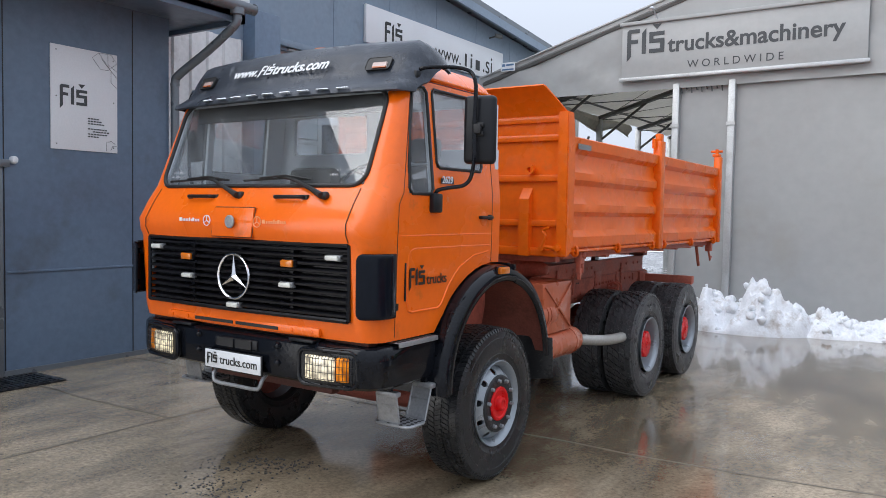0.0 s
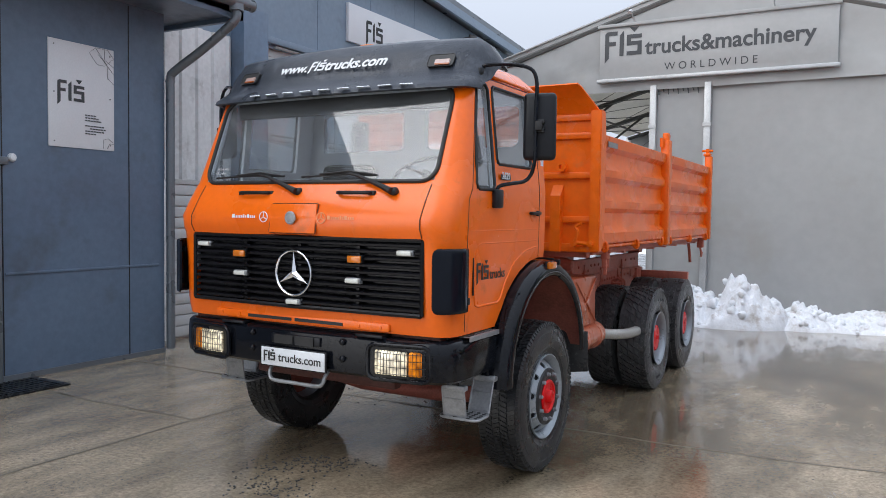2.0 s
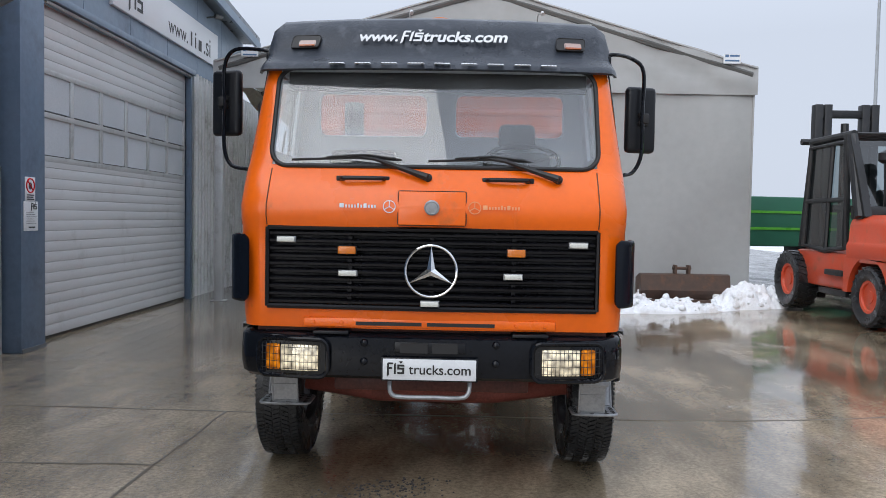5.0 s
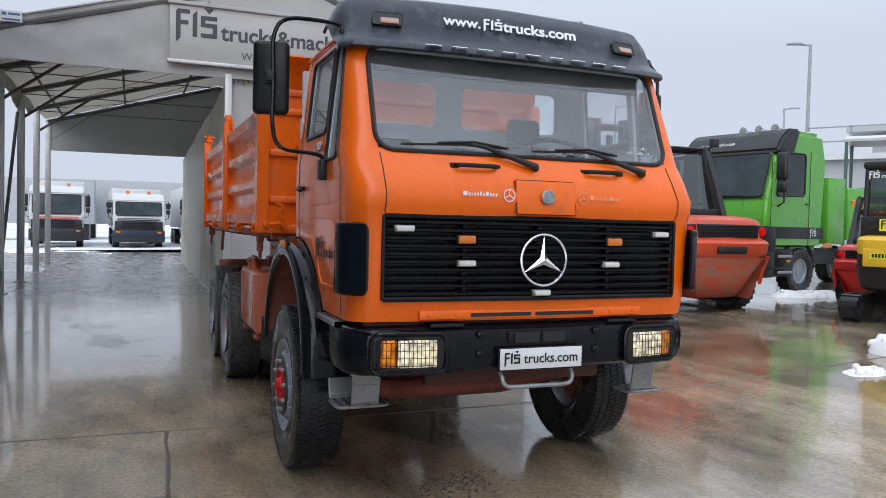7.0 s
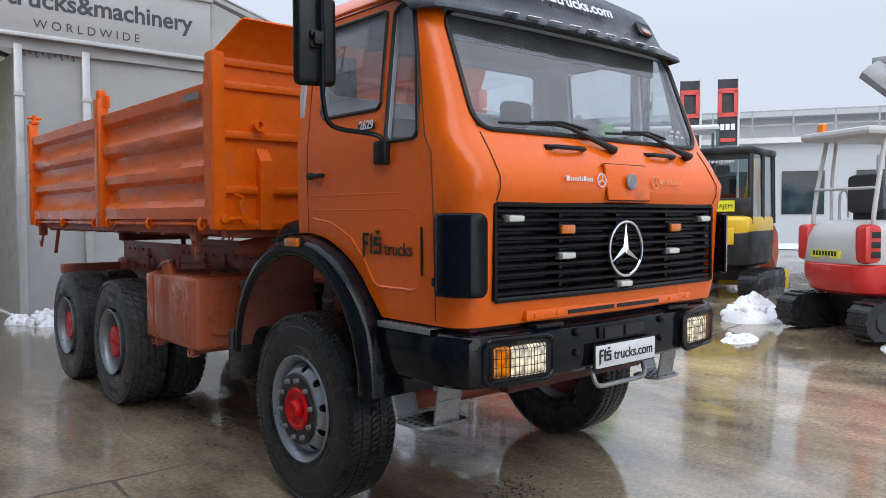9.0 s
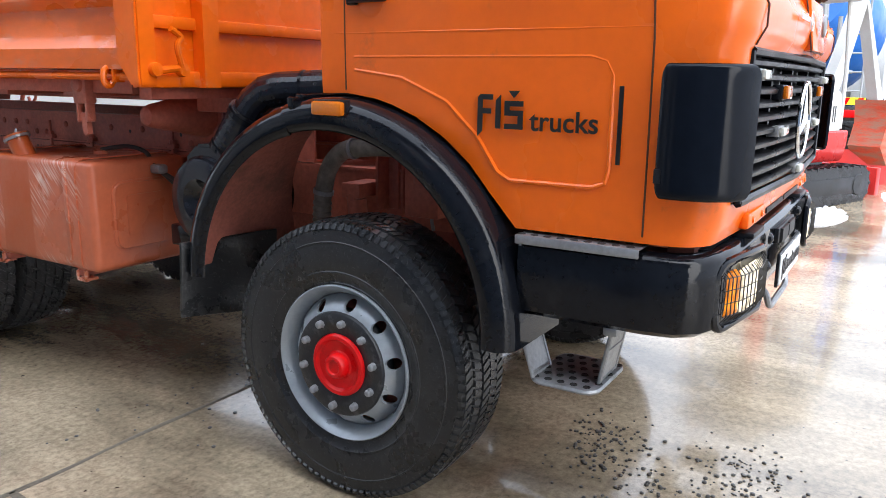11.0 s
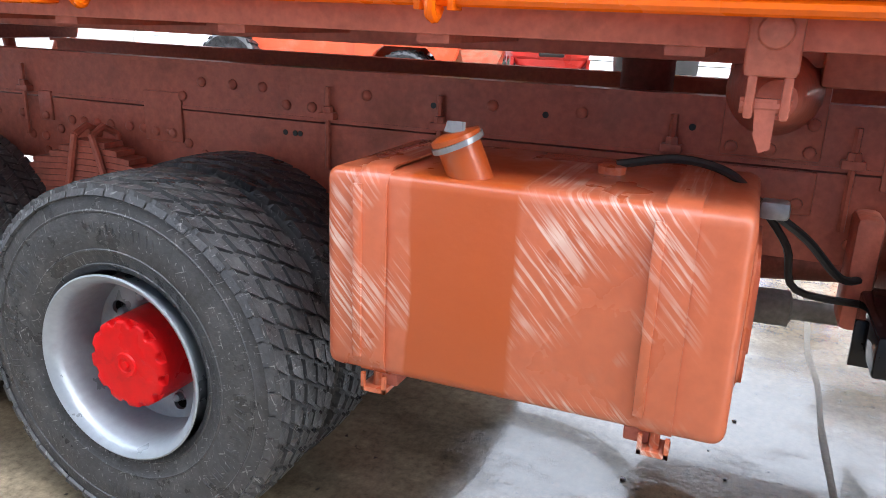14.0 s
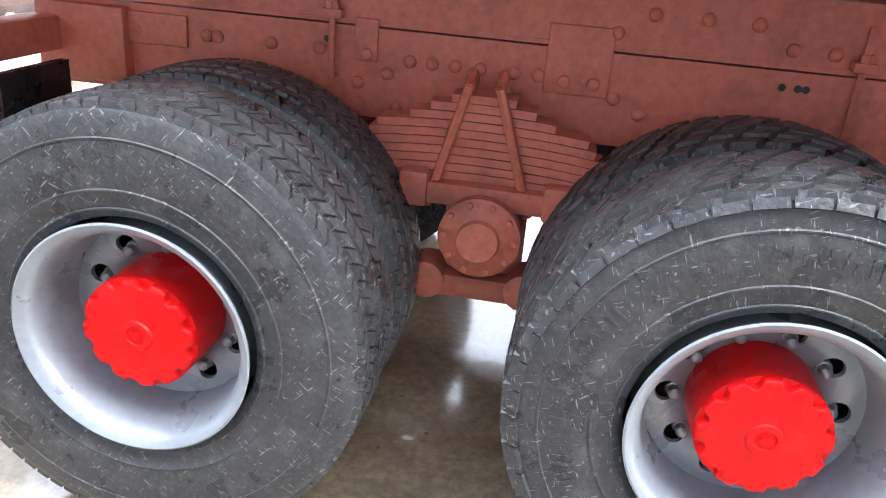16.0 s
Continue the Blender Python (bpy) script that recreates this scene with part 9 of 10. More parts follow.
for x, y, roof, paint, vis_p, lab in ((-5.6, 36.9, 3.1, "far_white", "dark", "white lorry with a stripe far behind the tent"), (-1.85, 36.0, 2.8, "far_white", "blue_dark", "white lorry with dark blue bumper far behind the tent"), (1.6, 36.4, 3.0, "far_white", "dark", "white lorry with green roof far off")):
    if vis_p not in M:
        M[vis_p] = mat("dark_blue_bumper", (0.012, 0.018, 0.035), 0.4)
    bm = boxes(((-1.2, 2.3, 1.1), (1.2, 8.4, roof + 0.3)), bev=0.03)
    lorry((x, y, 0.0), 3, M[paint], lab, bm, M[vis_p], roof, 8.5, False, 1.72, roof - 0.42)
for x, y, w, h, lab in ((-8.5, 50, 8, 4.0, "white"), (-1.5, 54, 9, 4.2, "white"), (6, 52, 8, 3.9, "white")):
    bm = boxes(((x - w / 2, y, 1.1), (x + w / 2, y + 2.5, h)), bev=0.03)
    tr = solo("box_trailer", bm, M["far_grey"], "pale box trailer standing in the snow", "trailer", group="far trailers")
    bm = boxes(((x - w / 2 + 0.3, y + 0.2, 0.0), (x - w / 2 + 1.4, y + 2.3, 1.1)), ((x + w / 2 - 1.9, y + 0.2, 0.0), (x + w / 2 - 0.3, y + 2.3, 1.1)))
    loose("running_gear", bm, M["dark"], tr)


def excavator(place, turn, label, paint, low, cab, category="mini excavator"):
    """Digs towards +y, counterweight towards -y."""
    e = thing("mini_excavator", label, category, place, turn)
    for s in (1, -1):
        track(e, s * 0.58, 0.28, 1.75, 0.42)
    bm = boxes(((-0.45, -0.35, 0.25), (0.45, 0.35, 0.50)), bev=0.04)
    part("undercarriage", bm, M["dark"], e)
    def shell(levels, corner=0.26, front=0.62):
        """Rounded plan outlines, one above the other, closed at both ends."""
        b_ = bmesh.new()
        rows = []
        for z, yr, hw in levels:
            pts = [(hw, front), (hw, 0.2), (hw, yr + corner + 0.1)]
            for q in range(1, 7):
                a = radians(90 * q / 6)
                pts.append((hw - corner + corner * math.cos(a), yr + corner - corner * math.sin(a)))
            pts.append((0.0, yr - 0.025))
            rows.append([(x, y, z) for x, y in pts + [(-x, y) for x, y in pts[-2::-1]]])
        vs = sheet(b_, rows)
        b_.faces.new(vs[0])
        b_.faces.new(vs[-1])
        for q in range(len(vs) - 1):
            b_.faces.new((vs[q][0], vs[q + 1][0], vs[q + 1][-1], vs[q][-1]))
        return b_
    if cab:
        part("lower_body", shell([(0.50, -0.72, 0.50), (0.54, -0.78, 0.54), (0.70, -0.84, 0.56), (1.02, -0.86, 0.57), (1.10, -0.85, 0.565), (1.12, -0.80, 0.55)]), low, e, "black lower body shell")
        hood = part("engine_hood", shell([(0.90, -0.82, 0.52), (1.10, -0.875, 0.572), (1.26, -0.87, 0.57), (1.31, -0.83, 0.55), (1.33, -0.72, 0.50)]), paint, e, "rounded engine hood")
        bm = boxes(((-0.37, -0.895, 0.86), (0.37, -0.84, 1.14)), bev=0.05)
        part("hood_panel", bm, paint, hood)
    else:
        part("lower_body", shell([(0.46, -0.62, 0.46), (0.50, -0.70, 0.50), (0.66, -0.76, 0.53), (0.80, -0.76, 0.535), (0.82, -0.74, 0.52)]), low, e, "red lower body shell")
        hood = part("engine_hood", shell([(0.82, -0.74, 0.525), (0.84, -0.75, 0.53), (1.12, -0.72, 0.525), (1.24, -0.66, 0.50), (1.30, -0.56, 0.44), (1.32, -0.42, 0.36)], 0.22, 0.45), paint, e, "pale rounded engine hood")
        for s in (1, -1):
            bm = boxes(((s * 0.36, -0.735, 0.83), (s * 0.545, -0.50, 1.27)), bev=0.06)
            part("corner_cover", bm, low, hood, "red corner cover with vents")
            bm = boxes(*(((s * 0.545, -0.66, 0.90 + 0.11 * q), (s * 0.552, -0.54, 0.97 + 0.11 * q)) for q in range(3)), bev=0.002)
            loose("vent", bm, M["seal"], hood)
            for poly in ([(-0.42, 0.90), (-0.20, 0.86), (-0.24, 1.02), (-0.42, 1.06)], [(-0.42, 1.09), (-0.30, 1.08), (-0.33, 1.22), (-0.42, 1.22)], [(-0.20, 1.10), (-0.08, 1.09), (-0.10, 1.23), (-0.19, 1.23)]):
                bm = bmesh.new()
                prism(bm, poly, "x", s * 0.524, s * 0.531)
                part("side_vent", bm, M["seal"], hood)
            bm = boxes(((s * 0.526, 0.28, 0.92), (s * 0.531, 0.295, 1.10)), ((s * 0.526, 0.32, 0.92), (s * 0.531, 0.335, 1.10)))
            loose("slot", bm, M["seal"], hood)
            bm = boxes(((s * 0.534, -0.05, 0.62), (s * 0.539, 0.14, 0.70)))
            part("white_label", bm, M["plate"], e)
    ly, lz = (-0.90, 0.98) if cab else (-0.765, 0.88)
    bm = boxes(((-0.26, ly, lz), (0.20, ly + 0.03, lz + 0.085)))
    part("yellow_label", bm, M["label_y"], hood, "yellow label with dark bars")
    bm = boxes(*(((-0.22 + 0.048 * q, ly - 0.004, lz + 0.025), (-0.19 + 0.048 * q, ly + 0.002, lz + 0.078)) for q in range(8)))
    part("label_bars", bm, M["letter"], hood)
    if cab:
        bm = bmesh.new()
        for x, y in ((-0.53, -0.55), (0.53, -0.55), (-0.53, 0.75), (0.53, 0.75)):
            rod(bm, [(x, y, 1.2), (x * 0.97, y * 0.95, 2.36)], 0.045, 8)
        box(bm, (-0.57, -0.60, 2.34), (0.57, 0.80, 2.46), 0.04)
        box(bm, (-0.56, -0.62, 1.30), (0.56, -0.50, 1.62), 0.02)
        rod(bm, [(0.54, 0.1, 1.2), (0.53, 0.1, 2.36)], 0.03, 8)
        rod(bm, [(-0.54, 0.1, 1.2), (-0.53, 0.1, 2.36)], 0.03, 8)
        frame_ = loose("cab_frame", bm, M["dark"], e, "black cab frame")
        pane_quad(frame_, [(-0.51, -0.57, 1.62), (0.51, -0.57, 1.62), (0.50, -0.55, 2.34), (-0.50, -0.55, 2.34)])
        for s in (1, -1):
            pane_quad(frame_, [(s * 0.54, -0.5, 1.30), (s * 0.54, 0.72, 1.30), (s * 0.52, 0.70, 2.34), (s * 0.52, -0.5, 2.34)])
        bm = boxes(((-0.22, -0.25, 1.2), (0.22, 0.2, 1.45)), ((-0.22, -0.36, 1.4), (0.22, -0.24, 2.0)), ((-0.12, -0.36, 2.02), (0.12, -0.27, 2.18)), bev=0.05)
        loose("seat", bm, M["interior_dark"], e, "dark cab seat")
        words("cab_lettering", "machinery.com", 0.55, facing((-0.28, -0.58, 2.20), (0, -1, 0)), M["letter_w"], e, "white lettering", lift=0.01)
        bm = bmesh.new()
        emblem_strokes(bm, 0, 0, 0.10)
        put("cab_strokes", to_mesh("cab_strokes", bm, M["letter_w"], 0), e, "", facing((-0.47, -0.582, 2.205), (0, -1, 0)))
        bm = boxes(((-0.26, -0.645, 1.40), (0.30, -0.628, 1.58)))
        lab = part("rental_label", bm, M["label_y"], e, "yellow rental label with black lettering")
        words("label_lettering", "NAJEM", 0.30, facing((-0.03, -0.645, 1.45), (0, -1, 0)), M["letter"], lab, "black lettering")
        bm = bmesh.new()
        emblem_strokes(bm, 0, 0, 0.11)
        put("label_strokes", to_mesh("label_strokes", bm, M["letter"], 0), lab, "", facing((-0.23, -0.646, 1.45), (0, -1, 0)))
        bm = boxes(((-0.18, -0.59, 1.68), (0.02, -0.578, 1.83)))
        part("paper_note", bm, M["plate"], e, "white paper note")
    else:
        bm = bmesh.new()
        for x in (-0.46, 0.46):
            rod(bm, curve([(x, -0.52, 1.24), (x, -0.56, 1.32), (x, -0.50, 1.75), (x * 0.97, -0.40, 2.26)], 4), 0.026, 8)
            rod(bm, curve([(x, -0.30, 1.30), (x, -0.30, 1.8), (x * 0.97, -0.26, 2.26)], 4), 0.020, 8)
            rod(bm, [(x, 0.56, 0.84), (x, 0.56, 1.5), (x * 0.97, 0.50, 2.26)], 0.026, 8)
            rod(bm, curve([(x, -0.18, 1.30), (x, -0.18, 1.62), (x, -0.10, 1.68), (x, -0.06, 1.60), (x, -0.05, 1.35)], 4), 0.014, 8)
        rod(bm, [(-0.46, -0.54, 1.68), (0.46, -0.54, 1.68)], 0.018, 8)
        loose("canopy_tube", bm, M["white_paint"], e, "pale canopy tube")
        bm = boxes(((-0.54, -0.72, 2.26), (0.54, 0.66, 2.36)), bev=0.045)
        part("canopy", bm, M["white_paint"], e, "white canopy roof")
        bm = bmesh.new()
        lathe(bm, [(2.36, 0.06), (2.46, 0.055), (2.48, 0.03), (2.48, 0)], (-0.35, -0.55, 0), "z", 14)
        part("beacon", bm, M["amber"], e, "orange beacon")
        bm = boxes(((-0.25, -0.2, 1.28), (0.25, 0.2, 1.45)), ((-0.23, -0.30, 1.4), (0.23, -0.18, 1.85)), bev=0.05)
        part("seat", bm, M["interior_dark"], e)
        bm = boxes(((-0.536, 0.0, 1.10), (-0.526, 0.22, 1.20)))
        part("side_label", bm, M["label_y"], hood)
        bm = boxes(*(((-0.536, 0.0 + 0.045 * q, 0.98), (-0.526, 0.032 + 0.045 * q, 1.06)) for q in range(5)))
        part("side_bars", bm, M["red"], hood)
    bm = bmesh.new()
    prism(bm, [(0.6, 0.65), (0.85, 0.62), (1.30, 1.72), (1.52, 2.35), (1.42, 2.42), (1.17, 1.85), (0.70, 0.85)], "x", -0.07, 0.07)
    boom = part("boom", bm, paint if not cab else M["yellow"], e, "bent digging boom")
    bm = bmesh.new()
    prism(bm, [(1.45, 2.45), (1.58, 2.30), (2.15, 1.15), (2.05, 1.08)], "x", -0.07, 0.07)
    part("dipper_arm", bm, paint if not cab else M["yellow"], boom)
    bm = bmesh.new()
    rod(bm, [(0, 0.85, 1.0), (0, 1.15, 1.5)], 0.05, 10)
    rod(bm, [(0, 1.15, 1.5), (0, 1.32, 1.8)], 0.028, 8)
    part("hydraulic_ram", bm, M["chrome"], boom)
    bm = bmesh.new()
    prism(bm, [(2.0, 1.15), (2.25, 1.0), (2.35, 0.6), (2.15, 0.30), (1.95, 0.55), (2.05, 0.85)], "x", -0.22, 0.22)
    part("digging_bucket", bm, M["scraped_red"], boom)
    bm = boxes(((-0.72, 1.02, 0.05), (0.72, 1.10, 0.38)), ((-0.4, 0.6, 0.2), (-0.3, 1.05, 0.3)), ((0.3, 0.6, 0.2), (0.4, 1.05, 0.3)), bev=0.01)
    part("dozer_blade", bm, M["fork_red2"] if not cab else M["yellow"], e, "dozer blade")
    return e


excavator((8.95, 3.0, 0.28), -79, "yellow and black mini excavator with a glazed cab", M["yellow"], M["dark"], True)
excavator((6.52, -0.28, gz(6.6, -0.4)), -116, "white and red mini excavator under an open canopy", M["white_paint"], M["fork_red2"], False)

# red scraper blade lying on the yard
bm = bmesh.new()
prism(bm, [(-0.05, 0.0), (0.45, 0.0), (0.40, 0.10), (0.05, 0.42), (-0.05, 0.45)], "y", -0.9, 0.9)
blade = solo("scraper_blade", bm, M["fork_red2"], "red steel loader bucket lying on the yard", "bucket")
blade.matrix_world = pose(8.6, -1.6, 0.28, 0, 0, 12)
bm = boxes(((0.1, -0.5, 0.3), (0.14, -0.4, 0.62)), ((0.1, 0.4, 0.3), (0.14, 0.5, 0.62)), ((0.1, -0.5, 0.58), (0.14, 0.5, 0.62)))
loose("blade_bracket", bm, M["fork_red2"], blade)

# concrete mixer seen from behind
mixer = thing("concrete_mixer", "grey concrete mixer lorry with blue drum and chute", "truck", (11.0, 0.2, 0.28), -90)
bm = bmesh.new()
lathe(bm, [(0.0, 0.62), (0.10, 0.70), (1.2, 1.10), (2.2, 1.20), (3.2, 1.05), (4.0, 0.75), (4.2, 0.0)], (0, 0, 0), "y", 36)
bmesh.ops.transform(bm, matrix=Matrix.Translation((0, 0.6, 2.75)) @ pose(0, 0, 0, -12), verts=bm.verts)
part("drum", bm, M["blue_paint"], mixer, "blue mixing drum")
bm = bmesh.new()
lathe(bm, [(0.0, 0.20), (0.15, 0.72), (0.40, 0.85), (0.42, 0.80), (0.10, 0.55), (0.05, 0.2)], (0, 0.45, 3.25), "z", 24)
bmesh.ops.bisect_plane(bm, geom=bm.verts[:] + bm.edges[:] + bm.faces[:], plane_co=(0, 0.75, 0), plane_no=(0, 1, 0), clear_outer=True)
part("hopper", bm, M["grey_paint"], mixer, "grey feed hopper")
MIX = -0.34
for sgn in (1, -1):
    bm = bmesh.new()
    g = []
    for f, w in ((0.0, 0.20), (0.25, 0.24), (0.5, 0.26), (0.75, 0.28), (1.0, 0.30)):
        cx, cz = MIX + sgn * (0.06 + 0.98 * f), 3.0 + 0.98 * f
        nx, nz = -sgn * 0.70, 0.70
        g.append([(cx + nx * w * a, 0.12 + 0.30 * (a + 0.5) ** 2, cz + nz * w * a) for a in (-1.0, -0.6, -0.2, 0.2, 0.6, 1.0)])
    sheet(bm, g)
    thick(bm, 0.05)
    part("funnel_half", bm, M["grey_paint"], mixer, "grey collecting funnel plate")
bm = boxes(((MIX - 1.1, 0.35, 4.0), (MIX + 1.1, 0.60, 4.12)), bev=0.02)
part("funnel_rim", bm, M["grey_paint"], mixer)
bm = bmesh.new()
for sgn in (1, -1):
    rod(bm, [(MIX + sgn * 0.75, 0.5, 0.95), (MIX + sgn * 0.65, 0.55, 3.2)], 0.06, 8)
    rod(bm, [(MIX + sgn * 0.95, 0.35, 1.0), (MIX + sgn * 0.95, 0.35, 2.4)], 0.035, 8)
for q in range(7):
    rod(bm, [(0.75, 0.1, 1.2 + 0.3 * q), (1.05, 0.1, 1.2 + 0.3 * q)], 0.016, 6)
rod(bm, [(0.75, 0.1, 1.0), (0.75, 0.1, 3.2)], 0.02, 6)
rod(bm, [(1.05, 0.1, 1.0), (1.05, 0.1, 3.2)], 0.02, 6)
loose("drum_support", bm, M["grey_paint"], mixer, "grey drum support tube")
bm = bmesh.new()
g = []
for f in (0, 0.25, 0.5, 0.75, 1.0):
    cx, cy, cz, w = MIX + 0.12 + 0.66 * f, 0.0 - 0.25 * f, 2.78 - 0.72 * f, 0.24 - 0.03 * f
    g.append([(cx + 0.62 * w * math.cos(radians(a)), cy + 0.5 * w * math.cos(radians(a)), cz + w * math.sin(radians(a))) for a in range(180, 361, 20)])
sheet(bm, g)
thick(bm, 0.025)
chute = part("chute", bm, M["grey_paint"], mixer, "grey discharge chute")
bm = bmesh.new()
for row in (0, -1):
    rod(bm, [(p[row][0], p[row][1], p[row][2]) for p in g], 0.018, 6)
loose("chute_edge", bm, M["white_paint"], chute, "pale worn chute edge")
bm = bmesh.new()
prism(bm, [(MIX - 0.30, 2.1), (MIX + 0.35, 2.1), (MIX + 0.15, 2.75), (MIX - 0.25, 2.75)], "y", 0.2, 0.45)
part("chute_bracket", bm, M["grey_paint"], mixer)
bm = bmesh.new()
rod(bm, [(-0.9, -0.05, 1.5), (0.9, -0.05, 1.5)], 0.03, 8)
rod(bm, [(-0.6, -0.1, 1.75), (0.5, -0.4, 1.9)], 0.05, 8)
rod(bm, [(0.3, 0.0, 1.2), (0.5, -0.3, 2.0)], 0.04, 8)
box(bm, (-0.5, 0.1, 1.2), (0.1, 0.5, 1.7), 0.03)
loose("rear_pipe", bm, M["grey_paint"], mixer)
bm = boxes(((-1.2, -0.1, 0.72), (1.2, 0.1, 0.95)), ((-0.45, 0.0, 0.8), (0.45, 7.5, 1.15)), bev=0.02)
part("rear_beam", bm, M["dark"], mixer)
for s in (1, -1):
    bm = boxes(((s * 0.75, -0.14, 0.78), (s * 1.15, -0.09, 0.90)), bev=0.01)
    loose("tail_lamp", bm, M["red"], mixer, "red tail lamp")
    for y in (0.9, 2.2, 6.0):
        small_wheel("wheel", mixer, s * 0.98, y, 0.5, 0.5, 0.42)
bm = boxes(((-1.1, 6.6, 0.8), (1.1, 8.4, 3.0)), bev=0.08)
part("cab", bm, M["white_paint"], mixer, "white lorry cab")
bm = boxes(((-0.55, -0.02, 1.98), (0.45, 0.0, 2.14)))
strip = part("service_board", bm, M["plate"], mixer, "white board with red stripes and lettering")
words("board_lettering", "SERVICE", 0.46, facing((-0.26, -0.022, 2.015), (0, -1, 0)), M["letter"], strip, "black lettering")
bm = bmesh.new()
for x in (-0.53, -0.43, -0.33, 0.22, 0.32):
    prism(bm, [(x, 1.985), (x + 0.05, 1.985), (x + 0.10, 2.135), (x + 0.05, 2.135)], "y", -0.026, -0.022)
part("stripes", bm, M["red"], strip)
bm = boxes(((-1.15, -0.13, 0.98), (-0.35, -0.10, 1.10)), ((0.35, -0.13, 0.98), (1.15, -0.10, 1.10)))
chev = part("chevron_board", bm, M["label_y"], mixer, "yellow board with red stripes")
bm = bmesh.new()
for x in (-1.12, -0.92, -0.72, -0.52, 0.4, 0.6, 0.8, 1.0):
    prism(bm, [(x, 0.985), (x + 0.08, 0.985), (x + 0.13, 1.095), (x + 0.05, 1.095)], "y", -0.135, -0.131)
part("stripes", bm, M["red"], chev)

# white vehicle behind the red blade
bm = bmesh.new()
prism(bm, [(0, 0.4), (0, 1.2), (0.9, 1.45), (1.5, 2.2), (5.2, 2.3), (5.2, 0.4)], "x", -0.95, 0.95)
bmesh.ops.bevel(bm, geom=bm.edges[:], offset=0.1, segments=2, affect="EDGES", clamp_overlap=True)
van = thing("van", "white van parked behind the machines", "van", (12.0, -3.9, 0.28), -70)
part("body", bm, M["white_paint"], van)
for s in (1, -1):
    for y in (0.9, 4.2):
        small_wheel("wheel", van, s * 0.86, y, 0.34, 0.34, 0.22)
    bm = boxes(((s * 0.955, 1.5, 1.4), (s * 0.96, 2.6, 2.0)))
    part("side_window", bm, M["pane_black"], van)
bm = bmesh.new()
bm.faces.new([bm.verts.new(p) for p in ((-0.8, 0.93, 1.49), (0.8, 0.93, 1.49), (0.75, 1.44, 2.15), (-0.75, 1.44, 2.15))])
part("windscreen", bm, M["pane_black"], van, smooth=0)
bm = boxes(((-0.95, -0.03, 0.35), (0.95, 0.1, 0.65)), bev=0.03)
part("bumper", bm, M["dark"], van)

# railing building, shelter, flags, street lamps
office = thing("office_building", "low pale building with a roof terrace railing", "building", (31.5, 14.0, 0.25), -60)
bm = boxes(((-9, 0, 0), (14, 10, 4.7)))
part("wall", bm, M["far_grey"], office)
bm = boxes(((-9.3, -0.4, 4.7), (14.3, 10, 4.95)))
part("terrace_slab", bm, M["far_white"], office)
for k in range(14):
    bm = boxes(((-9 + k * 1.75, -0.3, 4.95), (-8.93 + k * 1.75, -0.23, 6.2)))
    part("rail_post", bm, M["grey_paint"], office)
for z in (5.5, 6.15):
    bm = boxes(((-9, -0.3, z), (14, -0.24, z + 0.06)))
    part("rail", bm, M["grey_paint"], office)
bm = boxes(((-8, 3, 6.3), (13, 9, 6.6)), ((-7, 4, 4.95), (12, 8.5, 6.3)))
part("upper_storey", bm, M["far_grey"], office)
for k in range(7):
    bm = boxes(((-8.2 + k * 3.1, -0.04, 1.4), (-6.4 + k * 3.1, 0.02, 3.4)))
    part("window", bm, M["pane_black"], office)
shelter = thing("bus_shelter", "glazed shelter with a snowy curved roof", "shelter", (21.6, 12.6, 0.28), -55)
bm = bmesh.new()
g = []
for x in np.linspace(-1.9, 1.9, 7):
    g.append([(x, y, 4.3 + 0.35 * math.cos(y * 1.1)) for y in np.linspace(-1.0, 1.0, 9)])
sheet(bm, g)
thick(bm, 0.08)
part("roof", bm, M["far_white"], shelter, "snowy curved roof")
bm = boxes(((-1.9, -0.95, 0), (-1.8, -0.85, 4.45)), ((1.8, -0.95, 0), (1.9, -0.85, 4.45)), ((-1.9, 0.85, 0), (-1.8, 0.95, 4.45)), ((1.8, 0.85, 0), (1.9, 0.95, 4.45)), ((-1.9, -0.95, 4.38), (1.9, -0.85, 4.48)), ((-0.05, -0.95, 0), (0.05, -0.85, 4.45)))
part("frame", bm, mat("green_steel_frame", (0.04, 0.09, 0.08), 0.5), shelter)
for x, y in ((26.4, 14.4), (27.2, 13.1)):
    pole = thing("flag", "dark flag with red blocks on a pale pole", "flag", (x, y, 0.28), -62, group="flags")
    bm = bmesh.new()
    rod(bm, [(0.42, 0, 0), (0.42, 0, 7.25)], 0.05, 8)
    part("pole", bm, M["far_white"], pole)
    bm = bmesh.new()
    sheet(bm, [[(xx, 0.05 * math.sin(xx * 5 + z), z) for xx in np.linspace(-0.42, 0.40, 6)] for z in np.linspace(4.3, 7.1, 8)])
    thick(bm, 0.01)
    part("cloth", bm, M["flag"], pole)
    bm = boxes(((-0.40, -0.075, 6.5), (0.38, -0.06, 6.7)), ((-0.40, -0.075, 5.5), (0.38, -0.06, 5.68)), ((-0.40, -0.075, 5.6), (-0.25, -0.06, 6.6)), ((0.23, -0.075, 5.6), (0.38, -0.06, 6.6)), ((-0.3, -0.075, 4.45), (0.3, -0.06, 4.6)))
    part("red_blocks", bm, M["fork_red2"], pole)
    bm = boxes(*(((-0.30 + 0.21 * q, -0.075, 4.95), (-0.14 + 0.21 * q, -0.06, 5.2)) for q in range(3)))
    part("white_bars", bm, M["letter_w"], pole)
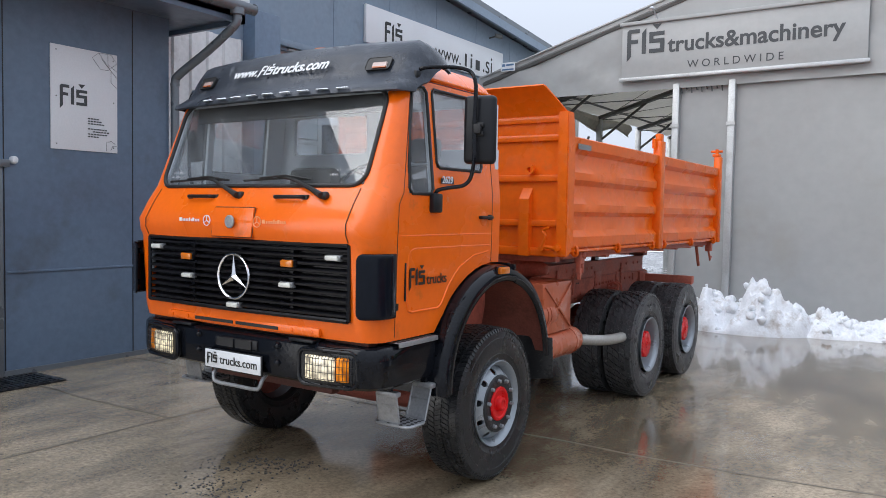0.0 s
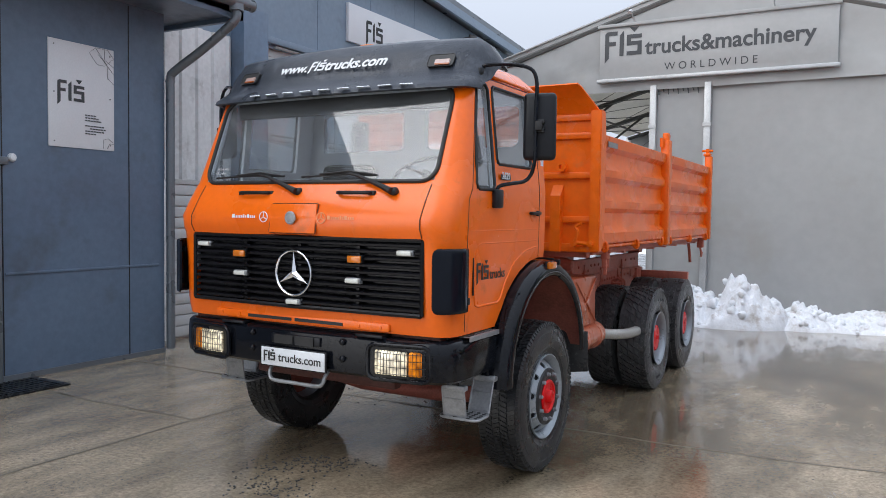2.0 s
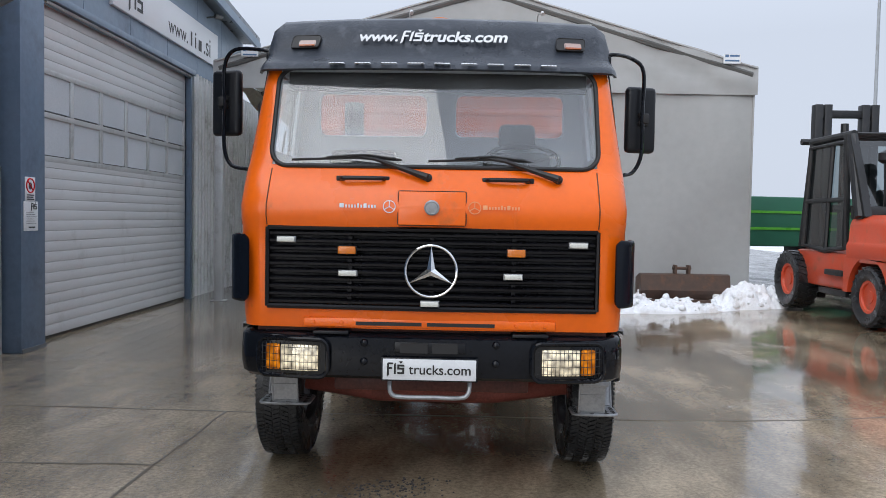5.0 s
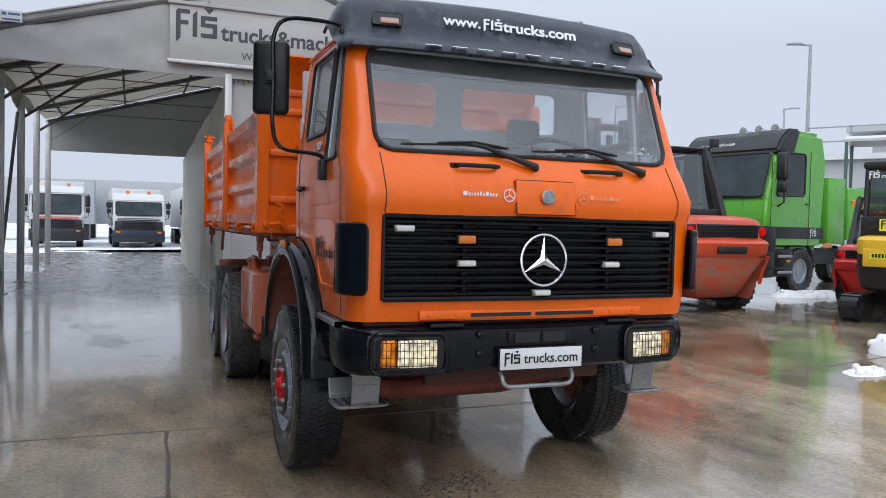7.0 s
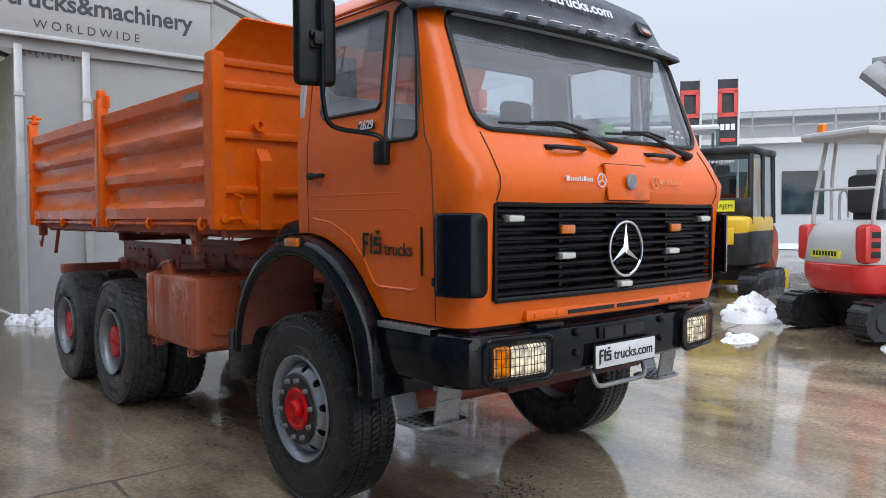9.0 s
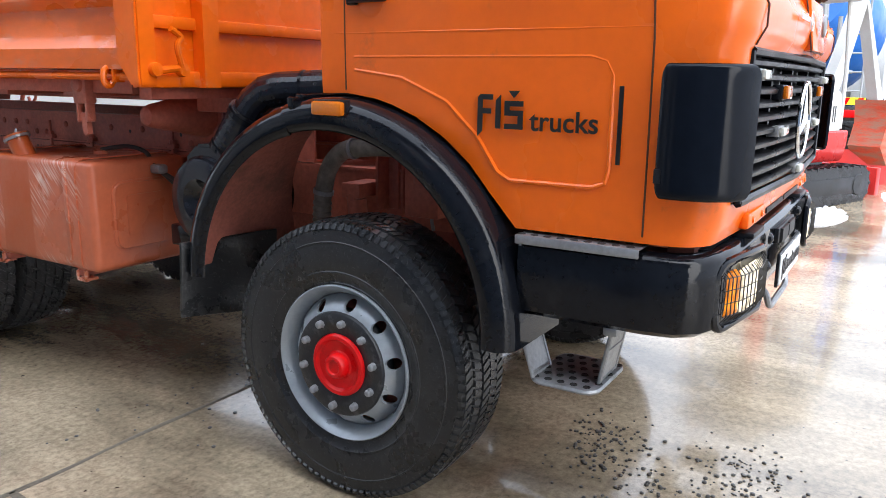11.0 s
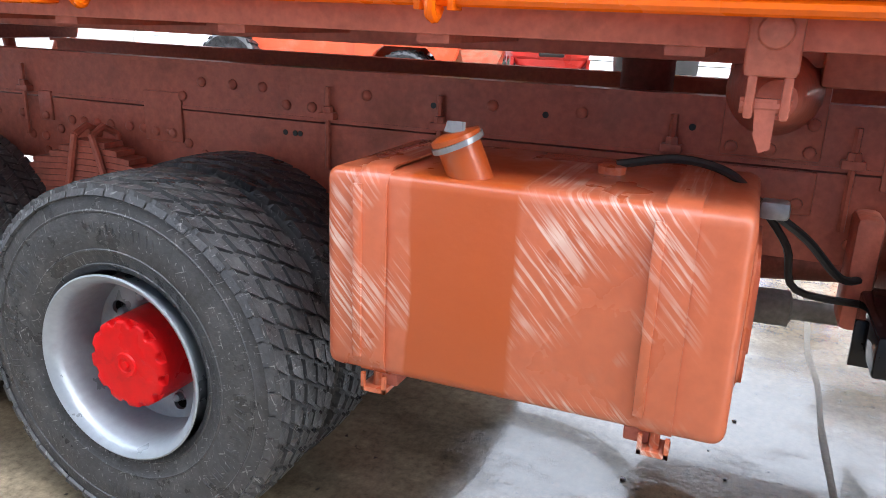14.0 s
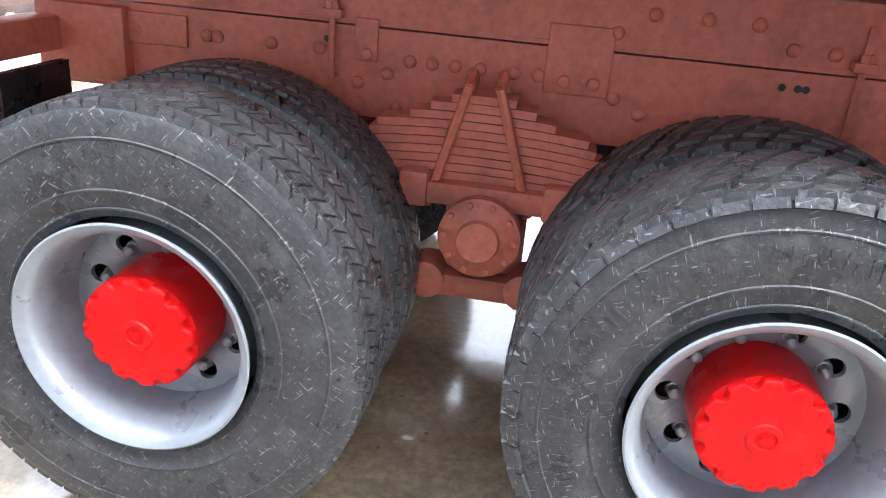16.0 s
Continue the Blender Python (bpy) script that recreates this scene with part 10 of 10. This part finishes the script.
for x, y, h, a in ((20.9, 33.9, 13.4, 0), (32.0, 44.7, 10.9, 0), (27.1, 22.0, 10.4, 180), (40.8, 36.8, 10.4, 0), (33.8, 21.3, 8.5, 180)):
    lamp_post = thing("street_lamp", "tall grey street lamp post", "street lamp", (x, y, 0.0), a - 30, group="street lamps")
    bm = bmesh.new()
    rod(bm, [(0, 0, 0), (0, 0, h)], [0.11, 0.07], 10)
    rod(bm, [(0, 0, h - 0.05), (0.5, 0, h)], 0.05, 8)
    part("post", bm, M["grey_paint"], lamp_post)
    bm = boxes(((0.35, -0.14, h - 0.03), (1.05, 0.14, h + 0.07)), bev=0.03)
    part("lamp_head", bm, M["grey_paint"], lamp_post)
# green tipper body and blue cover behind the forklifts
bm = boxes(((-2.2, -1.2, 0.9), (2.2, 1.2, 2.1)), bev=0.04)
skip = solo("green_trailer", bm, mat("dark_green_paint", (0.02, 0.12, 0.07), 0.5), "dark green trailer behind the forklift", "trailer")
skip.matrix_world = pose(8.2, 14.5, 0.28, 0, 0, 15)
bm = boxes(((-1.9, -1.1, 0.0), (-1.4, 1.1, 0.95)), ((1.2, -1.1, 0.0), (1.9, 1.1, 0.95)), bev=0.05)
loose("wheels", bm, M["dark"], skip)
bm = boxes(((-2.2, -1.23, 1.3), (2.2, -1.2, 1.36)), ((-2.2, -1.23, 1.7), (2.2, -1.2, 1.76)))
loose("side_rib", bm, M["green"], skip)

# ---------------------------------------------------------------- ground
def wet_concrete():
    m = bpy.data.materials.new("wet_muddy_concrete")
    m.use_nodes = True
    n, l = m.node_tree.nodes, m.node_tree.links
    b = n["Principled BSDF"]
    tc = n.new("ShaderNodeTexCoord")

    def tex(scale, detail=5, rough=0.55, stretch=None):
        t = n.new("ShaderNodeTexNoise")
        t.inputs["Scale"].default_value, t.inputs["Detail"].default_value, t.inputs["Roughness"].default_value = scale, detail, rough
        if stretch:
            mp = n.new("ShaderNodeMapping")
            mp.inputs[3].default_value = stretch
            l.new(tc.outputs["Object"], mp.inputs[0])
            l.new(mp.outputs[0], t.inputs[0])
        else:
            l.new(tc.outputs["Object"], t.inputs[0])
        return t.outputs[0]

    def ramp(src, a, b_, lo=0.0, hi=1.0):
        r = n.new("ShaderNodeMapRange")
        r.inputs[1].default_value, r.inputs[2].default_value, r.inputs[3].default_value, r.inputs[4].default_value = a, b_, lo, hi
        l.new(src, r.inputs[0])
        return r.outputs[0]

    def mix(f, a, c):
        x = n.new("ShaderNodeMix")
        x.data_type = "RGBA"
        for sock, val in ((x.inputs[6], a), (x.inputs[7], c)):
            if isinstance(val, tuple):
                sock.default_value = (*val, 1)
            else:
                l.new(val, sock)
        l.new(f, x.inputs[0])
        return x.outputs[2]

    stain = ramp(tex(0.9, 6), 0.35, 0.65)
    mud = ramp(tex(0.45, 7, 0.6, (1, 0.55, 1)), 0.42, 0.60)
    grain = ramp(tex(30, 8, 0.75), 0.32, 0.68, 0.60, 1.40)
    tracks = ramp(tex(1.3, 7, 0.65, (1.7, 0.6, 1)), 0.36, 0.64, 0.68, 1.30)
    col = mix(stain, (0.106, 0.081, 0.052), (0.178, 0.140, 0.092))
    edge = n.new("ShaderNodeVectorMath")
    edge.operation = "DOT_PRODUCT"
    edge.inputs[1].default_value = (-1.0, -0.6, 0.0)
    l.new(tc.outputs["Object"], edge.inputs[0])
    dried = n.new("ShaderNodeMath")
    dried.operation = "MAXIMUM"
    l.new(mud, dried.inputs[0])
    l.new(ramp(edge.outputs["Value"], 0.5, 2.2, 0.0, 0.9), dried.inputs[1])
    col = mix(dried.outputs[0], col, (0.365, 0.295, 0.205))
    mul = n.new("ShaderNodeMix")
    mul.data_type, mul.blend_type = "RGBA", "MULTIPLY"
    mul.inputs[0].default_value = 1
    l.new(col, mul.inputs[6])
    both = n.new("ShaderNodeMath")
    both.operation = "MULTIPLY"
    l.new(grain, both.inputs[0])
    l.new(tracks, both.inputs[1])
    l.new(both.outputs[0], mul.inputs[7])
    speck = ramp(tex(24, 2), 0.70, 0.76)
    col = mix(speck, mul.outputs[2], (0.05, 0.045, 0.04))
    axes = n.new("ShaderNodeSeparateXYZ")
    l.new(tc.outputs["Object"], axes.inputs[0])
    # mud and slush under the tent; pale streaks paint in the sky's wet reflection
    slush = ramp(axes.outputs[1], 8.0, 13.0)
    pale_streaks = ramp(tex(1.1, 9, 0.72, (1.6, 0.7, 1)), 0.40, 0.60)
    col = mix(slush, col, mix(pale_streaks, (0.060, 0.052, 0.045), (0.34, 0.335, 0.33)))
    l.new(col, b.inputs["Base Color"])
    # the yard falls away from the hall: it dries beside the hall and stays wet elsewhere
    far = n.new("ShaderNodeVectorMath")
    far.operation = "DOT_PRODUCT"
    far.inputs[1].default_value = (-1.0, -0.6, 0.0)
    l.new(tc.outputs["Object"], far.inputs[0])
    wet = n.new("ShaderNodeMath")
    wet.operation = "ADD"
    l.new(tex(0.75, 9, 0.72, (1, 0.5, 1)), wet.inputs[0])
    l.new(ramp(far.outputs["Value"], 1.0, 2.6, 0.05, -0.07), wet.inputs[1])
    puddle = ramp(wet.outputs[0], 0.445, 0.52)
    film = ramp(tex(6, 8, 0.75), 0.40, 0.62, 0.03, 0.22)
    rg = n.new("ShaderNodeMix")
    l.new(puddle, rg.inputs[0])
    l.new(film, rg.inputs[2])
    l.new(ramp(tex(2.5, 8, 0.7), 0.42, 0.62, 0.025, 0.10), rg.inputs[3])
    # trodden slush under the tent is rougher than the open yard
    rough = n.new("ShaderNodeMix")
    l.new(slush, rough.inputs[0])
    l.new(rg.outputs[0], rough.inputs[2])
    l.new(ramp(tex(2.2, 8, 0.75, (1.5, 0.5, 1)), 0.40, 0.62, 0.10, 0.42), rough.inputs[3])
    l.new(rough.outputs[0], b.inputs["Roughness"])
    b.inputs["Specular IOR Level"].default_value = 0.5
    b.inputs["Coat Weight"].default_value = 0.40
    l.new(ramp(slush, 0.0, 1.0, 0.035, 0.30), b.inputs["Coat Roughness"])
    dry = n.new("ShaderNodeMath")
    dry.operation = "SUBTRACT"
    dry.inputs[0].default_value = 1.0
    l.new(puddle, dry.inputs[1])
    bp = n.new("ShaderNodeBump")
    bp.inputs["Distance"].default_value = 0.007
    sc = n.new("ShaderNodeMath")
    sc.operation = "MULTIPLY_ADD"
    sc.inputs[1].default_value, sc.inputs[2].default_value = 0.55, 0.10
    l.new(dry.outputs[0], sc.inputs[0])
    l.new(sc.outputs[0], bp.inputs["Strength"])
    hi = n.new("ShaderNodeMath")
    hi.operation = "ADD"
    l.new(tex(7, 7, 0.6), hi.inputs[0])
    l.new(tex(38, 6, 0.65), hi.inputs[1])
    l.new(hi.outputs[0], bp.inputs["Height"])
    l.new(bp.outputs[0], b.inputs["Normal"])
    return m


M["ground"] = wet_concrete()
bm = bmesh.new()
xs = [-600, -120, -40, -20, -12, -8, -6, -4, -2, 0, 1, 2, 2.6, 3.2, 3.8, 4.4, 5, 5.6, 6.2, 6.8, 7.4, 8, 9, 11, 14, 20, 40, 120, 600]
ys = [-600, -120, -40, -20, -12, -8, -4, -2, 0, 2, 4, 6, 8, 10, 12, 16, 20, 26, 40, 80, 160, 600]
sheet(bm, [[(x, y, gz(x, y)) for x in xs] for y in ys])
solo("ground", bm, M["ground"], "wet muddy concrete yard with puddles", kind="structure", smooth=0)
M["joint"] = mat("pale_joint_filler", (0.13, 0.11, 0.082), 0.55, spec=0.3, var=0.25, scale=6, bump=0.1, dirt=(0.14, 0.12, 0.1), amount=0.4, dscale=4)
for pts in ([(-4.7, 1.10), (-3.2, 1.12), (-1.88, 1.08), (0, 1.10), (2.0, 1.12), (4.4, 1.16), (7, 1.2)], [(-4.6, -0.40), (-3.0, -0.42), (-1.88, -0.39)], [(-1.88, 1.08), (-1.90, 0.3), (-1.93, -0.5), (-1.95, -2.2)]):
    bm = bmesh.new()
    g = []
    fine = []
    for a, b in zip(pts, pts[1:]):
        for k in range(14):
            fine.append((a[0] + (b[0] - a[0]) * k / 14, a[1] + (b[1] - a[1]) * k / 14))
    fine.append(pts[-1])
    along = Vector((pts[-1][0] - pts[0][0], pts[-1][1] - pts[0][1], 0)).normalized()
    side = Vector((-along.y, along.x, 0))
    for k, (x, y) in enumerate(fine):
        w = 0.008 + 0.007 * noise.noise((x * 3, y * 3, 0))
        o = 0.02 * noise.noise((x * 2, y * 2, 5))
        g.append([Vector((x, y, gz(x, y) + 0.001)) + side * (o - w - 0.006), Vector((x, y, gz(x, y) + 0.004)) + side * (o - w), Vector((x, y, gz(x, y) + 0.004)) + side * (o + w), Vector((x, y, gz(x, y) + 0.001)) + side * (o + w + 0.006)])
    sheet(bm, g)
    solo("slab_joint", bm, M["joint"], "pale uneven joint between concrete slabs", kind="structure")

# snow-covered land beyond the yard
M["field"] = mat("thin_snow_cover", (0.70, 0.72, 0.75), 0.75, var=0.12, scale=0.2, bump=0.1, fine=2, dirt=(0.30, 0.27, 0.23), amount=0.32, dscale=0.12)
bm = bmesh.new()
sheet(bm, [[(x, y, gz(x, y) + 0.02) for x in (-600, -60, -25, -8, 6, 20, 60, 600)] for y in (33.5, 36.5, 45, 80, 200, 600)])
solo("snow_field", bm, M["field"], "flat land under thin snow behind the tent", kind="structure")
bm = bmesh.new()
sheet(bm, [[(x, y, 0.30) for y in (-600, -60, -10, 10, 36)] for x in (26, 40, 80, 600)])
solo("snow_field", bm, M["field"], "flat land under thin snow beyond the machines", kind="structure")

# loose gravel
rg = random.Random(21)
bm = bmesh.new()
for cx, cy, rx, ry, count in GRAVEL:
    for k in range(count):
        x, y = rg.gauss(cx, rx), rg.gauss(cy, ry)
        s = 0.004 + 0.007 * rg.random()
        made = bmesh.ops.create_icosphere(bm, subdivisions=1, radius=s)["verts"]
        for v in made:
            v.co = (x + v.co.x * (0.8 + 0.5 * rg.random()), y + v.co.y, gz(x, y) + s * 0.35 + v.co.z * 0.7)
solo("gravel", bm, mat("dark_wet_gravel", (0.07, 0.065, 0.06), 0.45, var=0.4, scale=30, bump=0.05), "scattered dark wet gravel", kind="stuff")
